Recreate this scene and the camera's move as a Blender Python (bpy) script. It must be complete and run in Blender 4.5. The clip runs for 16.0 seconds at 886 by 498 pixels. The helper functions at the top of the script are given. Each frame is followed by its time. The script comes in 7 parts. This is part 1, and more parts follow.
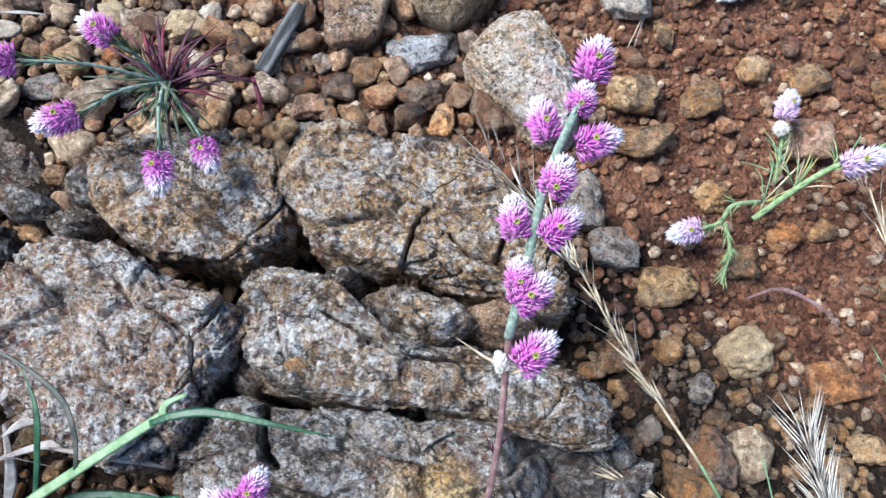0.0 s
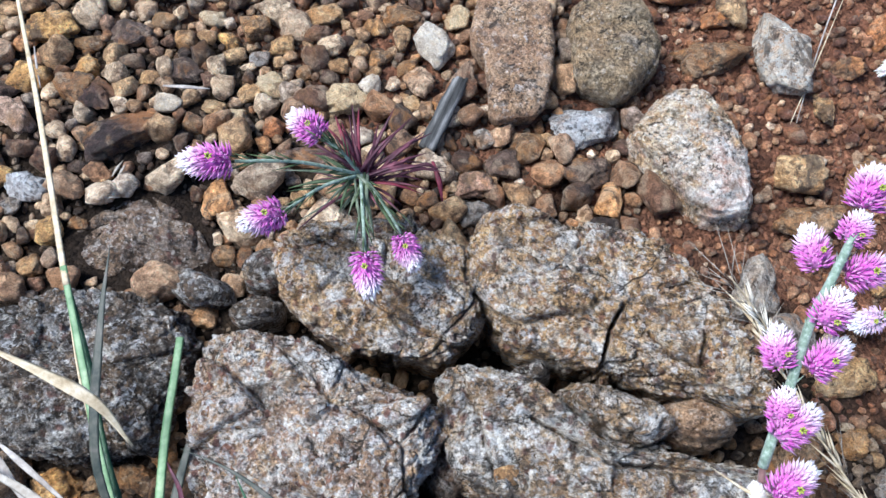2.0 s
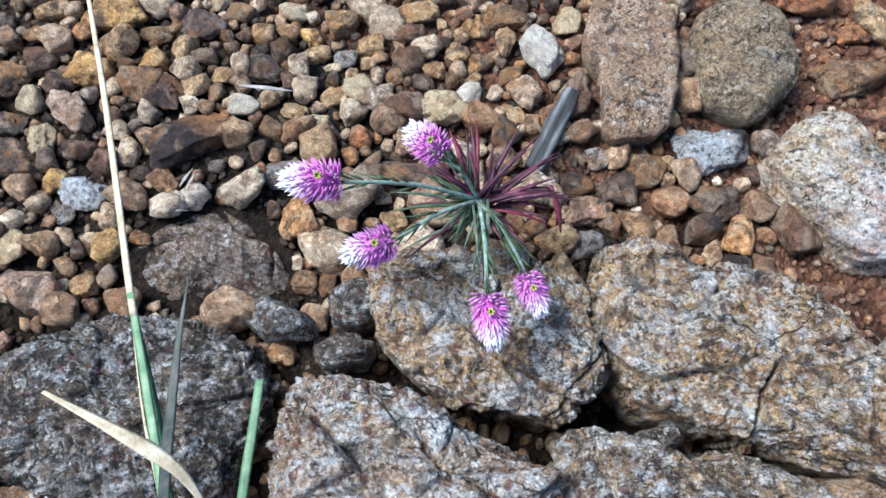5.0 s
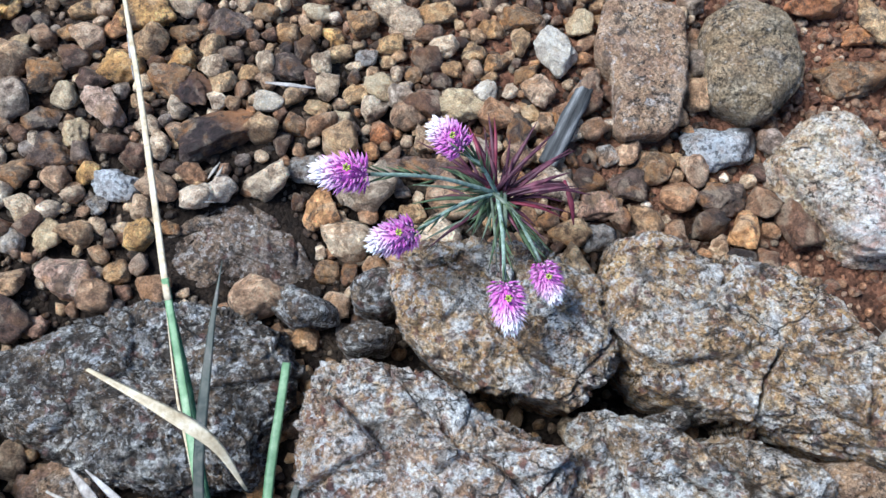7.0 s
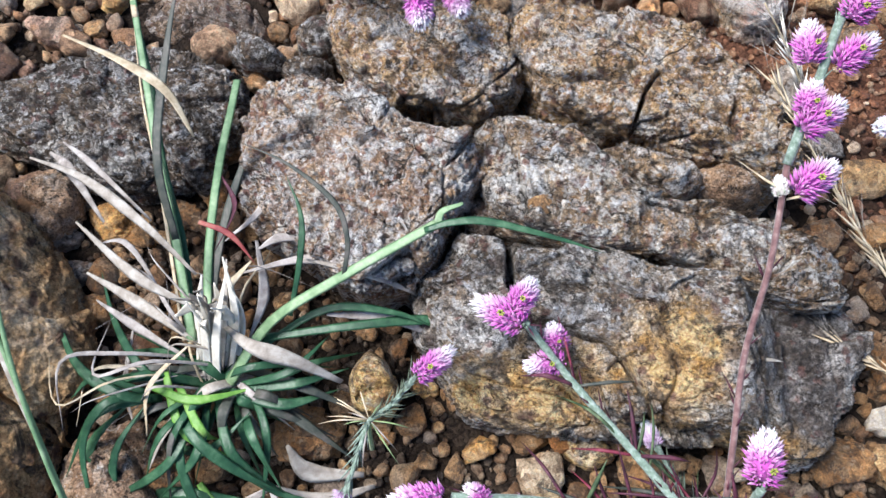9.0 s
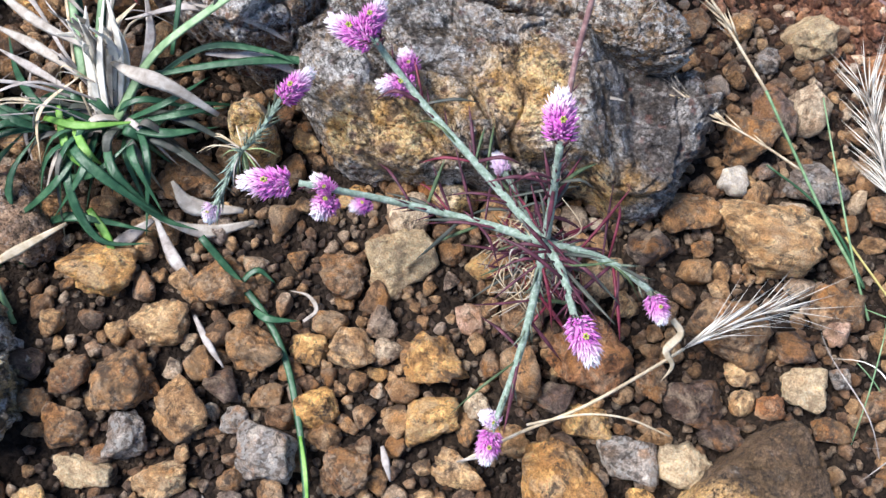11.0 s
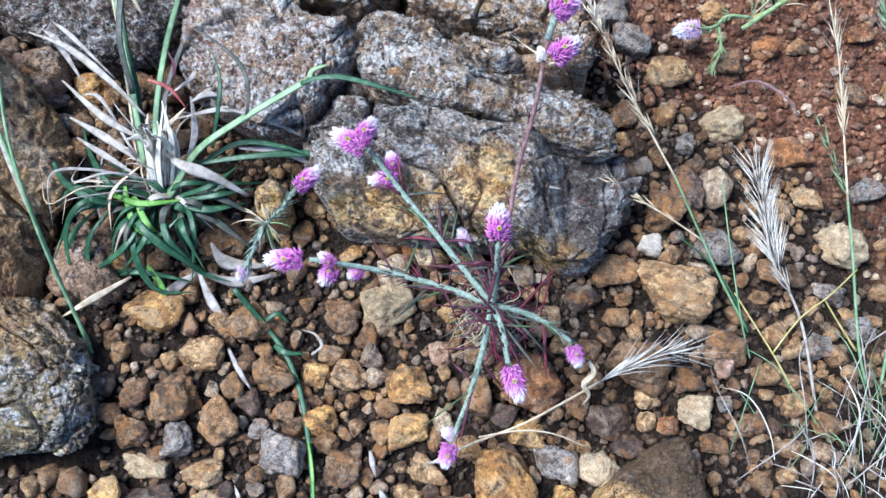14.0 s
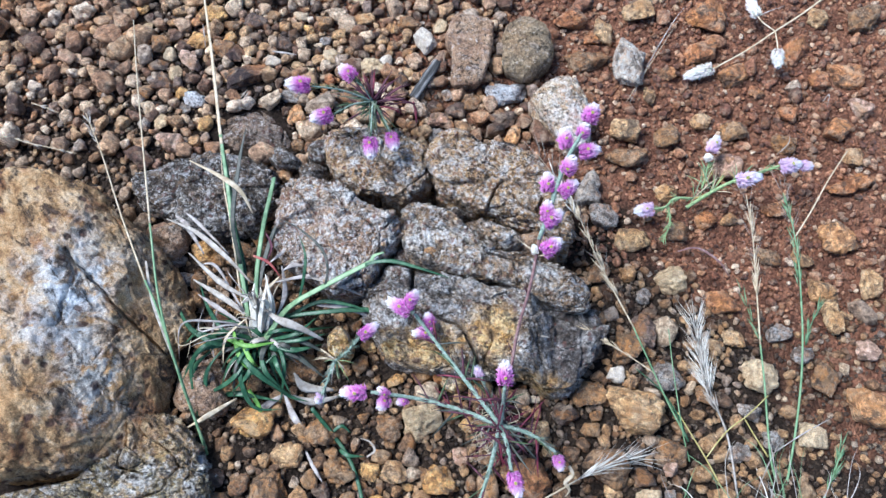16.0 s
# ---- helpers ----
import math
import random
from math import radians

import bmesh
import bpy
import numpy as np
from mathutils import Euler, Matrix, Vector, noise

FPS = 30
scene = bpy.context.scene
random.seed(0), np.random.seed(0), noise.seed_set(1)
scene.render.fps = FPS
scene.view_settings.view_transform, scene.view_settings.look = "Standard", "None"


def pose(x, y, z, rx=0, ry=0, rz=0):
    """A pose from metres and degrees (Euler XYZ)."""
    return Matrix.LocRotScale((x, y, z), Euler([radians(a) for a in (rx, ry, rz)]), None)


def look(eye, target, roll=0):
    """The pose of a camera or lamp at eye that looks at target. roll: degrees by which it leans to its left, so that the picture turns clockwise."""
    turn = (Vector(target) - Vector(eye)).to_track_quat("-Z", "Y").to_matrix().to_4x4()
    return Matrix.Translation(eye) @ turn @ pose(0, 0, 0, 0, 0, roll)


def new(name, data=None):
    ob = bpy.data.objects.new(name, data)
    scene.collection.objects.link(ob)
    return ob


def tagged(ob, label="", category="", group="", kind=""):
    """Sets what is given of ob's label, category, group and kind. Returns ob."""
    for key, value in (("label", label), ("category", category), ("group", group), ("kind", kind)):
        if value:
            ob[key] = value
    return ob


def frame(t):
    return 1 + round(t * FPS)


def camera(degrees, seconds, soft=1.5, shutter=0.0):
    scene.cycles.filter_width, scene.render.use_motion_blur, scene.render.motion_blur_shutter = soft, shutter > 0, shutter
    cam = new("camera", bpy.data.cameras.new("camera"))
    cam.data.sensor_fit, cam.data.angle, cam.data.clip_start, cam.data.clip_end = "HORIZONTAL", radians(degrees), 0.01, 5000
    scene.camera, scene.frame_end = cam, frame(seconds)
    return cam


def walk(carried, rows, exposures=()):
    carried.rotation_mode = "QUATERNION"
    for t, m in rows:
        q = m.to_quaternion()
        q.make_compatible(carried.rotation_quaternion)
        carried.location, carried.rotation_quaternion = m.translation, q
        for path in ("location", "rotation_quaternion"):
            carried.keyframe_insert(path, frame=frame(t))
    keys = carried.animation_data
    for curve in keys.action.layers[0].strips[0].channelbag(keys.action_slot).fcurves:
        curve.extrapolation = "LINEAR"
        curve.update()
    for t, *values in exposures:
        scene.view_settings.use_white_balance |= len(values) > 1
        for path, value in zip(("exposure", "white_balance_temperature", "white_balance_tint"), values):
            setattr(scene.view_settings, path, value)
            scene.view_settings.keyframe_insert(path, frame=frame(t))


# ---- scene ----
cam = camera(58.1, 16.0, soft=1.45)
METRES, EYE, TILT, LEAN, TURN = 1.0, 0.46, -70.0, 0.0, 0.0
ROWS = [
    (0.0, 0.0, 0.0, 0.0, 0.0, 0.0, -0.0),
    (0.5, -0.0106, -0.0038, 0.0073, 0.08, 0.12, -0.13),
    (1.0, -0.0244, 0.0021, 0.0091, 0.13, 0.1, -0.27),
    (1.5, -0.0608, 0.0094, 0.0267, 0.14, 0.13, -0.4),
    (2.0, -0.1045, 0.0095, 0.0497, 0.23, 0.19, -0.69),
    (2.5, -0.1397, 0.0238, 0.0625, 0.13, 0.3, -1.3),
    (3.0, -0.1568, 0.0502, 0.0685, 0.3, 0.32, -1.83),
    (3.5, -0.1627, 0.0664, 0.0673, 0.54, 0.3, -2.36),
    (6.0, -0.157, 0.0679, 0.0613, 1.13, 0.2, -3.2),
    (6.5, -0.1582, 0.0607, 0.0602, 1.24, 0.15, -3.34),
    (7.0, -0.1651, 0.0511, 0.0606, 1.3, 0.18, -3.49),
    (7.5, -0.1552, 0.0311, 0.0431, 1.47, 0.42, -3.63),
    (8.0, -0.144, 0.0159, 0.0057, 1.51, 0.45, -3.72),
    (8.5, -0.1199, 0.0034, -0.0432, 1.74, 0.24, -3.81),
    (9.0, -0.1103, -0.013, -0.0857, 1.64, 0.05, -3.88),
    (9.5, -0.094, -0.035, -0.1321, 1.81, -0.15, -3.99),
    (10.0, -0.0628, -0.0415, -0.1764, 2.01, -0.24, -4.15),
    (12.5, -0.0157, -0.0469, -0.2168, 2.31, -3.0, -4.82),
    (13.0, -0.0257, -0.0697, -0.2073, 2.4, -3.19, -5.03),
    (13.5, -0.022, -0.1079, -0.1727, 2.52, -3.3, -5.12),
    (14.0, -0.0049, -0.1725, -0.1465, 2.65, -3.36, -5.24),
    (14.5, -0.0085, -0.2646, -0.1158, 2.68, -3.44, -5.31),
    (15.0, -0.0111, -0.3337, -0.093, 2.71, -3.15, -5.46),
    (15.5, -0.0108, -0.38, -0.0697, 2.65, -1.65, -5.57),
    (16.0, -0.0231, -0.3874, -0.0645, 2.7, 0.7, -5.76),
]
walk(cam, [(t, pose(0, 0, EYE, TILT, LEAN, TURN) @ pose(METRES * x, METRES * y, METRES * z, 90 + pitch, roll, yaw)) for t, x, y, z, yaw, pitch, roll in ROWS], exposures=[(0.0, 0.58, 5500, 8), (2.5, 0.56, 5500, 8), (3.5, 0.58, 5300, 6), (6.0, 0.55, 5250, 5), (8.0, 0.56, 5400, 7), (9.0, 0.57, 5850, 11), (10.0, 0.63, 6050, 14), (12.5, 0.76, 5400, 10), (14.0, 0.66, 5200, 9), (16.0, 0.53, 5250, 9)])

# ---- daylight: open shade under a bright, thinly veiled sky ----
sky_world = bpy.data.worlds.new("sky")
scene.world = sky_world
sky_world.use_nodes = True
sky_nodes = sky_world.node_tree.nodes
sky_tex = sky_nodes.new("ShaderNodeTexSky")
sky_tex.sky_type, sky_tex.sun_disc = "NISHITA", False
sky_tex.sun_elevation, sky_tex.sun_rotation = radians(59), radians(281)
sky_tex.air_density, sky_tex.dust_density, sky_tex.ozone_density = 1.0, 0.6, 1.0
sky_world.node_tree.links.new(sky_tex.outputs[0], sky_nodes["Background"].inputs[0])
sky_nodes["Background"].inputs[1].default_value = 0.115
sun = new("sun", bpy.data.lights.new("sun", "SUN"))
sun.data.energy, sun.data.angle, sun.data.color = 4.95, radians(28), (1.0, 0.93, 0.83)
sun.matrix_world = look((-0.6, 0.12, 1.02), (0, 0, 0))


# ---- materials ----
class Shader:
    """A small builder for one node material."""

    def __init__(self, name, rough=0.85, spec=0.3):
        self.m = bpy.data.materials.new(name)
        self.m.use_nodes = True
        self.tree = self.m.node_tree
        self.bsdf = self.tree.nodes["Principled BSDF"]
        self.bsdf.inputs["Roughness"].default_value = rough
        self.bsdf.inputs["Specular IOR Level"].default_value = spec
        self.coord = None

    def add(self, kind, **values):
        node = self.tree.nodes.new(kind)
        for key, value in values.items():
            if key.startswith("in_"):
                node.inputs[key[3:].replace("_", " ")].default_value = value
        return node

    def link(self, a, b):
        self.tree.links.new(a, b)

    def place(self, random_shift=True):
        """Object coordinates in metres, shifted at random from thing to thing."""
        tex = self.add("ShaderNodeTexCoord")
        if not random_shift:
            self.coord = tex.outputs["Object"]
            return self
        info, scale, shift = self.add("ShaderNodeObjectInfo"), self.add("ShaderNodeMath"), self.add("ShaderNodeVectorMath")
        scale.operation = "MULTIPLY"
        scale.inputs[1].default_value = 7.0
        self.link(info.outputs["Random"], scale.inputs[0])
        self.link(tex.outputs["Object"], shift.inputs[0])
        self.link(scale.outputs[0], shift.inputs[1])
        self.coord = shift.outputs[0]
        return self

    def noise(self, scale, detail=4, rough=0.6, distort=0.0, stretch=None):
        node = self.add("ShaderNodeTexNoise", in_Scale=scale, in_Detail=detail, in_Roughness=rough, in_Distortion=distort)
        src = self.coord
        if stretch:
            mapping = self.add("ShaderNodeMapping", in_Scale=tuple(1 / c for c in stretch[:3]), in_Rotation=(0, 0, radians(stretch[3])))
            mapping.vector_type = "TEXTURE"
            self.link(self.coord, mapping.inputs[0])
            src = mapping.outputs[0]
        self.link(src, node.inputs["Vector"])
        return node.outputs[0]

    def cells(self, scale, feature="F1", random=1.0, warp=0.0):
        node = self.add("ShaderNodeTexVoronoi", in_Scale=scale, in_Randomness=random)
        node.feature = feature
        src = self.coord
        if warp:
            wob = self.add("ShaderNodeTexNoise", in_Scale=scale * 0.8, in_Detail=3.0)
            mul, addv = self.add("ShaderNodeVectorMath"), self.add("ShaderNodeVectorMath")
            mul.operation = "MULTIPLY"
            mul.inputs[1].default_value = (warp / scale,) * 3
            self.link(self.coord, wob.inputs["Vector"])
            self.link(wob.outputs["Color"], mul.inputs[0])
            self.link(mul.outputs[0], addv.inputs[0])
            self.link(self.coord, addv.inputs[1])
            src = addv.outputs[0]
        self.link(src, node.inputs["Vector"])
        return node

    def ramp(self, fac, stops, hard=False):
        node = self.add("ShaderNodeValToRGB")
        node.color_ramp.interpolation = "CONSTANT" if hard else "LINEAR"
        els = node.color_ramp.elements
        while len(els) < len(stops):
            els.new(0.5)
        for el, (pos, col) in zip(els, stops):
            el.position, el.color = pos, (*col, 1) if len(col) == 3 else col
        self.link(fac, node.inputs[0])
        return node.outputs[0]

    def mask(self, fac, low, high):
        return self.ramp(fac, [(low, (0, 0, 0)), (high, (1, 1, 1))])

    def mix(self, fac, a, b, blend="MIX"):
        node = self.add("ShaderNodeMix")
        node.data_type, node.blend_type = "RGBA", blend
        for value, socket in ((fac, node.inputs[0]), (a, node.inputs[6]), (b, node.inputs[7])):
            if isinstance(value, (int, float)):
                socket.default_value = value
            elif isinstance(value, tuple):
                socket.default_value = (*value, 1)
            else:
                self.link(value, socket)
        return node.outputs[2]

    def math(self, op, a, b=0.0):
        node = self.add("ShaderNodeMath")
        node.operation = op
        for value, socket in ((a, node.inputs[0]), (b, node.inputs[1])):
            if isinstance(value, (int, float)):
                socket.default_value = value
            else:
                self.link(value, socket)
        return node.outputs[0]

    def near(self, centre, radii, low, high):
        """1 round a place, fading out between low and high radii, with a ragged rim."""
        shift, scale, size = (self.add("ShaderNodeVectorMath") for _ in range(3))
        shift.operation, scale.operation, size.operation = "SUBTRACT", "DIVIDE", "LENGTH"
        shift.inputs[1].default_value, scale.inputs[1].default_value = centre, radii
        self.link(self.coord, shift.inputs[0])
        self.link(shift.outputs[0], scale.inputs[0])
        self.link(scale.outputs[0], size.inputs[0])
        rim = self.math("MULTIPLY", self.math("SUBTRACT", self.noise(0.9 / min(radii), 6, 0.65), 0.5), 2.4)
        reach = self.math("MULTIPLY", self.math("ADD", size.outputs[1 if len(size.outputs) > 1 else 0], rim), 0.5)
        return self.ramp(reach, [(low / 2, (1, 1, 1)), (high / 2, (0, 0, 0))])

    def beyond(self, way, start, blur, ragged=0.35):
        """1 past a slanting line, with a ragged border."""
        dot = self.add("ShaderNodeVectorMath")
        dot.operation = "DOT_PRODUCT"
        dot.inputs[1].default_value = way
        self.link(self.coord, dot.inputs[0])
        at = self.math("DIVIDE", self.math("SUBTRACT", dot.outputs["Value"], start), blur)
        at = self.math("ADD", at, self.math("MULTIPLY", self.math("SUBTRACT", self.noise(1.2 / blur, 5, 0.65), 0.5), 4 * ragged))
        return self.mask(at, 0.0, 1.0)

    def bump(self, height, distance, strength=1.0):
        node = self.add("ShaderNodeBump", in_Strength=strength, in_Distance=distance)
        self.link(height, node.inputs["Height"])
        self.link(node.outputs[0], self.bsdf.inputs["Normal"])

    def done(self, color):
        self.link(color, self.bsdf.inputs["Base Color"])
        return self.m


def rock_material(name, ground_tones, grains, stain=0.45, stain_tone=(0.03, 0.023, 0.018), grain_size=0.0028, grain_mix=0.75, rough=0.85, shaded_brown_side=None, cracked=True, patches=(), spots=0.0, tint=1.0, bleach=1.0, crumbly=0.5, garnets=0.75):
    """Weathered crystalline rock: broad tints, mineral grains a few millimetres wide, crumbly crevices, dark lichen stains and hairline cracks."""
    s = Shader(name, rough, 0.35).place(False)
    lift = 1.12
    grains = [(at, tuple(min(0.85, lift * c) if max(tone) > 0.15 else c for c in tone)) for at, tone in grains]
    base = s.ramp(s.noise(38, 6, 0.66, 0.5), [(at, tuple(min(0.8, lift * c) for c in tone)) for at, tone in ground_tones])
    warm = s.math("MULTIPLY", s.mask(s.noise(27, 6, 0.68, 0.6), 0.45, 0.56), 0.8 * tint)
    base = s.mix(warm, base, s.ramp(s.noise(90, 5, 0.7), [(0.35, (0.13, 0.07, 0.034)), (0.48, (0.38, 0.235, 0.115)), (0.66, (0.62, 0.46, 0.28))]))
    cell = s.cells(1 / grain_size, warp=0.9)
    split = s.add("ShaderNodeSeparateColor")
    s.link(cell.outputs["Color"], split.inputs[0])
    grain = s.ramp(split.outputs[0], grains, True)
    where = s.math("MULTIPLY", s.mask(s.noise(110, 4, 0.65), 0.4, 0.6), 0.85 * grain_mix)
    col = s.mix(where, base, grain)
    blotch = s.cells(0.4 / grain_size, warp=1.2)
    split2 = s.add("ShaderNodeSeparateColor")
    s.link(blotch.outputs["Color"], split2.inputs[0])
    col = s.mix(s.math("MULTIPLY", s.mask(s.noise(85, 3, 0.6), 0.5, 0.6), 0.55), col, s.ramp(split2.outputs[1], grains, True))
    flecks = s.cells(2.3 / grain_size, warp=0.8)
    split3 = s.add("ShaderNodeSeparateColor")
    s.link(flecks.outputs["Color"], split3.inputs[0])
    col = s.mix(s.math("MULTIPLY", s.math("GREATER_THAN", split3.outputs[2], 0.8), 0.4), col, s.ramp(split3.outputs[0], grains, True))
    pale = s.math("MULTIPLY", s.mask(s.noise(40, 7, 0.72, 0.6), 0.52, 0.6), 0.62 * bleach)
    col = s.mix(pale, col, s.ramp(s.noise(210, 5, 0.75), [(0.36, (0.14, 0.135, 0.13)), (0.46, (0.56, 0.58, 0.58)), (0.58, (0.87, 0.86, 0.83))]))
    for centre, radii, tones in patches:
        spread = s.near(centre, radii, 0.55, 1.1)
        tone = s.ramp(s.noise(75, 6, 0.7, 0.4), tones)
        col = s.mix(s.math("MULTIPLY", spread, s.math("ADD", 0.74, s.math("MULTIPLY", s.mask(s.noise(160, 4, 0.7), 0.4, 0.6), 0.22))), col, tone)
    if garnets:
        knobs = s.cells(165, warp=0.9)
        pick = s.add("ShaderNodeSeparateColor")
        s.link(knobs.outputs["Color"], pick.inputs[0])
        knob = s.math("MULTIPLY", s.math("SUBTRACT", 1.0, s.mask(knobs.outputs["Distance"], 0.3, 0.46)), s.math("GREATER_THAN", pick.outputs[0], 0.52))
        knob = s.math("MULTIPLY", knob, s.mask(s.noise(34, 3), 0.42, 0.52))
        col = s.mix(s.math("MULTIPLY", knob, garnets), col, s.ramp(pick.outputs[1], [(0.0, (0.07, 0.034, 0.032)), (0.5, (0.19, 0.085, 0.065)), (1.0, (0.11, 0.05, 0.045))]))
    # brown face beyond a slanting line, its shade mixed into the colour
    if shaded_brown_side:
        col = s.mix(s.math("MULTIPLY", s.beyond(*shaded_brown_side), 0.9), col, s.ramp(s.noise(70, 5, 0.7), [(0.35, (0.03, 0.02, 0.015)), (0.55, (0.1, 0.065, 0.042)), (0.7, (0.2, 0.14, 0.1))]))
    if spots:
        blot = s.cells(62, warp=0.7)
        pick = s.add("ShaderNodeSeparateColor")
        s.link(blot.outputs["Color"], pick.inputs[0])
        blot = s.math("MULTIPLY", s.math("SUBTRACT", 1.0, s.mask(blot.outputs["Distance"], 0.18, 0.42)), s.math("GREATER_THAN", pick.outputs[0], 0.55))
        col = s.mix(s.math("MULTIPLY", blot, spots), col, (0.06, 0.036, 0.028))
    fine = s.noise(800, 5, 0.75)
    col = s.mix(0.72, col, s.ramp(fine, [(0.33, (0.1, 0.1, 0.1)), (0.5, (0.57, 0.55, 0.54)), (0.66, (1.0, 1.0, 1.0))]), "OVERLAY")
    streak = s.noise(95, 8, 0.78, 0.4, (0.8, 1.25, 1.0, 14))
    stains = s.mask(streak, 0.67 - 0.14 * stain, 0.71 - 0.13 * stain)
    col = s.mix(s.math("MULTIPLY", stains, 0.9), col, s.ramp(s.noise(55, 3), [(0.42, stain_tone), (0.62, tuple(2.6 * c for c in stain_tone))]))
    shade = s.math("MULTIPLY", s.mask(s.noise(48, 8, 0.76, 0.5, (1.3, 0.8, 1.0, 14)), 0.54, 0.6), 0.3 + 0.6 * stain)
    col = s.mix(shade, col, s.ramp(s.noise(230, 4, 0.7), [(0.42, (0.028, 0.022, 0.018)), (0.56, (0.09, 0.07, 0.055)), (0.68, (0.34, 0.31, 0.27))]))
    # crumbly crevices between clusters of grains
    chinks = s.cells(210, "DISTANCE_TO_EDGE", 1.0, 1.5)
    chink = s.math("MAXIMUM", s.mask(chinks.outputs["Distance"], 0.0, 0.07), s.mask(s.noise(70, 4, 0.65), 0.4, 0.45))
    col = s.mix(s.math("MULTIPLY", s.math("SUBTRACT", 1.0, chink), crumbly), col, stain_tone)
    specks = s.math("MULTIPLY", s.mask(s.noise(300, 7, 0.8, 0.3), 0.535, 0.57), s.mask(s.noise(45, 4, 0.7), 0.4, 0.56))
    col = s.mix(s.math("MULTIPLY", specks, 0.85), col, stain_tone)
    crack = s.cells(19, "DISTANCE_TO_EDGE", 1.0, 1.3)
    line = s.mask(crack.outputs["Distance"], 0.0, 0.011)
    gate = s.mask(s.noise(15, 2), *((0.44, 0.5) if cracked else (0.0, 0.02)))
    line = s.math("MAXIMUM", line, gate)
    col = s.mix(line, stain_tone, col)
    pit = s.noise(260, 7, 0.78)
    relief = s.math("ADD", s.math("MULTIPLY", fine, 0.3), s.math("MULTIPLY", pit, 1.1))
    relief = s.math("ADD", relief, s.math("MULTIPLY", s.math("MINIMUM", line, s.math("ADD", chink, 1.0 - crumbly)), 0.7))
    relief = s.math("SUBTRACT", relief, s.math("MULTIPLY", s.math("MAXIMUM", stains, specks), 0.5))
    relief = s.math("SUBTRACT", relief, s.math("MULTIPLY", cell.outputs["Distance"], 0.5))
    relief = s.math("ADD", relief, s.math("MULTIPLY", split.outputs[1], 0.3))
    s.bump(relief, 0.0029)
    return s.done(col)


def pebble_material(name, tones, dust=(0.15, 0.08, 0.045), dusty=0.35, islands=False, speckle=None, clean=0.0, cap=None):
    """Gravel: each stone has a tint of its own out of tones, with mottling, pits and a film of soil."""
    s = Shader(name, 0.46, 0.5).place(not cap)
    if islands:
        pick = s.add("ShaderNodeNewGeometry").outputs["Random Per Island"]
    else:
        pick = s.add("ShaderNodeObjectInfo").outputs["Random"]
    tint = s.ramp(pick, tones)
    mottle = s.noise(170, 6, 0.72, 0.5)
    col = s.mix(1.0, tint, s.ramp(mottle, [(0.34, (0.22, 0.17, 0.14)), (0.44, (0.75, 0.7, 0.65)), (0.55, (1.2, 1.18, 1.15)), (0.66, (1.7, 1.68, 1.65))]), "MULTIPLY")
    facet = s.cells(250, warp=1.0)
    hue = s.add("ShaderNodeSeparateColor")
    s.link(facet.outputs["Color"], hue.inputs[0])
    col = s.mix(0.8, col, s.ramp(hue.outputs[0], [(0.0, (0.45, 0.42, 0.4)), (0.5, (0.95, 0.94, 0.92)), (1.0, (1.6, 1.6, 1.6))]), "MULTIPLY")
    if clean:
        col = s.mix(clean * 0.8, col, tint)
    crystal = s.math("MULTIPLY", s.mask(s.noise(62, 6, 0.7, 0.6), 0.51, 0.6), 0.6)
    col = s.mix(crystal, col, s.mix(0.5, tint, (0.8, 0.66, 0.45)))
    iron = s.math("MULTIPLY", s.mask(s.noise(48, 5, 0.68, 0.4), 0.51, 0.61), (0.3 if islands else 0.7) * (1 - clean))
    col = s.mix(iron, col, s.mix(0.3, (0.5, 0.235, 0.06), tint))
    fine = s.noise(900, 3, 0.7)
    col = s.mix(0.75, col, s.ramp(fine, [(0.3, (0.2, 0.19, 0.18)), (0.7, (0.92, 0.85, 0.85))]), "OVERLAY")
    if speckle:
        cell = s.cells(620, warp=1.4)
        split = s.add("ShaderNodeSeparateColor")
        s.link(cell.outputs["Color"], split.inputs[0])
        col = s.mix(s.math("MULTIPLY", s.mask(s.noise(160, 4, 0.65), 0.45, 0.56), 0.75), col, s.ramp(split.outputs[0], speckle, True))
    black = s.math("MULTIPLY", s.mask(s.noise(110, 7, 0.76, 0.4), 0.56, 0.62), (0.5 if islands else 0.85) * (1 - clean))
    crust = s.math("MULTIPLY", s.mask(s.noise(36, 8, 0.76, 0.5), 0.55, 0.6), (0.35 if islands else 0.8) * (1 - clean))
    col = s.mix(crust, col, s.ramp(s.noise(240, 4, 0.7), [(0.42, (0.035, 0.026, 0.021)), (0.55, (0.11, 0.075, 0.05)), (0.7, (0.32, 0.22, 0.13))]))
    if cap:
        col = s.mix(s.beyond(*cap[:3]), col, cap[3])
    col = s.mix(black, col, (0.045, 0.032, 0.024))
    film = s.math("MULTIPLY", s.mask(s.noise(70, 4, 0.6), 0.5, 0.68), dusty)
    col = s.mix(film, col, dust)
    pit = s.noise(380, 6, 0.76)
    s.bump(s.math("ADD", s.math("ADD", s.math("MULTIPLY", pit, 1.2), s.math("MULTIPLY", mottle, 0.9)), s.math("MULTIPLY", hue.outputs[1], 0.35)), 0.0034)
    return s.done(col)


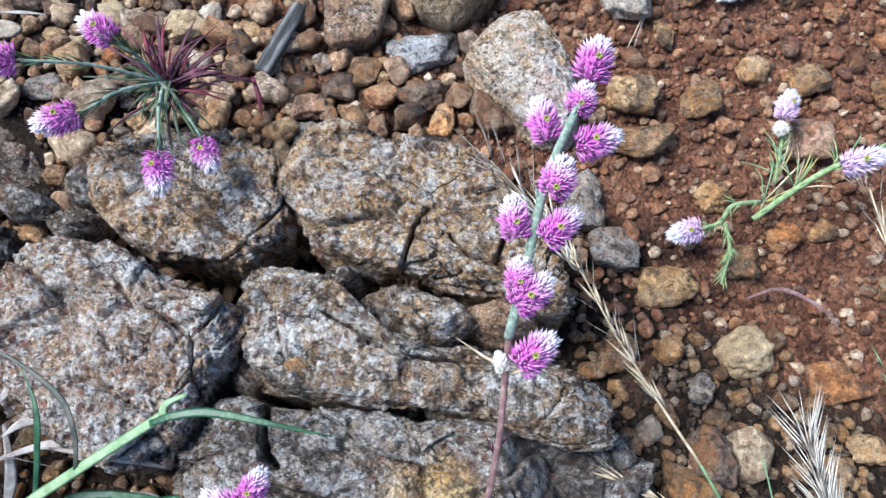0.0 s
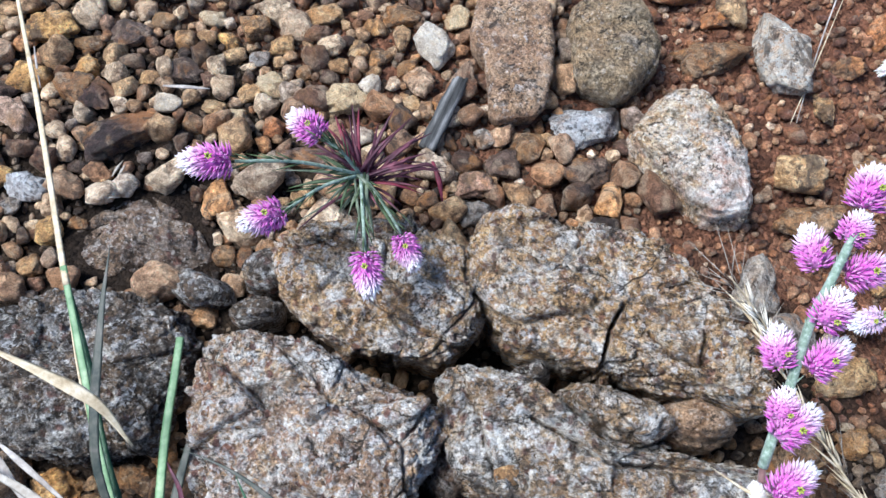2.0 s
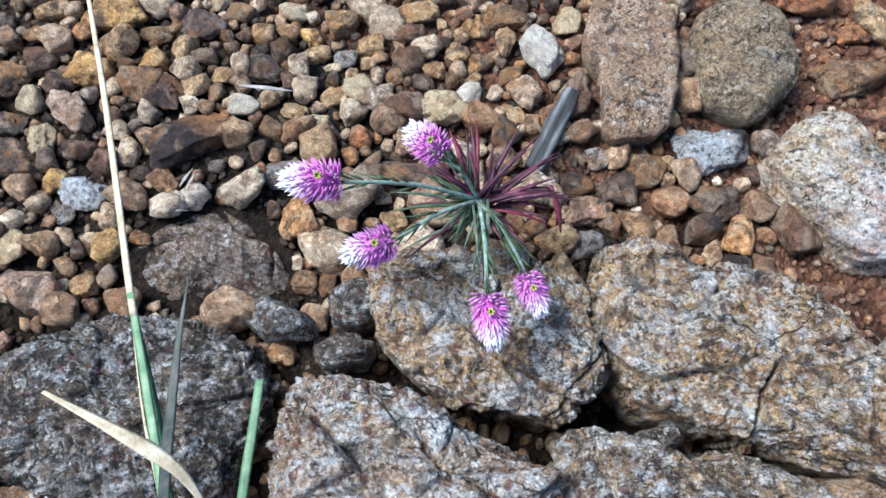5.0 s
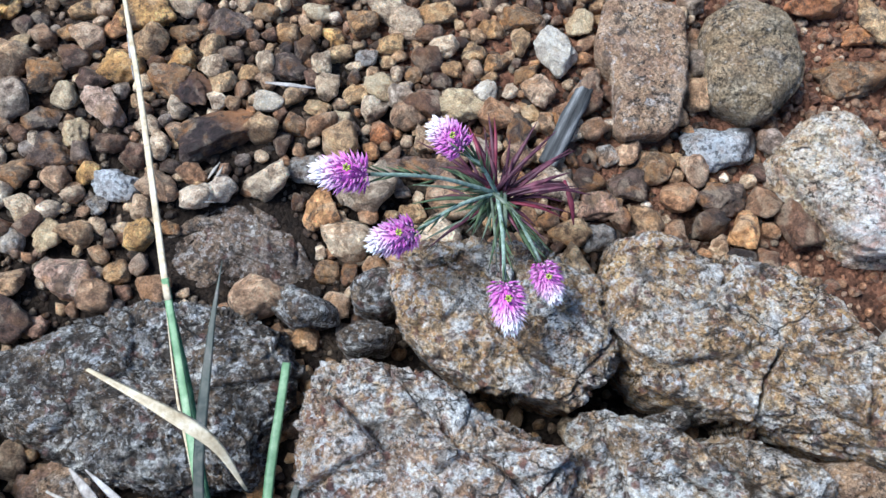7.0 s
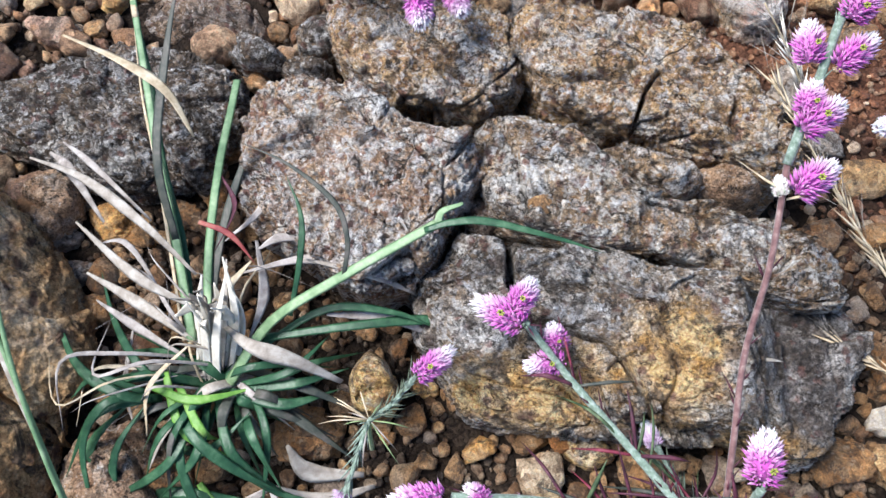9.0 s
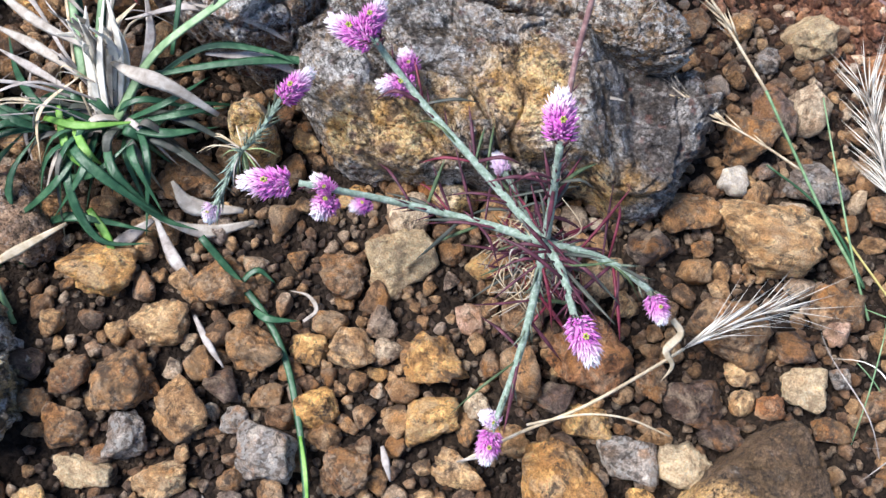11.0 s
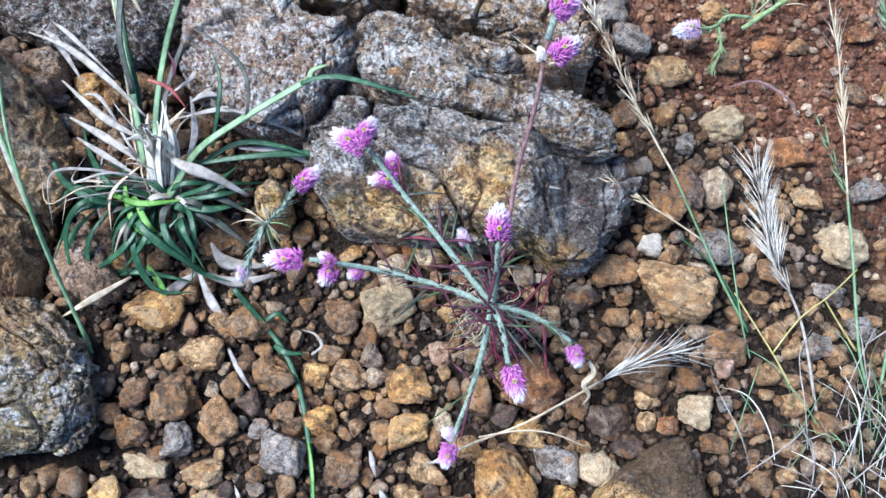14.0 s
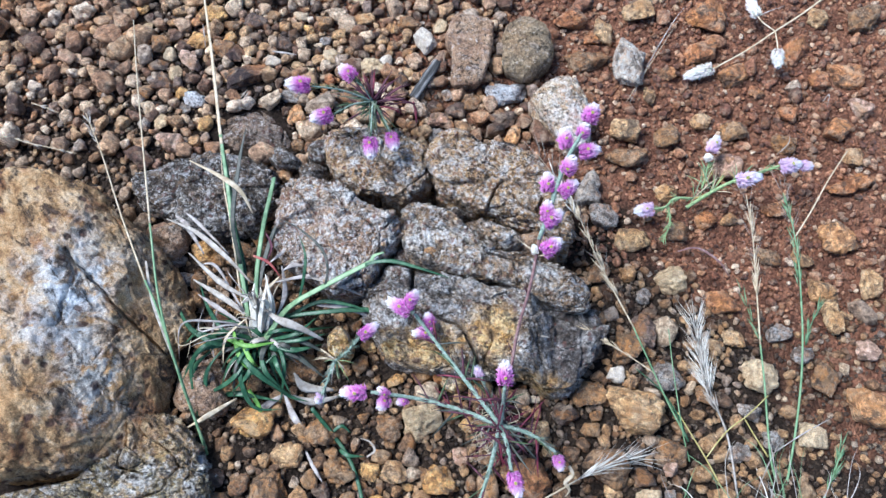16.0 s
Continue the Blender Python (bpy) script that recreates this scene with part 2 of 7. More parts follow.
WHITE_GRAIN, BLUE_GRAIN = (0.78, 0.75, 0.7), (0.52, 0.54, 0.56)
schist = rock_material("schist_rock", [(0.3, (0.089, 0.062, 0.044)), (0.45, (0.266, 0.177, 0.098)), (0.56, (0.371, 0.301, 0.212)), (0.7, (0.442, 0.424, 0.389))],
                       [(0.0, (0.0442, 0.0387, 0.0331)), (0.17, (0.497, 0.486, 0.464)), (0.4, BLUE_GRAIN), (0.55, (0.398, 0.265, 0.144)), (0.68, WHITE_GRAIN), (0.9, (0.155, 0.0774, 0.0553))], 0.80)
garnet = rock_material("garnet_rock", [(0.3, (0.180, 0.108, 0.072)), (0.46, (0.342, 0.235, 0.154)), (0.58, (0.433, 0.397, 0.352)), (0.7, (0.496, 0.505, 0.514))],
                       [(0.0, (0.0615, 0.041, 0.0359)), (0.12, (0.175, 0.0769, 0.0564)), (0.3, (0.512, 0.522, 0.533)), (0.55, WHITE_GRAIN), (0.75, (0.41, 0.277, 0.164)), (0.9, BLUE_GRAIN)], 0.50, garnets=0.9, bleach=1.25)
tawny = rock_material("tawny_rock", [(0.3, (0.119, 0.074, 0.044)), (0.44, (0.335, 0.207, 0.099)), (0.56, (0.454, 0.335, 0.198)), (0.7, (0.494, 0.454, 0.395))],
                      [(0.0, (0.0918, 0.0574, 0.0402)), (0.2, (0.482, 0.321, 0.15)), (0.45, (0.66, 0.6, 0.52)), (0.64, BLUE_GRAIN), (0.88, (0.298, 0.15, 0.0803))], 0.66, tint=1.2, bleach=1.0)
grey_schist = rock_material("grey_rock", [(0.32, (0.022, 0.018, 0.015)), (0.48, (0.065, 0.052, 0.042)), (0.6, (0.15, 0.125, 0.105)), (0.74, (0.4, 0.39, 0.37))],
                            [(0.0, (0.03, 0.027, 0.025)), (0.34, (0.34, 0.33, 0.32)), (0.52, (0.2, 0.135, 0.08)), (0.68, BLUE_GRAIN), (0.84, WHITE_GRAIN)], 0.9, tint=0.35, bleach=0.6)
dark_schist = rock_material("dark_rock", [(0.3, (0.03, 0.022, 0.018)), (0.45, (0.1, 0.068, 0.048)), (0.57, (0.19, 0.14, 0.105)), (0.72, (0.36, 0.34, 0.31))],
                            [(0.0, (0.03, 0.026, 0.024)), (0.3, (0.22, 0.14, 0.09)), (0.5, (0.42, 0.4, 0.38)), (0.75, (0.12, 0.08, 0.065)), (0.86, (0.6, 0.58, 0.55))], 0.45, grain_mix=0.5, tint=0.35, bleach=0.15)
ochre_rock = rock_material("ochre_rock", [(0.3, (0.12, 0.065, 0.03)), (0.4, (0.36, 0.19, 0.06)), (0.5, (0.58, 0.36, 0.13)), (0.6, (0.68, 0.5, 0.25)), (0.72, (0.62, 0.56, 0.45))],
                           [(0.0, (0.05, 0.033, 0.026)), (0.16, (0.56, 0.33, 0.1)), (0.5, (0.7, 0.5, 0.24)), (0.72, (0.36, 0.16, 0.06)), (0.9, (0.6, 0.53, 0.42))], 0.62, grain_mix=0.6, grain_size=0.0038, bleach=0.3, garnets=0.0)


OCHRE_TONES = [(0.31, (0.16, 0.08, 0.03)), (0.4, (0.52, 0.29, 0.075)), (0.5, (0.71, 0.455, 0.18)), (0.63, (0.76, 0.56, 0.29)), (0.76, (0.6, 0.54, 0.44))]
slab_rock = rock_material("slab_rock", [(0.3, (0.06, 0.048, 0.04)), (0.45, (0.19, 0.155, 0.12)), (0.57, (0.34, 0.3, 0.255)), (0.7, (0.5, 0.485, 0.45))],
                          [(0.0, (0.033, 0.03, 0.028)), (0.25, (0.42, 0.405, 0.38)), (0.5, (0.26, 0.185, 0.11)), (0.68, BLUE_GRAIN), (0.86, WHITE_GRAIN)], 0.72, cracked=False, spots=0.7,
                          patches=[((-0.065, -0.01, 0.045), (0.05, 0.022, 0.06), OCHRE_TONES), ((-0.003, 0.008, 0.06), (0.03, 0.034, 0.06), OCHRE_TONES), ((-0.1, -0.012, 0.03), (0.016, 0.012, 0.06), OCHRE_TONES),
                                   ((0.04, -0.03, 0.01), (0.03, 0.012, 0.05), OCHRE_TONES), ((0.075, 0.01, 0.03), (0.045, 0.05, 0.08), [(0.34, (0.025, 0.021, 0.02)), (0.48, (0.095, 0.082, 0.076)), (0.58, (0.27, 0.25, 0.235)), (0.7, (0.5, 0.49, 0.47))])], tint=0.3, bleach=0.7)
crusty_rock = rock_material("crusty_rock", [(0.3, (0.045, 0.04, 0.03)), (0.42, (0.19, 0.15, 0.085)), (0.52, (0.4, 0.33, 0.18)), (0.62, (0.5, 0.46, 0.36)), (0.72, (0.56, 0.57, 0.56))],
                            [(0.0, (0.04, 0.036, 0.03)), (0.25, (0.42, 0.35, 0.2)), (0.5, (0.55, 0.55, 0.53)), (0.7, BLUE_GRAIN), (0.85, (0.46, 0.34, 0.15))], 0.85, grain_size=0.005,
                            patches=[((-0.31, -0.115, 0.05), (0.035, 0.025, 0.1), [(0.32, (0.1, 0.05, 0.025)), (0.48, (0.34, 0.2, 0.09)), (0.62, (0.5, 0.36, 0.19)), (0.74, (0.55, 0.5, 0.42))])], garnets=0.0)


def boulder_material():
    """Weathered ochre boulder: slanting streaks, rusty and whitish stains, a pale blue lichen patch, dark pits and fine cracks."""
    s = Shader("boulder_rock", 0.82, 0.35).place(False)
    broad = s.noise(34, 8, 0.74, 0.4, (0.8, 1.2, 1.0, -42))
    col = s.ramp(broad, [(0.31, (0.09, 0.05, 0.027)), (0.4, (0.25, 0.14, 0.062)), (0.49, (0.43, 0.27, 0.125)), (0.59, (0.54, 0.39, 0.225)), (0.72, (0.6, 0.52, 0.42))])
    rust = s.mask(s.noise(26, 5, 0.65, 0.8, (0.6, 1.4, 1.0, -42)), 0.54, 0.64)
    col = s.mix(s.math("MULTIPLY", rust, 0.8), col, s.ramp(s.noise(90, 4, 0.7), [(0.35, (0.09, 0.036, 0.02)), (0.6, (0.3, 0.13, 0.05)), (0.75, (0.42, 0.24, 0.1))]))
    for centre, radii, tone in (((-0.39, -0.01, 0.115), (0.06, 0.085, 0.2), (0.56, 0.53, 0.48)), ((-0.315, -0.165, 0.05), (0.06, 0.035, 0.2), (0.5, 0.5, 0.47)), ((-0.36, -0.085, 0.06), (0.03, 0.05, 0.2), (0.46, 0.45, 0.42))):
        pale = s.math("MULTIPLY", s.near(centre, radii, 0.3, 1.15), s.mask(s.noise(60, 6, 0.7, 0.5), 0.42, 0.56))
        col = s.mix(pale, col, s.ramp(s.noise(140, 5, 0.7), [(0.33, tuple(0.3 * c for c in tone)), (0.47, tone), (0.65, tuple(min(0.8, 1.45 * c) for c in tone))]))
    blue = s.math("MULTIPLY", s.near((-0.392, -0.008, 0.115), (0.036, 0.06, 0.2), 0.3, 1.05), s.mask(s.noise(44, 6, 0.68, 0.5), 0.43, 0.53))
    col = s.mix(blue, col, s.ramp(s.noise(120, 5, 0.7), [(0.34, (0.1, 0.11, 0.13)), (0.46, (0.48, 0.53, 0.58)), (0.6, (0.74, 0.76, 0.77))]))
    dark = s.mask(s.noise(46, 8, 0.78, 0.5, (0.7, 1.4, 1.0, -48)), 0.545, 0.6)
    col = s.mix(s.math("MULTIPLY", dark, 0.85), col, (0.05, 0.036, 0.03))
    pits = s.cells(75, warp=0.8)
    pick = s.add("ShaderNodeSeparateColor")
    s.link(pits.outputs["Color"], pick.inputs[0])
    pit = s.math("MULTIPLY", s.math("SUBTRACT", 1.0, s.mask(pits.outputs["Distance"], 0.22, 0.34)), s.math("GREATER_THAN", pick.outputs[0], 0.62))
    col = s.mix(s.math("MULTIPLY", pit, 0.85), col, (0.07, 0.035, 0.03))
    fine = s.noise(700, 5, 0.75)
    col = s.mix(0.7, col, s.ramp(fine, [(0.33, (0.12, 0.12, 0.12)), (0.5, (0.54, 0.53, 0.52)), (0.68, (0.98, 0.98, 0.98))]), "OVERLAY")
    relief = s.math("ADD", s.math("MULTIPLY", fine, 0.25), s.math("MULTIPLY", s.noise(200, 6, 0.74), 1.3))
    relief = s.math("SUBTRACT", relief, s.math("MULTIPLY", s.math("ADD", pit, dark), 0.45))
    s.bump(relief, 0.0032)
    return s.done(col)


boulder_rock = boulder_material()
brown_rock = rock_material("brown_rock", [(0.3, (0.125, 0.075, 0.05)), (0.48, (0.288, 0.175, 0.106)), (0.62, (0.425, 0.3, 0.2)), (0.75, (0.525, 0.45, 0.375))],
                           [(0.0, (0.075, 0.05, 0.0375)), (0.3, (0.325, 0.213, 0.125)), (0.7, (0.45, 0.375, 0.3)), (0.9, (0.562, 0.55, 0.525))], 0.40, grain_mix=0.4, cracked=False, tint=0.5, bleach=0.0, crumbly=0.2, garnets=0.0)

quartz_rock = rock_material("quartz_rock", [(0.3, (0.2, 0.12, 0.07)), (0.43, (0.46, 0.31, 0.17)), (0.53, (0.62, 0.49, 0.33)), (0.63, (0.7, 0.62, 0.52)), (0.75, (0.6, 0.58, 0.56))],
                            [(0.0, (0.08, 0.06, 0.05)), (0.15, (0.68, 0.62, 0.54)), (0.5, (0.55, 0.34, 0.17)), (0.68, (0.74, 0.7, 0.64)), (0.9, (0.4, 0.24, 0.17))], 0.4, grain_mix=0.5, grain_size=0.0045, rough=0.55, tint=0.9, bleach=0.5, crumbly=0.1, garnets=0.0, cracked=False,
                            patches=[((0.07, 0.265, 0.02), (0.02, 0.035, 0.05), [(0.35, (0.4, 0.22, 0.16)), (0.47, (0.66, 0.52, 0.46)), (0.6, (0.8, 0.78, 0.75))])])
olive_rock = rock_material("olive_rock", [(0.3, (0.08, 0.06, 0.04)), (0.45, (0.2, 0.145, 0.085)), (0.58, (0.3, 0.235, 0.15)), (0.74, (0.45, 0.39, 0.3))],
                           [(0.0, (0.06, 0.045, 0.03)), (0.3, (0.25, 0.18, 0.1)), (0.65, (0.34, 0.28, 0.19)), (0.9, (0.5, 0.46, 0.4))], 0.45, grain_mix=0.45, cracked=False, tint=0.6, bleach=0.2, crumbly=0.2, garnets=0.0)
# ochre low face; the brown upper face has its shading painted in
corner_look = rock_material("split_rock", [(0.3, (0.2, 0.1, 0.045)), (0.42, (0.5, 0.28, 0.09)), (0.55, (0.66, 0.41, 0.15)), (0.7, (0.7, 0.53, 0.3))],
                            [(0.0, (0.06, 0.04, 0.03)), (0.1, (0.56, 0.33, 0.1)), (0.6, (0.68, 0.46, 0.19)), (0.9, (0.28, 0.13, 0.06))], 0.55, grain_mix=0.6, shaded_brown_side=((0.4, 0.916, 0.0), -0.131, 0.008), bleach=0.0, cracked=False, crumbly=0.0, garnets=0.0)

PALETTE = {
    "ochre": [(0, (0.58, 0.33, 0.105)), (0.5, (0.66, 0.43, 0.17)), (1, (0.56, 0.31, 0.1))],
    "brown": [(0, (0.3, 0.155, 0.06)), (0.5, (0.4, 0.23, 0.095)), (1, (0.23, 0.12, 0.055))],
    "tan": [(0, (0.5, 0.33, 0.155)), (0.5, (0.58, 0.41, 0.22)), (1, (0.43, 0.26, 0.115))],
    "cream": [(0, (0.7, 0.55, 0.34)), (0.5, (0.64, 0.49, 0.28)), (1, (0.74, 0.62, 0.43))],
    "dark": [(0, (0.075, 0.06, 0.054)), (0.5, (0.125, 0.087, 0.066)), (1, (0.14, 0.11, 0.1))],
    "pink": [(0, (0.46, 0.31, 0.23)), (0.5, (0.52, 0.38, 0.29)), (1, (0.42, 0.26, 0.18))],
    "grey": [(0, (0.3, 0.27, 0.235)), (0.5, (0.4, 0.37, 0.325)), (1, (0.24, 0.215, 0.19))],
    "white": [(0, (0.78, 0.7, 0.56)), (0.5, (0.74, 0.63, 0.47)), (1, (0.76, 0.72, 0.63))],
    "rust": [(0, (0.4, 0.17, 0.06)), (0.5, (0.44, 0.22, 0.09)), (1, (0.33, 0.13, 0.055))],
    "orange": [(0, (0.58, 0.27, 0.09)), (0.5, (0.54, 0.3, 0.13)), (1, (0.62, 0.33, 0.14))],
    "lichen": [(0, (0.5, 0.43, 0.34)), (1, (0.56, 0.52, 0.45))],
    "speckled": [(0, (0.56, 0.59, 0.61)), (1, (0.64, 0.66, 0.67))],
    "maroon": [(0, (0.05, 0.036, 0.032)), (1, (0.075, 0.045, 0.038))],
}
LOOKS = {"ochre": "ochre-yellow", "brown": "brown", "tan": "tan", "cream": "pale cream", "dark": "dark brown", "pink": "dull pinkish", "grey": "rough grey",
         "white": "whitish quartz", "rust": "rust-red", "orange": "bright orange", "lichen": "grey lichen-coated", "speckled": "black and white speckled", "maroon": "dark maroon"}
GRAINS = {"grey": [(0, (0.08, 0.07, 0.06)), (0.35, (0.36, 0.34, 0.31)), (0.7, (0.5, 0.49, 0.46))],
          "speckled": [(0, (0.05, 0.05, 0.055)), (0.4, (0.5, 0.52, 0.54)), (0.75, (0.62, 0.62, 0.6))],
          "lichen": [(0, (0.6, 0.6, 0.56)), (0.5, (0.66, 0.65, 0.6)), (0.85, (0.3, 0.2, 0.12))],
          "brown": [(0, (0.09, 0.06, 0.04)), (0.5, (0.3, 0.2, 0.11)), (0.85, (0.4, 0.32, 0.23))]}
CAPS = {"speckled": ((0.9, 0.35, 0.0), 0.008, 0.008, (0.03, 0.03, 0.033)), "maroon": ((0.75, 0.6, 0.0), 0.001, 0.012, (0.42, 0.19, 0.075))}
STAINS = {"brown": (0.341, 0.205, 0.0948), "pink": (0.399, 0.246, 0.127)}
pebble_looks = {k: pebble_material("%s_stone" % k, v, STAINS.get(k, (0.15, 0.08, 0.045)), dusty=0.6 if k in STAINS else 0.3, speckle=GRAINS.get(k), clean={"white": 0.7, "speckled": 0.45, "cream": 0.6}.get(k, 0.0), cap=CAPS.get(k)) for k, v in PALETTE.items()}
GRAVEL = {
    "tan": [(0, (0.045, 0.034, 0.030)), (0.1, (0.117, 0.069, 0.048)), (0.2, (0.216, 0.120, 0.070)), (0.3, (0.461, 0.308, 0.178)), (0.42, (0.576, 0.397, 0.210)), (0.52, (0.270, 0.172, 0.107)), (0.6, (0.530, 0.275, 0.115)),
            (0.68, (0.270, 0.241, 0.213)), (0.77, (0.691, 0.539, 0.357)), (0.85, (0.438, 0.275, 0.168)), (0.93, (0.714, 0.572, 0.399)), (1, (0.783, 0.672, 0.545))],
    "earthy": [(0, (0.1, 0.07, 0.05)), (0.2, (0.22, 0.135, 0.07)), (0.5, (0.36, 0.23, 0.11)), (0.75, (0.46, 0.31, 0.16)), (0.88, (0.3, 0.26, 0.22)), (1, (0.58, 0.47, 0.32))],
    # brown soil crumbs, with the shade of the gaps put into their colour
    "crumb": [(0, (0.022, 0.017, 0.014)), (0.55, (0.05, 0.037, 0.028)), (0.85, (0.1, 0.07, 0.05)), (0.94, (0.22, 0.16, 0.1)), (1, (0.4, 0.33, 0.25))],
    "red": [(0, (0.120, 0.059, 0.041)), (0.35, (0.228, 0.106, 0.062)), (0.6, (0.360, 0.178, 0.097)), (0.8, (0.456, 0.251, 0.138)), (0.92, (0.540, 0.370, 0.235)), (1, (0.696, 0.568, 0.428))],
}
gravel_looks = {k: pebble_material("%s_gravel" % k, v, islands=True) for k, v in GRAVEL.items()}
loose_looks = {k: pebble_material("%s_pebble" % k, v) for k, v in GRAVEL.items()}


def soil_material():
    s = Shader("soil", 0.95, 0.15).place(False)
    pos = s.add("ShaderNodeSeparateXYZ")
    s.link(s.coord, pos.inputs[0])
    red_side = s.math("ADD", s.math("MULTIPLY", pos.outputs[0], 1.3), s.math("MULTIPLY", pos.outputs[1], 2.0))
    red_side = s.math("ADD", red_side, s.math("MULTIPLY", s.noise(9, 3), 0.9))
    red = s.mask(red_side, 0.8, 1.2)
    # dark brown soil, deepened further to stand for shade between stones
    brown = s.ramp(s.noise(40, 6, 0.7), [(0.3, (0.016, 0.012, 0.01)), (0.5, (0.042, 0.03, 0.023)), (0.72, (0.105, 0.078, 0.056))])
    rust = s.ramp(s.noise(36, 6, 0.7), [(0.3, (0.1, 0.05, 0.034)), (0.5, (0.27, 0.128, 0.08)), (0.72, (0.44, 0.24, 0.15))])
    here = s.near((0.0, 0.1, 0.0), (0.75, 0.65, 50.0), 0.8, 1.3)
    away = s.mask(s.noise(1.6, 5, 0.62, 0.5), 0.36, 0.64)
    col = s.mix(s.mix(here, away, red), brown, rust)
    stony = s.ramp(s.noise(55, 5, 0.75), [(0.38, (0.05, 0.034, 0.026)), (0.5, (0.2, 0.135, 0.09)), (0.66, (0.42, 0.33, 0.23))])
    col = s.mix(s.mix(here, (0.75, 0.75, 0.75), (0.0, 0.0, 0.0)), col, stony)
    crumbs = s.cells(420, warp=0.8)
    split = s.add("ShaderNodeSeparateColor")
    s.link(crumbs.outputs["Color"], split.inputs[0])
    col = s.mix(0.85, col, s.ramp(split.outputs[0], [(0, (0.25, 0.24, 0.23)), (0.6, (0.55, 0.53, 0.5)), (0.9, (0.75, 0.7, 0.62)), (1, (0.97, 0.95, 0.9))]), "OVERLAY")
    grit = s.noise(600, 5, 0.75)
    lumps = s.math("SUBTRACT", 1.0, crumbs.outputs["Distance"])
    s.bump(s.math("ADD", s.math("MULTIPLY", lumps, 1.0), s.math("MULTIPLY", grit, 1.4)), 0.005)
    return s.done(col)


soil_look = soil_material()


# ---- shaping helpers ----
def link_mesh(name, verts, faces, material, smooth=True):
    me = bpy.data.meshes.new(name)
    me.from_pydata([tuple(v) for v in verts], [], [tuple(f) for f in faces])
    me.materials.append(material)
    if smooth:
        me.shade_smooth()
    me.update()
    return me


def part(name, mesh, parent, label=""):
    """A mesh as one piece under a thing or under a part."""
    ob = new(name, mesh)
    ob.parent = parent
    if label:
        ob["label"] = label
    return ob


def soil_height(x, y):
    """The bare ground: falls gently to the red hollow, with small swells."""
    hollow = math.exp(-((x - 0.24) ** 2 + (y - 0.2) ** 2) / 0.0225)
    swell = 0.006 * noise.noise((x * 9, y * 9, 1.7)) if abs(x) < 3 and abs(y) < 3 else 0.0
    bed = ((x + 0.065) / 0.165) ** 2 + ((y - 0.1) / 0.095) ** 2    # the rocks stand in a shallow pit
    pit = 0.016 * max(0.0, min(1.0, (1.25 - bed) / 0.5))
    return -0.004 - 0.06 * max(-1.0, min(1.0, x)) - 0.014 * hollow + swell - pit


def ico(sub):
    bm = bmesh.new()
    bmesh.ops.create_icosphere(bm, subdivisions=sub, radius=1.0)
    v = np.array([p.co[:] for p in bm.verts])
    f = np.array([[p.index for p in face.verts] for face in bm.faces])
    bm.free()
    return v, f


ICO = {sub: ico(sub) for sub in (1, 2, 3, 4)}


def stone_shape(seed, sub, planes=13, sharp=16.0, rough=0.05):
    """A chipped stone of about unit radius: a ball cut by random planes, with softened edges."""
    rng = np.random.default_rng(seed)
    d, f = ICO[sub]
    n = rng.normal(size=(planes, 3))
    n = np.concatenate([n, np.vstack([np.eye(3), -np.eye(3)]) + rng.normal(size=(6, 3)) * 0.25])
    n /= np.linalg.norm(n, axis=1)[:, None]
    h = np.concatenate([rng.uniform(0.56, 0.92, planes), rng.uniform(0.78, 1.0, 6)])
    r = (np.maximum(0.0, d @ n.T) / h) ** sharp
    r = np.minimum(1.5, (r.sum(axis=1) + 1e-9) ** (-1 / sharp))
    off = Vector((seed * 3.7 % 50, seed * 1.3 % 50, 0))
    bumps = np.array([noise.fractal(Vector(p) * 1.9 + off, 0.75, 2.1, 5) for p in d])
    if sub > 2:                                      # chipped facets
        for i, p in enumerate(d):
            q = Vector(p) * 2.6 + off
            sites = noise.voronoi(q)[1]
            pick = noise.cell_vector(sites[0] * 9.7)
            bumps[i] += (pick.x - 0.5) * 0.8 + (q - sites[0]).dot(pick - Vector((0.5, 0.5, 0.5))) * 1.1
    v = d * (r + rough * bumps)[:, None]
    low, high = v.min(axis=0), v.max(axis=0)
    return (v - (low + high) / 2) / ((high - low) / 2), f


placed = []          # (x, y, radius) of what lies on the ground, so that gravel fills the rest


def stone(x, y, length, width, turn, look_key):
    """One stone bedded in the soil."""
    seed = len(placed) + 11
    rng = random.Random(seed)
    tall = min(length, width) * rng.uniform(0.62, 0.85)
    v, f = stone_shape(seed, 4 if length > 0.022 else 3, rng.choice((6, 8, 10)), rng.choice((40.0, 60.0, 80.0)), rng.uniform(0.09, 0.15))
    v = v * np.array([length, width, tall]) / 2
    ob = new("stone", link_mesh("stone", v, f, pebble_looks[look_key]))
    ob.matrix_world = pose(x, y, soil_height(x, y) + tall * rng.uniform(0.26, 0.38), rng.uniform(-9, 9), rng.uniform(-9, 9), turn)
    size = "small" if length < 0.018 else "thumb-sized" if length < 0.034 else "large"
    form = "flat" if width < 0.6 * length else "angular" if seed % 3 else "blunt"
    tagged(ob, "%s %s %s stone bedded in the soil" % (size, form, LOOKS[look_key]), "stone", "stones on the ground")
    placed.append((x, y, 0.5 * math.sqrt(length * width)))
    return ob


hulls = []


def inside(x, y, outline):
    hit, j = False, len(outline) - 1
    for i, (px, py) in enumerate(outline):
        qx, qy = outline[j]
        if (py > y) != (qy > y) and x < (qx - px) * (y - py) / (qy - py) + px:
            hit = not hit
        j = i
    return hit


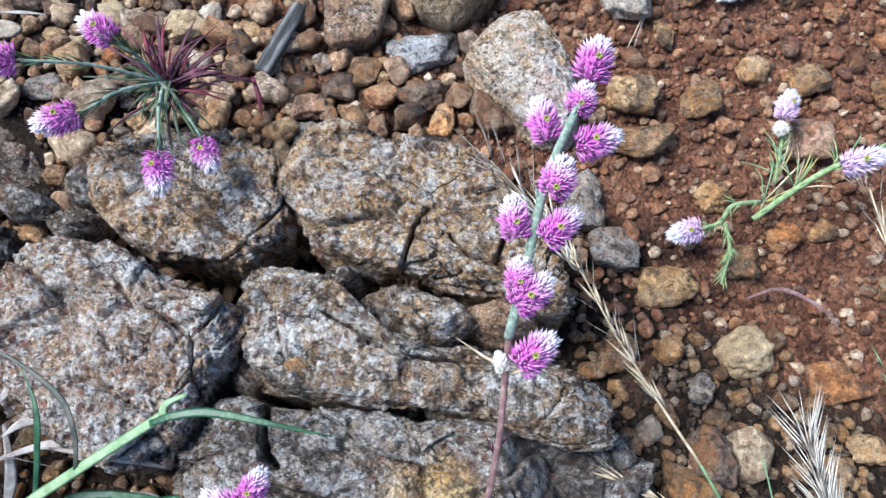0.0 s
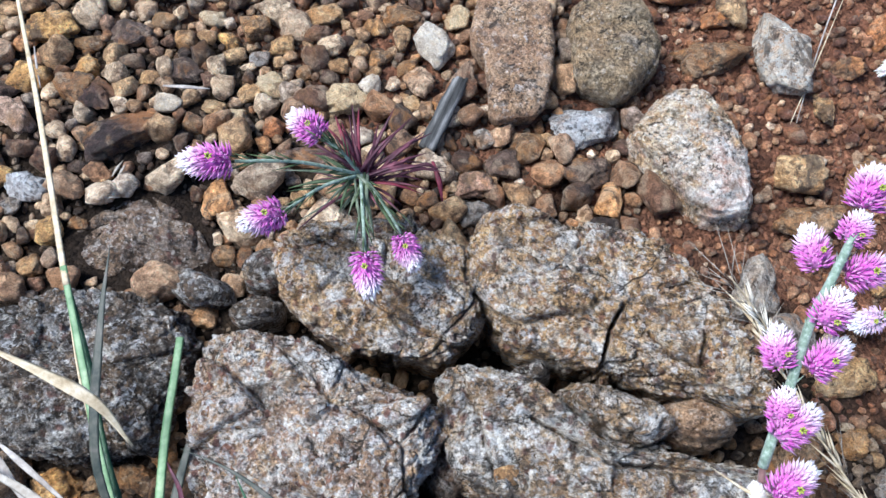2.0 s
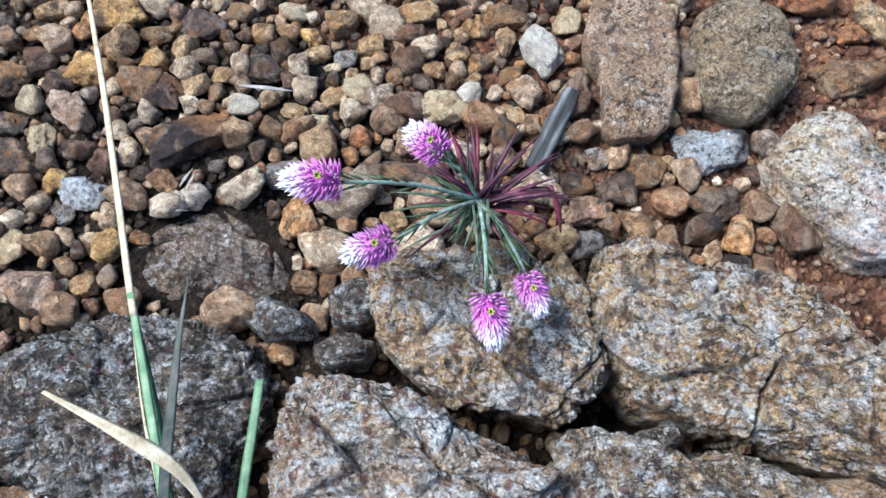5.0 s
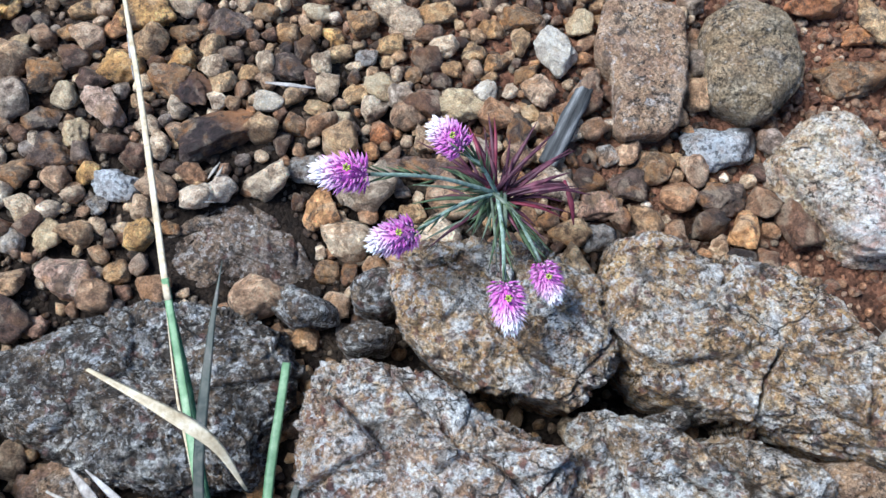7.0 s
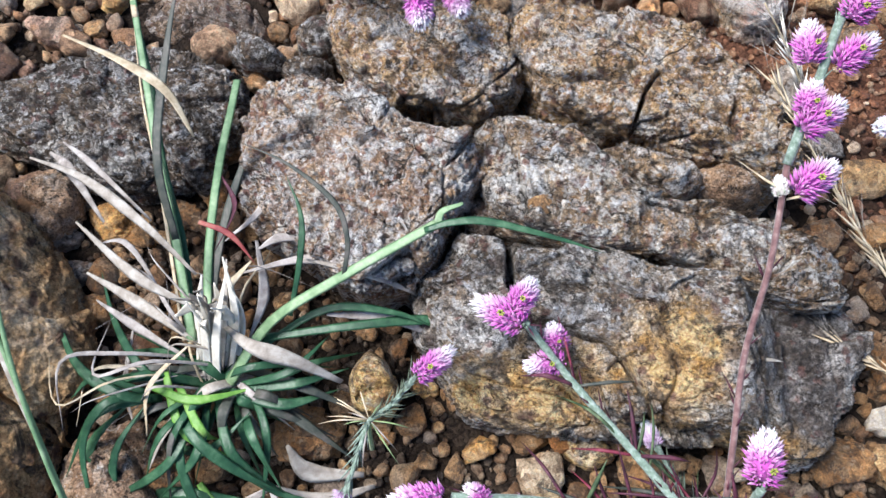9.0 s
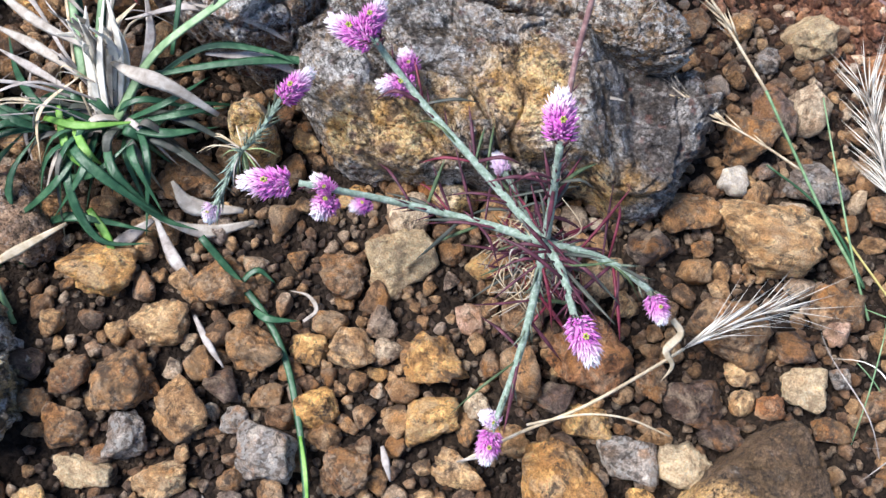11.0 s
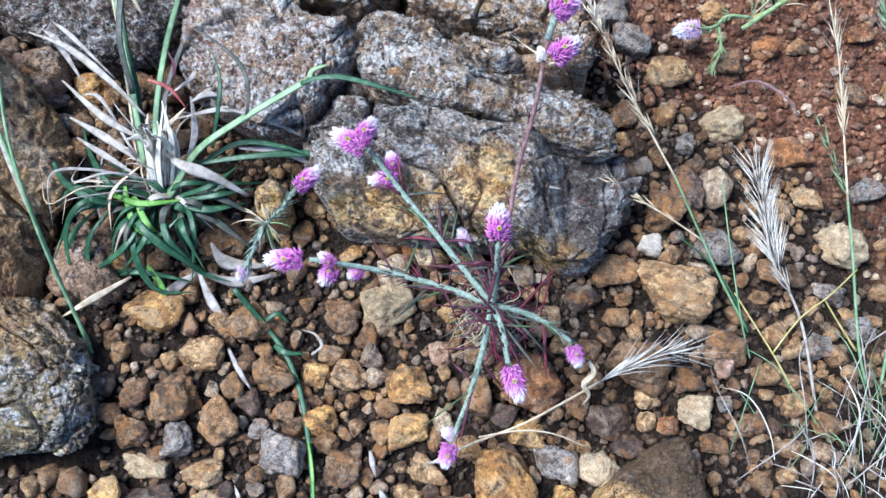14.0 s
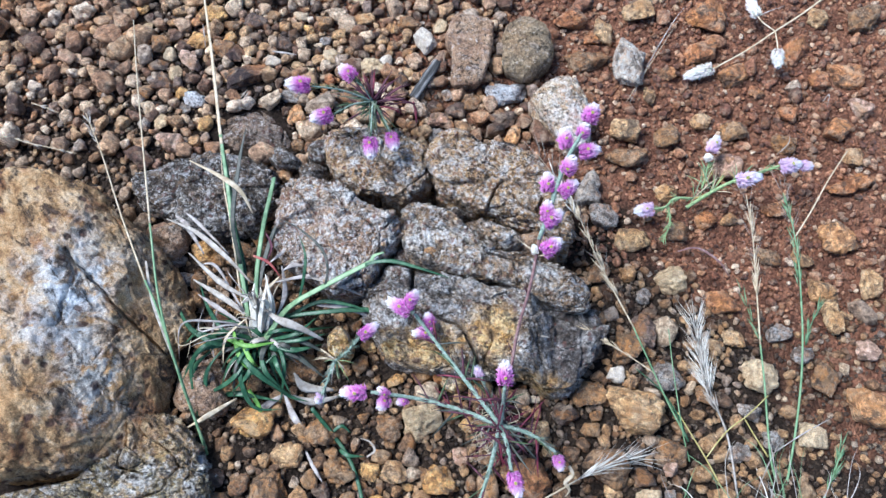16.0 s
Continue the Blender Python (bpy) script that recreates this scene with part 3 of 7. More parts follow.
def rock(outline, top, material, label, tilt=(0.0, 0.0), square=7.0, rough=1.0, layer=0.55, detail=1.0, sink=0.014, grow=1.11, corners=2, under=0.011, grooves=1.0, name="rock", cracks=(), slit=0.0016, lie=None):
    """A broken rock with the given plan and top height: flat-topped and steep-sided, split in thin slanting layers, with chipped edges.
    cracks: open fissures as runs of plan points, slit half as wide as they are; lie: a rise or fall of the top by plan place."""
    runs = [(Vector(p), Vector(q)) for run in cracks for p, q in zip(run, run[1:])]
    seed = len(hulls) + 1
    hulls.append(outline)
    ring = [Vector((*p, 0)) for p in outline]
    for _ in range(corners):                         # soften the corners of the plan
        ring = [q for a, b in zip(ring, ring[1:] + ring[:1]) for q in (a * 0.84 + b * 0.16, a * 0.16 + b * 0.84)]
    mid = sum(ring, Vector()) / len(ring)
    size = max((p - mid).length for p in ring)
    undercut = min(0.3, under / size)                # the foot draws back below the rim
    # distance from the middle to the rim, by direction
    turns = 720
    reach = np.zeros(turns)
    for k in range(turns):
        d = Vector((math.cos(2 * math.pi * k / turns), math.sin(2 * math.pi * k / turns)))
        for p, q in zip(ring, ring[1:] + ring[:1]):
            u, e = (p - mid).to_2d(), (q - p).to_2d()
            den = d.x * e.y - d.y * e.x
            if abs(den) > 1e-9:
                far, at = (u.x * e.y - u.y * e.x) / den, (u.x * d.y - u.y * d.x) / den
                if far > 0 and -1e-6 <= at <= 1 + 1e-6:
                    reach[k] = max(reach[k], far)
    foot = min(soil_height(p.x, p.y) for p in ring) - sink
    tall = top - foot
    n = int(max(24, min(250, size * 1900 * detail)))
    shift = Vector((seed * 5.3, seed * 2.9, seed * 1.7))
    along = Vector((0.96, -0.24, 0.12))              # the run of the layers
    verts, faces = [], []
    for j in range(n + 1):
        for i in range(n + 1):
            a, b = 2 * i / n - 1, 2 * j / n - 1
            r = max(abs(a), abs(b))
            if r < 1e-9:
                ang = 0.0
            elif abs(a) >= abs(b):
                ang = (math.pi / 4) * (b / a) + (0 if a > 0 else math.pi)
            else:
                ang = math.pi / 2 - (math.pi / 4) * (a / b) + (0 if b > 0 else math.pi)
            s = 1 - (1 - r) ** 1.5
            h = max(0.0, 1 - s ** square) ** (1 / square) if r < 1 else 0.0
            far = reach[int(ang / (2 * math.pi) * turns) % turns] * s * grow * (1 - undercut * (1 - h))
            c = Vector((mid.x + math.cos(ang) * far, mid.y + math.sin(ang) * far, 0))
            c.z = foot + tall * h + h * (tilt[0] * (c.x - mid.x) + tilt[1] * (c.y - mid.y))
            if lie:
                c.z += h * lie(c.x, c.y)
            out = Vector((math.cos(ang), math.sin(ang), 0)) * (0.1 + 0.9 * s ** 8) * min(1.0, s * 3) + Vector((0, 0, 0.15 + h))
            w = c + noise.noise_vector(c * 30 + shift) * 0.006 - along * (c.dot(along) * 0.4)
            lift = noise.noise(c * 20 + shift) * 0.0045
            for scale, deep, slope, groove in ((20, 0.0085, 0.0125, 0.004), (52, 0.004, 0.006, 0.0018), (115, 0.0017, 0.0028, 0.0), (290, 0.0009, 0.0014, 0.0)):
                gaps, sites = noise.voronoi(w * scale + shift)
                pick = noise.cell_vector(sites[0] * 9.7)
                lift += (pick.x - 0.5) * deep + (w * scale + shift - sites[0]).dot(pick - Vector((0.5, 0.5, 0.5))) * slope
                if groove:
                    lift -= grooves * groove * max(0.0, 1 - (gaps[1] - gaps[0]) / 0.04)
            lift += noise.fractal(c * 120 + shift, 0.55, 2.2, 5) * 0.0018
            t = (c.dot(Vector((0.2, 0.75, 0.62))) + noise.noise(c * 22 + shift) * 0.012) / 0.0105
            step = t - math.floor(t)
            step = (min(1.0, step / 0.8) - step) * 0.005 * layer
            c += out * (rough * lift + step) * min(1.0, size / 0.035)
            if runs:
                at = c.to_2d() + noise.noise_vector(c * 90 + shift).to_2d() * 0.0022
                gap = min((at - p - (q - p) * max(0.0, min(1.0, (at - p).dot(q - p) / (q - p).length_squared))).length for p, q in runs)
                c.z -= 9 * slit * h * min(1.0, max(0.0, 1.6 - 1.6 * gap / slit))
            verts.append(c)
    faces = [(j * (n + 1) + i, j * (n + 1) + i + 1, (j + 1) * (n + 1) + i + 1, (j + 1) * (n + 1) + i) for j in range(n) for i in range(n)]
    ob = new(name, link_mesh(name, [v for v in verts], faces, material))
    tagged(ob, label, "rock")
    return ob


# ---- the ground: one sheet out to the horizon ----
def axis(a, b, step):
    fine = list(np.arange(a, b, step))
    reach, out = 0.02, []
    while reach < 300:
        out.append(reach)
        reach *= 1.5
    return [a - r for r in reversed(out)] + fine + [b + r for r in out]


def build_ground():
    xs, ys = axis(-0.68, 0.62, 0.0042), axis(-0.36, 0.62, 0.0042)
    verts = []
    for y in ys:
        for x in xs:
            z = soil_height(x, y)
            if -0.75 < x < 0.7 and -0.45 < y < 0.7:
                z += noise.fractal((x * 60, y * 60, 4.0), 0.8, 2.0, 4) * 0.0028
            verts.append((x, y, z))
    n = len(xs)
    faces = [(j * n + i, j * n + i + 1, (j + 1) * n + i + 1, (j + 1) * n + i) for j in range(len(ys) - 1) for i in range(n - 1)]
    ob = new("ground", link_mesh("ground", verts, faces, soil_look))
    return tagged(ob, "dark brown to rust-red stony soil", "ground", kind="structure")


ground = build_ground()

# ---- the rocks ----
rock([(-0.232, 0.151), (-0.198, 0.155), (-0.173, 0.148), (-0.147, 0.134), (-0.116, 0.122), (-0.107, 0.105), (-0.115, 0.084), (-0.122, 0.063), (-0.128, 0.041), (-0.160, 0.030), (-0.190, 0.046), (-0.223, 0.077), (-0.233, 0.102)], 0.072, garnet, "speckled grey-brown rock with reddish grains and pale lichen", square=10.0, corners=1, tilt=(0.12, 0.0), grow=1.08)
rock([(-0.197, 0.200), (-0.181, 0.216), (-0.153, 0.219), (-0.124, 0.216), (-0.099, 0.206), (-0.087, 0.178), (-0.088, 0.156), (-0.104, 0.138), (-0.128, 0.142), (-0.147, 0.141), (-0.166, 0.153), (-0.188, 0.171)], 0.06, tawny, "tawny layered rock with chipped dark edges", square=10.0, corners=1, tilt=(0.0, -0.18), grow=1.06)
rock([(-0.091, 0.197), (-0.087, 0.221), (-0.065, 0.234), (-0.034, 0.229), (0.004, 0.217), (0.037, 0.208), (0.045, 0.189), (0.061, 0.165), (0.071, 0.137), (0.074, 0.114), (0.053, 0.113), (0.032, 0.124), (-0.006, 0.133), (-0.040, 0.141), (-0.074, 0.149), (-0.086, 0.171)], 0.056, tawny, "broad tawny flat-topped rock with hairline cracks", square=10.0, corners=1, tilt=(0.0, -0.24), grow=1.02, cracks=[[(-0.009, 0.171), (-0.017, 0.158), (-0.023, 0.135)], [(0.004, 0.156), (0.013, 0.142), (0.029, 0.134), (0.033, 0.154)]])
rock([(-0.106, 0.113), (-0.090, 0.134), (-0.062, 0.133), (-0.042, 0.114), (-0.025, 0.096), (0.013, 0.094), (0.041, 0.088), (0.070, 0.081), (0.083, 0.066), (0.079, 0.048), (0.058, 0.045), (0.025, 0.056), (-0.017, 0.060), (-0.054, 0.068), (-0.089, 0.072), (-0.102, 0.087)], 0.064, schist, "long grey-brown layered slab beside a deep crack", square=10.0, corners=1, tilt=(-0.1, 0.0), cracks=[[(-0.060, 0.108), (-0.035, 0.096), (-0.022, 0.088), (0.014, 0.085), (0.042, 0.084)]])
rock([(-0.048, 0.125), (-0.034, 0.136), (-0.014, 0.133), (0.012, 0.122), (0.026, 0.108), (0.007, 0.094), (-0.017, 0.093), (-0.037, 0.105)], 0.062, schist, "small tawny slab lying on the long slab", square=3.5)
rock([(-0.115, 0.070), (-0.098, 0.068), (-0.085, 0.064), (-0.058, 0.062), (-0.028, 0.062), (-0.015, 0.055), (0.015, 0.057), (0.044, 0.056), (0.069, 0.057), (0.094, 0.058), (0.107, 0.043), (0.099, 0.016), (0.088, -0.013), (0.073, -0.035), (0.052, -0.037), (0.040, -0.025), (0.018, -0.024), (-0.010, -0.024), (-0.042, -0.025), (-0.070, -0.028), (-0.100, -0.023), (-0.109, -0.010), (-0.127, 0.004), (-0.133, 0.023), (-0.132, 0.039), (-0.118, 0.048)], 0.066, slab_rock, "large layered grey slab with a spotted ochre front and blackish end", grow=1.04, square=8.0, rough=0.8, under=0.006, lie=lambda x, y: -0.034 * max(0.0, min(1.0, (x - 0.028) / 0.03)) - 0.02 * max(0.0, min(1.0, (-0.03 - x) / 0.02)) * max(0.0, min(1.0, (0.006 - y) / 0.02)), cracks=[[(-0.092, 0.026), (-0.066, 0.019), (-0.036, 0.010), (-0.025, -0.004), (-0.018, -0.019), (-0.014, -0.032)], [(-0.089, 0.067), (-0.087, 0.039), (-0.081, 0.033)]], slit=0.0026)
rock([(-0.412, 0.150), (-0.378, 0.166), (-0.349, 0.178), (-0.320, 0.185), (-0.288, 0.180), (-0.257, 0.171), (-0.246, 0.145), (-0.256, 0.120), (-0.262, 0.092), (-0.295, 0.082), (-0.343, 0.094), (-0.394, 0.109)], 0.042, grey_schist, "dark speckled rock half sunk in the soil behind the grass", square=5.0, grow=1.04, tilt=(0.0, -0.12))
rock([(-0.338, 0.200), (-0.340, 0.226), (-0.320, 0.244), (-0.294, 0.256), (-0.264, 0.247), (-0.245, 0.226), (-0.241, 0.203), (-0.262, 0.194), (-0.294, 0.188)], 0.019, dark_schist, "flat dark rock nearly level with the soil", square=2.6, rough=0.7, layer=0.3)
rock([(-0.577, 0.096), (-0.513, 0.115), (-0.463, 0.126), (-0.423, 0.106), (-0.350, 0.071), (-0.312, 0.034), (-0.304, -0.016), (-0.305, -0.059), (-0.313, -0.112), (-0.326, -0.143), (-0.371, -0.172), (-0.466, -0.192)], 0.085, boulder_rock, "large ochre boulder with a pale blue-grey lichen patch", grooves=0.4, rough=0.8, square=6.0, layer=0.1, grow=1.0, cracks=[[(-0.409, 0.027), (-0.381, 0.007), (-0.347, -0.023), (-0.314, -0.047), (-0.304, -0.062)], [(-0.407, 0.031), (-0.395, 0.004), (-0.399, -0.041)]], lie=lambda x, y: -0.042 * max(0.0, min(1.0, (x + 0.358) / 0.045)) + 0.036 * max(0.0, min(1.0, (-0.35 - x) / 0.06)))
rock([(-0.339, -0.121), (-0.324, -0.096), (-0.290, -0.103), (-0.254, -0.132), (-0.242, -0.175), (-0.250, -0.209), (-0.418, -0.228), (-0.460, -0.194), (-0.381, -0.178)], 0.06, crusty_rock, "low crusty grey and ochre boulder beside the larger one", grooves=1.2, rough=1.2, square=5.5, layer=0.2, grow=0.97, cracks=[[(-0.348, -0.125), (-0.335, -0.135), (-0.333, -0.155), (-0.309, -0.157)]])
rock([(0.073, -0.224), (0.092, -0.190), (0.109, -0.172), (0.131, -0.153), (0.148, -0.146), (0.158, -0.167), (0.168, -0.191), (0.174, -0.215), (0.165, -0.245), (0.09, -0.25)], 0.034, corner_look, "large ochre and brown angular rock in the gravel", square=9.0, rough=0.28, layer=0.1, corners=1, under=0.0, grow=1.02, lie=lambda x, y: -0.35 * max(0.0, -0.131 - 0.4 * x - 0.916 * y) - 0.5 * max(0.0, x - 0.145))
rock([(-0.084, 0.401), (-0.037, 0.399), (-0.034, 0.355), (-0.044, 0.310), (-0.078, 0.305), (-0.079, 0.348), (-0.091, 0.363)], 0.022, brown_rock, "brown blocky stone with a flat face", square=9.0, layer=0.0, rough=0.22, corners=1)
rock([(-0.025, 0.391), (-0.000, 0.410), (0.033, 0.395), (0.041, 0.355), (0.010, 0.319), (-0.023, 0.332)], 0.028, olive_rock, "olive-brown rounded stone in the gravel", square=4.0, layer=0.0, rough=0.22, corners=1)
rock([(0.011, 0.298), (0.037, 0.327), (0.062, 0.331), (0.084, 0.294), (0.085, 0.240), (0.056, 0.245), (0.030, 0.274)], 0.026, quartz_rock, "white and rusty orange rock in the gravel", square=4.0, rough=0.7, layer=0.2, corners=1)
rock([(-0.169, -0.008), (-0.159, 0.010), (-0.145, 0.003), (-0.136, -0.017), (-0.145, -0.030), (-0.164, -0.028)], 0.05, ochre_rock, "orange-brown lump of rock beside the grass tuft", square=3.0, rough=0.6)
rock([(-0.057, -0.026), (-0.029, -0.027), (-0.020, -0.038), (-0.037, -0.047), (-0.052, -0.040)], 0.018, ochre_rock, "orange flat stone at the foot of the slab", square=3.0, rough=0.5)
rock([(-0.225, 0.201), (-0.210, 0.211), (-0.190, 0.210), (-0.186, 0.198), (-0.202, 0.183), (-0.221, 0.183)], 0.046, grey_schist, "small grey lump of lichen-stained rock", square=3.0)
rock([(-0.232, 0.168), (-0.213, 0.181), (-0.193, 0.176), (-0.197, 0.165), (-0.222, 0.159)], 0.046, grey_schist, "small dark lump of rock beside the speckled rock", square=3.0)
rock([(-0.270, 0.190), (-0.252, 0.197), (-0.230, 0.189), (-0.229, 0.179), (-0.251, 0.174)], 0.035, grey_schist, "small grey-white crusty lump of rock", square=3.0)
rock([(-0.155, 0.222), (-0.123, 0.228), (-0.106, 0.222), (-0.107, 0.209), (-0.123, 0.211)], 0.045, tawny, "small tawny rock under the needle-leaved plant", square=3.0)
rock([(-0.072, 0.141), (-0.050, 0.146), (-0.043, 0.136), (-0.059, 0.129)], 0.045, grey_schist, "small grey stone wedged in the crack", square=3.0)
rock([(-0.087, 0.234), (-0.066, 0.241), (-0.039, 0.234), (-0.034, 0.227), (-0.066, 0.223), (-0.089, 0.215)], 0.04, tawny, "thin tawny flake of rock behind the broad rock", square=3.0)
rock([(-0.146, 0.048), (-0.129, 0.055), (-0.108, 0.047), (-0.106, 0.023), (-0.132, 0.021)], 0.05, grey_schist, "dark grey lump of rock in the crevice", square=3.0)
rock([(-0.121, 0.072), (-0.101, 0.075), (-0.088, 0.068), (-0.093, 0.051), (-0.117, 0.050)], 0.05, schist, "grey-brown lump of rock in the crevice", square=3.0)
rock([(-0.313, -0.048), (-0.271, -0.032), (-0.246, -0.068), (-0.262, -0.098), (-0.308, -0.092)], 0.03, brown_rock, "brown rock hidden behind the grass leaves", square=3.0)
rock([(-0.370, 0.090), (-0.341, 0.106), (-0.325, 0.075), (-0.341, 0.055), (-0.361, 0.065)], 0.035, brown_rock, "small pale brown rock beside the boulder", square=3.0)
rock([(0.007, 0.122), (0.033, 0.127), (0.055, 0.118), (0.058, 0.105), (0.036, 0.098), (0.011, 0.106)], 0.05, brown_rock, "brown lump of rock under the broad tawny rock", square=3.0, rough=0.7)
rock([(-0.005, 0.091), (0.023, 0.096), (0.050, 0.090), (0.066, 0.072), (0.057, 0.052), (0.028, 0.058), (-0.001, 0.072)], 0.048, schist, "weathered grey-brown end of the layered slab", square=3.5)
rock([(-0.118, 0.096), (-0.092, 0.101), (-0.086, 0.081), (-0.099, 0.063), (-0.115, 0.073)], 0.04, dark_schist, "small dark rock wedged between the slabs", square=3.0)
rock([(-0.124, 0.101), (-0.104, 0.099), (-0.091, 0.083), (-0.119, 0.074)], 0.035, dark_schist, "dark lump of rock deep in the crack", square=3.0)

# ---- stones at the foot of the rocks ----
stone(-0.227, -0.096, 0.043, 0.034, 16, "ochre")
stone(-0.161, -0.097, 0.032, 0.031, 38, "brown")
stone(-0.096, -0.086, 0.028, 0.028, 5, "brown")
stone(-0.064, -0.076, 0.041, 0.035, 26, "cream")
stone(-0.020, -0.074, 0.019, 0.016, 5, "ochre")
stone(-0.247, -0.128, 0.018, 0.015, 104, "tan")
stone(-0.211, -0.131, 0.015, 0.014, 102, "tan")
stone(-0.190, -0.123, 0.032, 0.026, 5, "tan")
stone(-0.140, -0.132, 0.035, 0.027, -43, "brown")
stone(-0.230, -0.155, 0.021, 0.021, 5, "brown")
stone(-0.204, -0.156, 0.038, 0.034, 54, "brown")
stone(-0.165, -0.143, 0.020, 0.017, 101, "brown")
stone(-0.152, -0.154, 0.019, 0.019, 5, "dark")
stone(-0.171, -0.167, 0.034, 0.027, -60, "tan")
stone(-0.110, -0.129, 0.023, 0.020, 5, "ochre")
stone(-0.086, -0.126, 0.028, 0.024, 5, "tan")
stone(-0.040, -0.130, 0.037, 0.029, 5, "ochre")
stone(-0.024, -0.105, 0.019, 0.016, 95, "pink")
stone(-0.071, -0.139, 0.012, 0.009, 5, "ochre")
stone(-0.101, -0.160, 0.024, 0.022, 5, "ochre")
stone(-0.128, -0.156, 0.018, 0.014, 5, "brown")
stone(-0.228, -0.183, 0.026, 0.022, -14, "brown")
stone(-0.196, -0.182, 0.025, 0.022, 102, "grey")
stone(-0.142, -0.170, 0.015, 0.015, 5, "grey")
stone(-0.126, -0.185, 0.038, 0.033, 5, "grey")
stone(-0.215, -0.203, 0.035, 0.017, -4, "cream")
stone(-0.175, -0.204, 0.032, 0.020, 26, "tan")
stone(-0.168, -0.219, 0.029, 0.013, 5, "tan")
stone(-0.210, -0.228, 0.042, 0.025, 15, "dark")
stone(-0.236, -0.225, 0.028, 0.023, 104, "ochre")
stone(-0.082, -0.191, 0.029, 0.026, 5, "brown")
stone(-0.040, -0.162, 0.030, 0.027, 5, "ochre")
stone(-0.023, -0.185, 0.031, 0.021, -5, "tan")
stone(-0.043, -0.185, 0.010, 0.009, 5, "tan")
stone(-0.031, -0.206, 0.015, 0.013, 96, "tan")
stone(-0.010, -0.212, 0.038, 0.023, 5, "brown")
stone(0.001, -0.168, 0.024, 0.018, 5, "tan")
stone(0.030, -0.190, 0.051, 0.043, 93, "ochre")
stone(0.043, -0.154, 0.029, 0.020, 5, "ochre")
stone(0.046, -0.119, 0.050, 0.043, -16, "rust")
stone(0.024, -0.144, 0.027, 0.018, 5, "dark")
stone(0.077, -0.129, 0.025, 0.019, 91, "brown")
stone(0.119, -0.100, 0.048, 0.043, 5, "brown")
stone(0.100, -0.140, 0.037, 0.028, -5, "dark")
stone(0.095, -0.175, 0.037, 0.028, -36, "cream")
stone(0.072, -0.193, 0.018, 0.015, 5, "ochre")
stone(0.065, -0.172, 0.033, 0.027, 5, "grey")
stone(0.144, -0.040, 0.061, 0.044, -6, "tan")
stone(0.098, -0.028, 0.039, 0.028, 21, "brown")
stone(0.077, -0.051, 0.029, 0.024, 5, "dark")
stone(0.108, -0.049, 0.015, 0.013, 5, "brown")
stone(0.137, 0.025, 0.037, 0.032, 89, "brown")
stone(0.044, -0.040, 0.014, 0.008, 5, "white")
stone(-0.045, -0.028, 0.031, 0.020, -6, "rust")
stone(-0.189, -0.037, 0.035, 0.031, 5, "brown")
stone(-0.129, -0.006, 0.020, 0.013, -27, "ochre")
stone(0.161, -0.127, 0.028, 0.026, 5, "cream")
stone(0.158, -0.103, 0.022, 0.019, 5, "dark")
stone(0.183, -0.089, 0.026, 0.019, 87, "pink")
stone(0.142, -0.138, 0.017, 0.015, 5, "rust")
stone(0.127, -0.137, 0.015, 0.015, 5, "tan")
stone(0.127, -0.121, 0.019, 0.016, 5, "tan")
stone(0.202, -0.132, 0.022, 0.019, 5, "brown")
stone(0.114, -0.156, 0.027, 0.018, 5, "dark")
stone(0.176, -0.147, 0.022, 0.015, 5, "brown")
stone(0.192, -0.193, 0.021, 0.018, 87, "tan")
stone(0.125, -0.006, 0.020, 0.017, 5, "white")
stone(0.152, 0.082, 0.015, 0.014, 5, "grey")
stone(0.190, 0.100, 0.031, 0.016, 5, "rust")
stone(-0.064, -0.220, 0.017, 0.014, 5, "tan")
stone(-0.083, -0.213, 0.015, 0.012, 5, "dark")
stone(-0.134, -0.226, 0.033, 0.017, 5, "tan")
stone(-0.104, -0.223, 0.017, 0.014, 5, "brown")
stone(0.076, -0.210, 0.021, 0.013, 5, "grey")
stone(0.049, -0.074, 0.027, 0.024, 5, "tan")
stone(0.063, -0.087, 0.017, 0.016, 92, "tan")
stone(-0.123, -0.079, 0.013, 0.013, 5, "brown")
stone(0.184, -0.118, 0.013, 0.013, 5, "grey")
stone(-0.229, -0.219, 0.012, 0.009, 5, "brown")
stone(-0.158, -0.212, 0.012, 0.012, 5, "dark")
stone(-0.208, -0.194, 0.015, 0.012, 5, "dark")
stone(0.085, -0.090, 0.019, 0.016, 5, "brown")
stone(0.208, -0.171, 0.018, 0.018, 5, "brown")
stone(-0.054, -0.130, 0.012, 0.012, 5, "brown")
stone(-0.245, -0.171, 0.018, 0.015, 5, "brown")
stone(-0.190, -0.156, 0.012, 0.015, 5, "brown")
stone(-0.253, -0.151, 0.018, 0.018, 5, "dark")

# ---- stones on the red soil ----
stone(0.183, 0.106, 0.033, 0.033, 26, "cream")
stone(0.140, 0.147, 0.041, 0.027, -5, "tan")
stone(0.370, 0.178, 0.049, 0.039, 6, "orange")
stone(0.276, 0.011, 0.038, 0.035, -4, "cream")
stone(0.347, 0.113, 0.032, 0.030, 6, "tan")
stone(0.356, 0.083, 0.039, 0.024, 82, "tan")
stone(0.135, 0.107, 0.019, 0.018, 6, "tan")
stone(0.153, 0.086, 0.016, 0.015, 6, "grey")
stone(0.107, 0.171, 0.037, 0.031, 6, "grey")
stone(0.153, 0.044, 0.038, 0.029, 82, "dark")
stone(0.177, -0.001, 0.040, 0.033, -37, "grey")
stone(0.326, -0.043, 0.035, 0.028, 6, "cream")
stone(0.384, -0.010, 0.049, 0.040, -15, "orange")
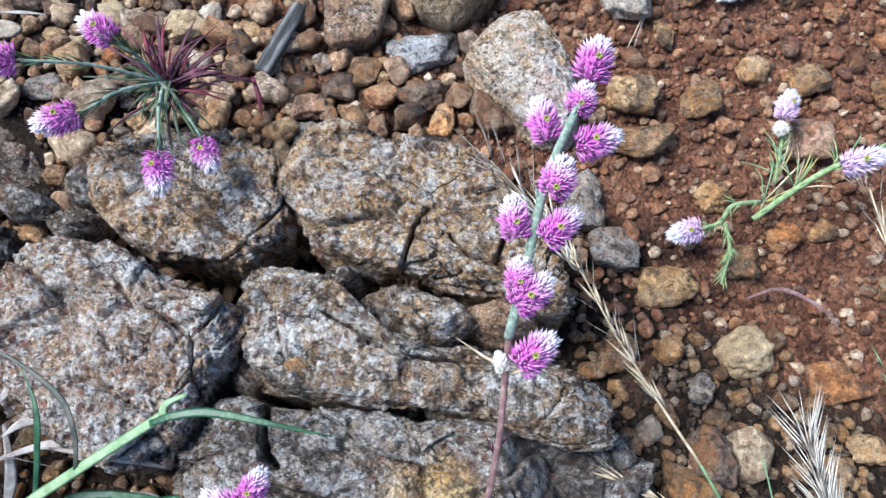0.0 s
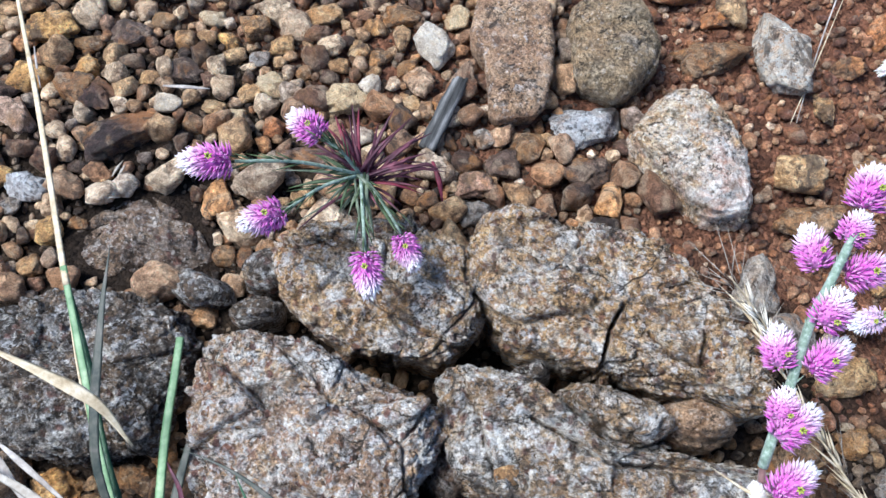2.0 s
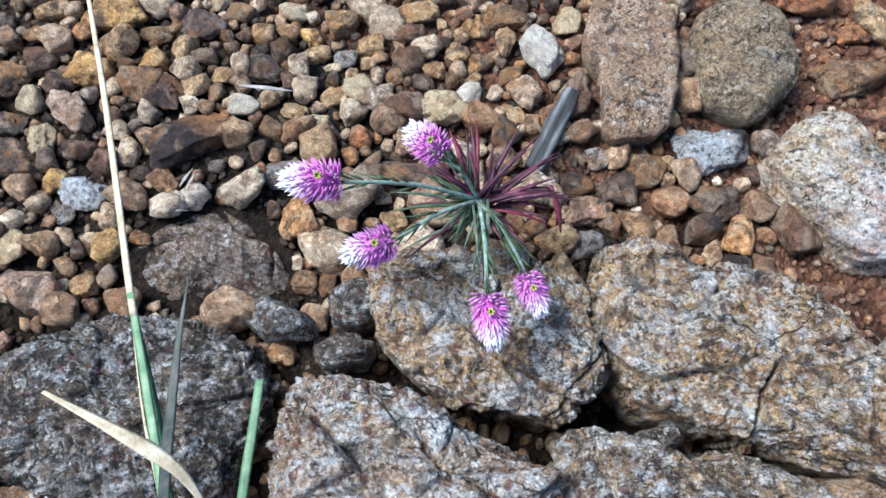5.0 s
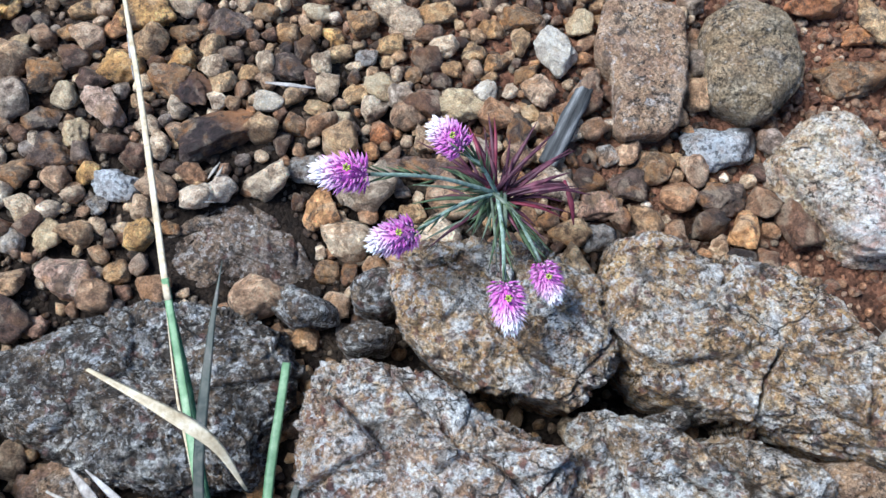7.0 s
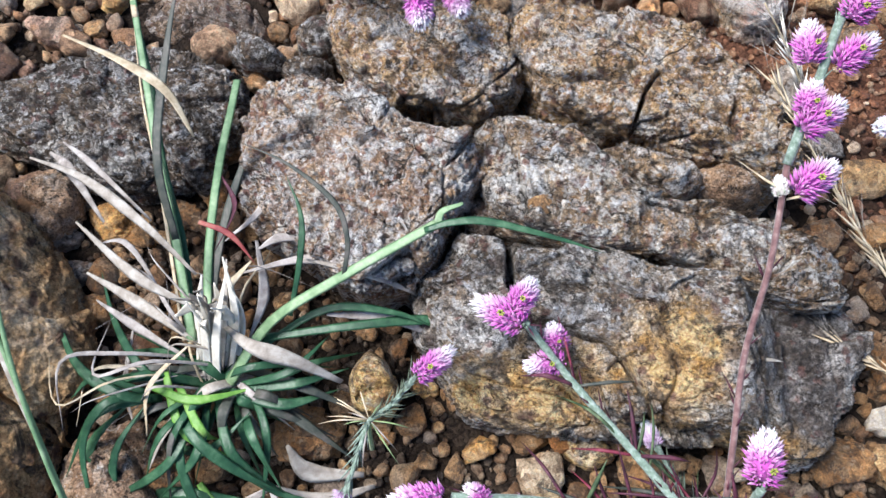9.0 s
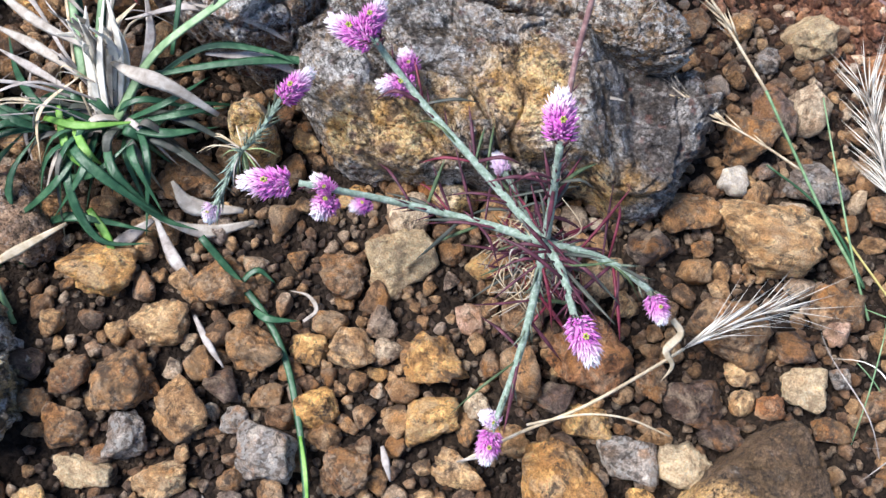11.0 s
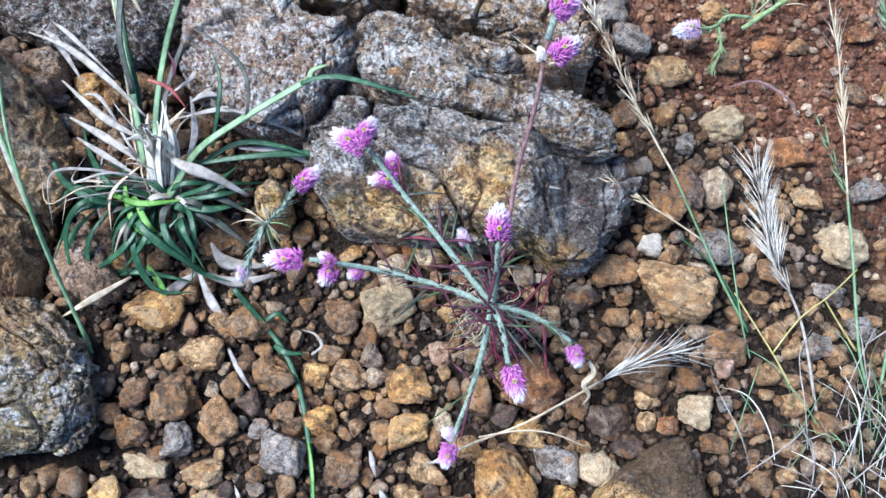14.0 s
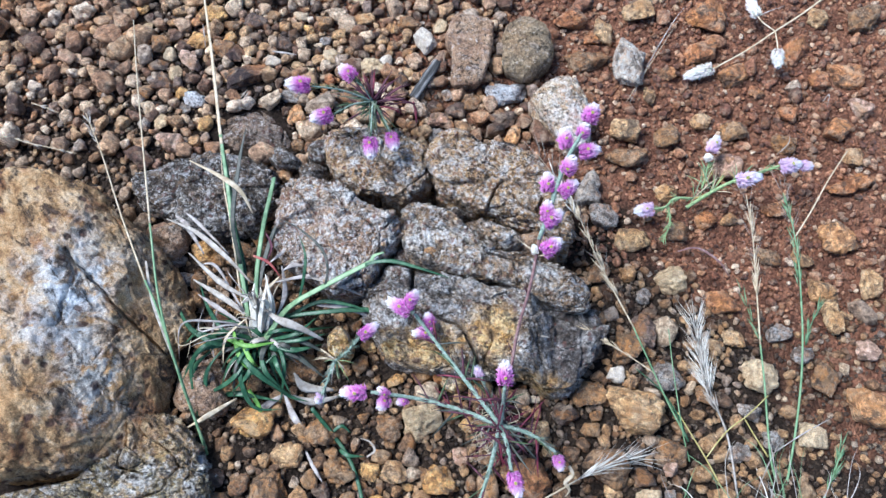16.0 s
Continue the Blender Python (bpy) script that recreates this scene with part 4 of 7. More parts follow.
stone(0.341, 0.015, 0.035, 0.029, 87, "brown")
stone(0.183, -0.077, 0.033, 0.031, 6, "brown")
stone(0.239, 0.090, 0.036, 0.029, 6, "rust")
stone(0.405, 0.348, 0.028, 0.024, 6, "pink")
stone(0.392, 0.281, 0.023, 0.020, 86, "tan")
stone(0.377, 0.242, 0.040, 0.019, 17, "rust")
stone(0.331, 0.420, 0.046, 0.027, 55, "rust")
stone(0.248, 0.255, 0.034, 0.032, 6, "pink")
stone(0.129, 0.372, 0.067, 0.039, 87, "lichen")
stone(0.137, 0.444, 0.041, 0.029, 6, "tan")
stone(0.219, 0.445, 0.051, 0.045, 6, "rust")
stone(0.079, 0.369, 0.060, 0.028, 12, "brown")
stone(0.097, 0.412, 0.034, 0.027, 92, "tan")
stone(0.055, 0.423, 0.041, 0.029, 6, "rust")
stone(0.126, 0.279, 0.036, 0.029, 6, "tan")
stone(0.131, 0.246, 0.053, 0.026, 6, "brown")
stone(0.155, 0.334, 0.027, 0.016, 91, "tan")
stone(0.087, 0.201, 0.041, 0.031, 93, "grey")
stone(0.176, 0.282, 0.033, 0.026, 28, "brown")
stone(0.216, 0.308, 0.026, 0.020, 6, "tan")
stone(0.213, 0.398, 0.041, 0.034, 6, "rust")
stone(0.256, 0.301, 0.033, 0.023, 6, "brown")
stone(0.314, 0.293, 0.033, 0.026, 6, "brown")
stone(0.191, 0.166, 0.031, 0.023, 6, "brown")
stone(0.223, 0.185, 0.025, 0.022, 6, "rust")
stone(0.250, 0.192, 0.019, 0.017, 6, "tan")
stone(0.389, 0.390, 0.040, 0.034, 6, "rust")
stone(0.301, 0.208, 0.027, 0.019, 6, "rust")
stone(0.322, 0.331, 0.027, 0.023, 6, "rust")
stone(0.373, 0.314, 0.033, 0.028, 6, "rust")
stone(0.178, 0.212, 0.027, 0.023, 6, "tan")
stone(0.250, 0.049, 0.024, 0.020, 6, "tan")
stone(0.298, 0.061, 0.026, 0.021, 6, "grey")
stone(0.321, 0.039, 0.024, 0.021, 6, "grey")
stone(0.402, 0.253, 0.028, 0.023, 6, "rust")
stone(0.283, 0.357, 0.023, 0.020, 6, "rust")
stone(0.104, 0.105, 0.024, 0.024, 6, "brown")
stone(0.291, 0.148, 0.031, 0.022, 6, "brown")
stone(0.392, 0.053, 0.030, 0.024, 6, "pink")
stone(0.402, 0.130, 0.024, 0.037, 6, "tan")
stone(0.265, -0.027, 0.025, 0.021, 6, "grey")
stone(0.287, -0.053, 0.023, 0.020, 6, "grey")
stone(0.219, -0.015, 0.023, 0.020, 6, "brown")
stone(0.252, -0.068, 0.028, 0.022, 6, "grey")
stone(0.329, 0.149, 0.025, 0.019, 6, "tan")
stone(0.255, 0.374, 0.040, 0.027, 28, "rust")
stone(0.361, 0.470, 0.025, 0.028, 6, "tan")
stone(0.416, 0.475, 0.042, 0.035, 6, "brown")
stone(0.175, 0.365, 0.023, 0.017, 6, "rust")
stone(0.357, 0.381, 0.031, 0.024, 17, "rust")

# ---- stones of the gravel patch ----
stone(-0.114, 0.365, 0.033, 0.024, -48, "white")
stone(-0.013, 0.312, 0.054, 0.034, 27, "speckled")
stone(-0.376, 0.194, 0.032, 0.026, 4, "pink")
stone(-0.352, 0.202, 0.015, 0.015, 4, "tan")
stone(-0.310, 0.289, 0.051, 0.029, 21, "maroon")
stone(-0.245, 0.247, 0.030, 0.024, 97, "orange")
stone(-0.345, 0.224, 0.019, 0.019, 4, "ochre")
stone(-0.392, 0.219, 0.024, 0.017, 84, "cream")
stone(-0.363, 0.253, 0.028, 0.022, 4, "speckled")
stone(-0.402, 0.269, 0.028, 0.022, 4, "dark")
stone(-0.392, 0.281, 0.023, 0.018, 103, "cream")
stone(-0.378, 0.298, 0.026, 0.026, 4, "pink")
stone(-0.402, 0.306, 0.022, 0.018, 103, "cream")
stone(-0.285, 0.313, 0.021, 0.015, 4, "white")
stone(-0.221, 0.330, 0.021, 0.020, 4, "cream")
stone(-0.234, 0.324, 0.017, 0.015, 4, "tan")
stone(-0.156, 0.334, 0.018, 0.015, 66, "white")
stone(-0.173, 0.321, 0.036, 0.022, 15, "cream")
stone(-0.216, 0.300, 0.015, 0.015, 4, "rust")
stone(-0.053, 0.293, 0.028, 0.023, 4, "brown")
stone(-0.070, 0.279, 0.027, 0.020, 4, "dark")
stone(-0.014, 0.275, 0.037, 0.023, -2, "dark")
stone(-0.087, 0.244, 0.021, 0.017, 4, "grey")
stone(-0.086, 0.265, 0.028, 0.018, 4, "pink")
stone(-0.000, 0.259, 0.031, 0.017, 77, "orange")
stone(-0.193, 0.277, 0.049, 0.017, -2, "dark")
stone(-0.341, 0.317, 0.027, 0.025, 4, "brown")
stone(-0.339, 0.337, 0.019, 0.017, 4, "ochre")
stone(-0.276, 0.337, 0.025, 0.017, 4, "dark")
stone(-0.317, 0.363, 0.035, 0.019, 4, "dark")
stone(-0.363, 0.363, 0.035, 0.023, 4, "ochre")
stone(-0.191, 0.387, 0.030, 0.018, 4, "tan")
stone(-0.099, 0.387, 0.020, 0.018, 90, "cream")
stone(-0.137, 0.389, 0.029, 0.018, 4, "brown")
stone(-0.381, 0.259, 0.016, 0.015, 4, "ochre")
stone(-0.388, 0.167, 0.013, 0.012, 4, "pink")
stone(-0.238, 0.211, 0.014, 0.014, 4, "brown")
stone(-0.435, 0.337, 0.017, 0.014, 4, "cream")
stone(-0.373, 0.327, 0.030, 0.025, 4, "ochre")
stone(-0.416, 0.317, 0.027, 0.026, 4, "brown")
stone(-0.413, 0.289, 0.024, 0.016, 4, "dark")
stone(-0.411, 0.213, 0.019, 0.013, 104, "grey")
stone(0.075, 0.367, 0.041, 0.029, 4, "brown")
stone(0.084, 0.402, 0.023, 0.018, 4, "rust")
stone(-0.328, 0.315, 0.023, 0.023, 4, "maroon")
stone(-0.257, 0.270, 0.029, 0.019, 4, "grey")
stone(-0.341, 0.355, 0.021, 0.014, 4, "brown")
stone(-0.247, 0.353, 0.017, 0.015, 4, "tan")
stone(-0.252, 0.365, 0.015, 0.014, 4, "ochre")
stone(-0.164, 0.361, 0.018, 0.015, 4, "tan")
stone(-0.178, 0.348, 0.015, 0.014, 4, "tan")
stone(-0.201, 0.342, 0.015, 0.012, 4, "brown")
stone(-0.256, 0.313, 0.017, 0.012, 4, "tan")
stone(-0.268, 0.300, 0.015, 0.015, 4, "brown")
stone(-0.299, 0.332, 0.015, 0.012, 4, "tan")
stone(-0.242, 0.307, 0.015, 0.012, 4, "cream")
stone(-0.230, 0.351, 0.015, 0.012, 4, "grey")
stone(-0.150, 0.355, 0.016, 0.014, 4, "brown")
stone(-0.132, 0.349, 0.015, 0.013, 4, "brown")
stone(-0.080, 0.299, 0.015, 0.014, 4, "grey")
stone(-0.128, 0.322, 0.014, 0.012, 4, "tan")
stone(-0.420, 0.255, 0.019, 0.022, 4, "brown")
stone(-0.371, 0.240, 0.014, 0.013, 4, "grey")
stone(-0.329, 0.230, 0.013, 0.009, 4, "brown")
stone(-0.447, 0.360, 0.017, 0.012, 4, "ochre")
stone(-0.407, 0.348, 0.017, 0.014, 4, "brown")
stone(-0.401, 0.365, 0.021, 0.014, 4, "tan")
stone(-0.295, 0.376, 0.018, 0.015, 4, "brown")
stone(-0.280, 0.362, 0.017, 0.014, 4, "tan")
stone(-0.264, 0.380, 0.019, 0.014, 4, "cream")
stone(-0.235, 0.374, 0.021, 0.018, 4, "brown")
stone(-0.217, 0.364, 0.018, 0.014, 4, "tan")
stone(-0.155, 0.379, 0.018, 0.014, 4, "tan")

# ---- stones between the boulder and the grass ----
stone(-0.314, 0.074, 0.024, 0.029, 64, "ochre")
stone(-0.340, 0.060, 0.020, 0.019, 4, "grey")
stone(-0.330, 0.040, 0.027, 0.016, 14, "grey")
stone(-0.312, 0.021, 0.022, 0.020, 4, "brown")
stone(-0.285, -0.001, 0.029, 0.024, 4, "maroon")
stone(-0.361, 0.083, 0.039, 0.033, 24, "pink")
stone(-0.183, -0.037, 0.032, 0.028, 4, "brown")
stone(-0.096, -0.038, 0.019, 0.015, 4, "ochre")
stone(-0.271, 0.079, 0.023, 0.019, 4, "brown")
stone(-0.340, -0.035, 0.027, 0.021, 4, "brown")
stone(-0.268, -0.065, 0.035, 0.023, 4, "brown")
stone(-0.145, 0.015, 0.012, 0.013, 4, "dark")
stone(-0.128, 0.029, 0.015, 0.012, 4, "dark")


# ---- plant materials ----
def plain_plant(name, low, mid, high, rough=0.6, scale=260, sheen=0.0, stretch=None):
    s = Shader(name, rough, 0.3).place()
    col = s.ramp(s.noise(scale, 4, 0.65, 0.2, stretch), [(0.3, low), (0.52, mid), (0.74, high)])
    s.bump(s.noise(scale * 4, 3, 0.6), 0.0003)
    if sheen:
        s.bsdf.inputs["Sheen Weight"].default_value = sheen
        s.bsdf.inputs["Sheen Roughness"].default_value = 0.6
    return s.done(col)


def bract_material(name, foot, body, crown):
    """Papery bracts: deep colour at the foot of the head, white wool at its crown."""
    s = Shader(name, 0.6, 0.2).place(False)
    pos = s.add("ShaderNodeSeparateXYZ")
    s.link(s.coord, pos.inputs[0])
    height = s.math("ADD", pos.outputs[2], s.math("MULTIPLY", s.math("SUBTRACT", s.noise(3.5, 3), 0.5), 0.34))
    col = s.ramp(height, [(0.02, foot), (0.55, body), (0.74, tuple(0.45 * a + 0.55 * b for a, b in zip(body, crown))), (0.86, crown)])
    each = s.add("ShaderNodeNewGeometry").outputs["Random Per Island"]
    col = s.mix(s.math("MULTIPLY", s.math("POWER", each, 2.0), 0.6), col, tuple(0.4 * a + 0.6 * b for a, b in zip(body, crown)))
    s.bsdf.inputs["Sheen Weight"].default_value = 0.25
    s.bsdf.inputs["Subsurface Weight"].default_value = 0.12
    s.bsdf.inputs["Subsurface Radius"].default_value = (0.002, 0.001, 0.002)
    return s.done(col)


bract_pink = bract_material("pink_bracts", (0.4, 0.045, 0.34), (0.57, 0.13, 0.49), (0.8, 0.78, 0.78))
bract_pale = bract_material("pale_bracts", (0.58, 0.34, 0.56), (0.68, 0.52, 0.68), (0.76, 0.78, 0.82))
bract_white = bract_material("dry_bracts", (0.62, 0.58, 0.5), (0.74, 0.71, 0.65), (0.82, 0.8, 0.76))
floret_green = plain_plant("floret_green", (0.35, 0.42, 0.06), (0.5, 0.54, 0.1), (0.6, 0.6, 0.2))
stem_silver = plain_plant("silvery_stem", (0.11, 0.16, 0.115), (0.22, 0.295, 0.23), (0.44, 0.5, 0.45), 0.8, 420, 0.15)
stem_green = plain_plant("green_stem", (0.12, 0.2, 0.07), (0.24, 0.34, 0.14), (0.4, 0.48, 0.25), 0.7, 300, 0.2)
stem_purple = plain_plant("purple_stem", (0.09, 0.04, 0.04), (0.19, 0.1, 0.095), (0.34, 0.25, 0.22), 0.7, 220, 0.2)
leaf_maroon = plain_plant("maroon_leaf", (0.03, 0.01, 0.018), (0.075, 0.022, 0.036), (0.18, 0.055, 0.08), 0.5, 160)
leaf_grey = plain_plant("grey_green_leaf", (0.06, 0.075, 0.05), (0.13, 0.16, 0.11), (0.26, 0.28, 0.22), 0.6, 160)
leaf_green = plain_plant("dark_green_leaf", (0.03, 0.05, 0.025), (0.065, 0.1, 0.045), (0.17, 0.2, 0.1), 0.55, 160)
leaf_red = plain_plant("red_leaf", (0.08, 0.012, 0.022), (0.16, 0.022, 0.042), (0.26, 0.06, 0.08), 0.5, 160)
grass_green = plain_plant("grass_green", (0.014, 0.045, 0.024), (0.032, 0.09, 0.043), (0.09, 0.175, 0.095), 0.36, 120, 0, (1, 1, 0.2, 0))
grass_bright = plain_plant("bright_grass", (0.08, 0.2, 0.03), (0.16, 0.33, 0.06), (0.3, 0.45, 0.14), 0.45, 120)
grass_light = plain_plant("light_grass_stalk", (0.1, 0.19, 0.09), (0.18, 0.29, 0.15), (0.32, 0.42, 0.25), 0.45, 120)
grass_pale = plain_plant("pale_green_culm", (0.13, 0.22, 0.1), (0.22, 0.33, 0.17), (0.36, 0.46, 0.28), 0.45, 120)
grass_dark = plain_plant("purplish_grass", (0.03, 0.04, 0.035), (0.07, 0.075, 0.06), (0.14, 0.12, 0.11), 0.5, 120)
straw = plain_plant("straw", (0.36, 0.27, 0.16), (0.56, 0.46, 0.31), (0.72, 0.64, 0.5), 0.6, 160)
straw_bright = plain_plant("pale_straw", (0.56, 0.51, 0.42), (0.74, 0.7, 0.61), (0.84, 0.81, 0.75), 0.55, 150)
straw_white = plain_plant("bleached_straw", (0.22, 0.185, 0.15), (0.38, 0.34, 0.29), (0.56, 0.53, 0.48), 0.65, 130)
straw_grey = plain_plant("grey_straw", (0.2, 0.17, 0.15), (0.38, 0.34, 0.31), (0.56, 0.53, 0.5), 0.7, 150)
straw_red = plain_plant("reddish_straw", (0.16, 0.025, 0.03), (0.27, 0.06, 0.055), (0.38, 0.2, 0.14), 0.6, 130)
straw_yellow = plain_plant("yellow_straw", (0.3, 0.25, 0.07), (0.42, 0.36, 0.13), (0.52, 0.47, 0.24), 0.6, 130)


# ---- plant shapes ----
def curve_through(points, count):
    """Evenly many points on a smooth curve through the given ones."""
    p = [Vector(q) for q in points]
    if len(p) == 2:
        return [p[0].lerp(p[1], i / (count - 1)) for i in range(count)]
    p = [p[0] * 2 - p[1]] + p + [p[-1] * 2 - p[-2]]
    out = []
    for i in range(count):
        u = i / (count - 1) * (len(p) - 3)
        k = min(int(u), len(p) - 4)
        t = u - k
        a, b, c, d = p[k:k + 4]
        out.append(0.5 * (2 * b + (c - a) * t + (2 * a - 5 * b + 4 * c - d) * t * t + (3 * b - a - 3 * c + d) * t ** 3))
    return out


def sweep(name, points, width, thick, material, sides=6, steps=0, taper=(1.0, 1.0, 1.0), fold=0.0, up=(0, 0, 1), spin=0.0):
    """A closed stem or blade along a curve. taper: width at the foot, the middle and the tip; fold: how far the midrib sinks."""
    steps = steps or max(6, 4 * len(points))
    line = curve_through(points, steps)
    verts, faces = [], []
    for i, c in enumerate(line):
        along = (line[min(i + 1, steps - 1)] - line[max(i - 1, 0)]).normalized()
        side = along.cross(Vector(up))
        side = side.normalized() if side.length > 1e-4 else Vector((1, 0, 0))
        if spin:
            side = Matrix.Rotation(spin * i / steps, 3, along) @ side
        face = side.cross(along)
        u = i / (steps - 1)
        k = taper[0] * (1 - 2 * u) + taper[1] * 2 * u if u < 0.5 else taper[1] * (2 - 2 * u) + taper[2] * (2 * u - 1)
        for j in range(sides):
            a = 2 * math.pi * j / sides
            x, y = math.cos(a) * width / 2 * k, math.sin(a) * thick / 2 * (0.4 + 0.6 * k)
            verts.append(c + side * x + face * (y - fold * width * k * (1 - abs(math.cos(a)))))
    for i in range(steps - 1):
        for j in range(sides):
            n = (j + 1) % sides
            faces.append((i * sides + j, i * sides + n, (i + 1) * sides + n, (i + 1) * sides + j))
    faces.append(tuple(reversed(range(sides))))
    faces.append(tuple((steps - 1) * sides + j for j in range(sides)))
    return link_mesh(name, verts, faces, material)


def stem(parent, points, r0, r1, material, label="", name="stem"):
    return part(name, sweep(name, points, 2 * r0, 2 * r0, material, 7, 0, (1.0, 0.5 * (1 + r1 / r0), r1 / r0)), parent, label)


def blade(parent, points, width, material, label="", taper=(0.7, 1.0, 0.06), fold=0.16, spin=0.0, name="blade"):
    return part(name, sweep(name, points, width, width * 0.12 + 0.0003, material, 6, 0, taper, fold, spin=spin), parent, label)


def spindles(name, sets, material):
    """Many small pointed bodies as one mesh. Each: foot, tip, width, share of the length at which it is widest."""
    verts, faces = [], []
    for foot, tip, width, widest in sets:
        foot, tip = Vector(foot), Vector(tip)
        along = (tip - foot).normalized()
        a = along.orthogonal().normalized()
        b = along.cross(a)
        mid, k = foot.lerp(tip, widest), len(verts)
        verts += [foot, *(mid + (a * math.cos(q) + b * math.sin(q)) * width / 2 for q in (0.4, 1.97, 3.54, 5.11)), tip]
        for j in range(4):
            n = (j + 1) % 4
            faces += [(k, k + 1 + n, k + 1 + j), (k + 5, k + 1 + j, k + 1 + n)]
    return link_mesh(name, verts, faces, material)


def head_mesh(seed, material, stout=0.62):
    """A bracted flower head one unit long, standing on its foot, stout units wide."""
    rng = random.Random(seed)
    sets = []
    for i in range(320):
        t = (i + 0.5) / 320
        a = i * 2.39996 + rng.uniform(-0.25, 0.25)
        r = stout * 0.44 * math.sin(math.pi * min(1.0, 0.14 + 0.8 * t)) ** 0.5
        lean = 1.3 - 1.05 * t + rng.uniform(-0.2, 0.2)
        out = Vector((math.cos(a), math.sin(a), 0))
        foot = out * r * 0.5 + Vector((0, 0, 0.05 + 0.78 * t))
        way = out * math.sin(lean) + Vector((0, 0, math.cos(lean)))
        length = rng.uniform(0.16, 0.3) * (1.0 if t < 0.72 else 0.7)
        sets.append((foot, foot + way * length, rng.uniform(0.034, 0.06), 0.55))
    me = spindles("flower_head", sets, material)
    bm = bmesh.new()
    bm.from_mesh(me)
    core = bmesh.ops.create_uvsphere(bm, u_segments=12, v_segments=8, radius=0.5)["verts"]
    for v in core:
        v.co = Vector((v.co.x * stout * 0.62, v.co.y * stout * 0.62, 0.45 + v.co.z * 0.76))
    bm.to_mesh(me)
    bm.free()
    me.shade_smooth()
    return me


HEADS = {key: [head_mesh(40 + k, m) for k in range(3)] for key, m in (("pink", bract_pink), ("pale", bract_pale), ("white", bract_white))}
EYE_SPOT = spindles("floret", [((0, 0, 0), (0.075 * math.cos(a), 0.075 * math.sin(a), 0.05), 0.05, 0.6) for a in (0, 1.05, 2.1, 3.14, 4.2, 5.2)], floret_green)


def flower(parent, foot, tip, width, key="pink", eye=True):
    """A flower head from its foot to the crown of its white wool."""
    foot, tip = Vector(foot), Vector(tip)
    length = (tip - foot).length
    n = len(bpy.data.objects)
    ob = part("flower_head", HEADS[key][n % 3], parent, {"pink": "magenta bracts with a white woolly crown", "pale": "pale lilac bracts", "white": "dry white bracts"}[key])
    turn = (tip - foot).to_track_quat("Z", "Y")
    place = Matrix.LocRotScale(foot, turn, Vector((width / 0.62, width / 0.62, length)))
    ob.matrix_basis = place
    if eye:
        spot = part("floret", EYE_SPOT, ob, "small yellow-green floret")
        up = place.to_3x3().inverted() @ Vector((0.0, -0.25, 1.0))
        up = Vector((up.x, up.y, 0)).normalized()
        spot.matrix_basis = Matrix.LocRotScale(up * 0.37 + Vector((0, 0, 0.5)), up.to_track_quat("Z", "Y"), None)
    return ob


def needle(parent, foot, way, length, width, material, droop=0.15):
    foot, way = Vector(foot), Vector(way).normalized()
    mid = foot + way * length * 0.55 + Vector((0, 0, 0.06 * length))
    tip = foot + way * length - Vector((0, 0, droop * length))
    return part("leaf", sweep("leaf", [foot, mid, tip], width, width * 0.45, material, 5, 7, (0.7, 1.0, 0.12), 0.1), parent)


def leaflets(parent, line, spread, length, width, material, count, seed, name="foliage"):
    """Small narrow leaves along a stem, too small to pick apart."""
    rng = random.Random(seed)
    pts = curve_through(line, 30)
    sets = []
    for i in range(count):
        k = 1 + int(27.9 * rng.random() ** 1.05)
        c, along = pts[k], (pts[k + 1] - pts[k - 1]).normalized()
        out = Matrix.Rotation(rng.uniform(0, 6.28), 3, along) @ along.orthogonal().normalized()
        way = (along * math.cos(spread) + out * math.sin(spread)).normalized()
        sets.append((c, c + way * length * rng.uniform(0.6, 1.2), width, 0.4))
    return part(name, spindles(name, sets, material), parent)


def plant_thing(name, label, category, group=""):
    return tagged(new(name), label, category, group)

# ---- needle-leaved plant on top of the rocks ----
plant = plant_thing("flowering_plant", "needle-leaved herb with five magenta flower heads on silvery stems", "plant", "pink-flowered herbs")
stem(plant, [(-0.148, 0.236, 0.036), (-0.149, 0.234, 0.062), (-0.150, 0.231, 0.088)], 0.0016, 0.0014, stem_purple)
stem(plant, [(-0.150, 0.231, 0.088), (-0.178, 0.225, 0.114), (-0.205, 0.218, 0.128)], 0.0010, 0.0009, stem_silver, "woolly silver-green stem")
leaflets(plant, [(-0.150, 0.231, 0.088), (-0.178, 0.225, 0.114), (-0.205, 0.218, 0.128)], 0.34, 0.017, 0.0011, leaf_green, 18, 4)
stem(plant, [(-0.150, 0.231, 0.088), (-0.158, 0.234, 0.108), (-0.166, 0.237, 0.116)], 0.0010, 0.0009, stem_silver, "woolly silver-green stem")
leaflets(plant, [(-0.150, 0.231, 0.088), (-0.158, 0.234, 0.108), (-0.166, 0.237, 0.116)], 0.34, 0.017, 0.0011, leaf_green, 18, 6)
stem(plant, [(-0.150, 0.231, 0.088), (-0.168, 0.218, 0.100), (-0.185, 0.205, 0.100)], 0.0010, 0.0009, stem_silver, "woolly silver-green stem")
leaflets(plant, [(-0.150, 0.231, 0.088), (-0.168, 0.218, 0.100), (-0.185, 0.205, 0.100)], 0.34, 0.017, 0.0011, leaf_green, 18, 8)
stem(plant, [(-0.150, 0.231, 0.088), (-0.147, 0.208, 0.097), (-0.145, 0.186, 0.094)], 0.0010, 0.0009, stem_silver, "woolly silver-green stem")
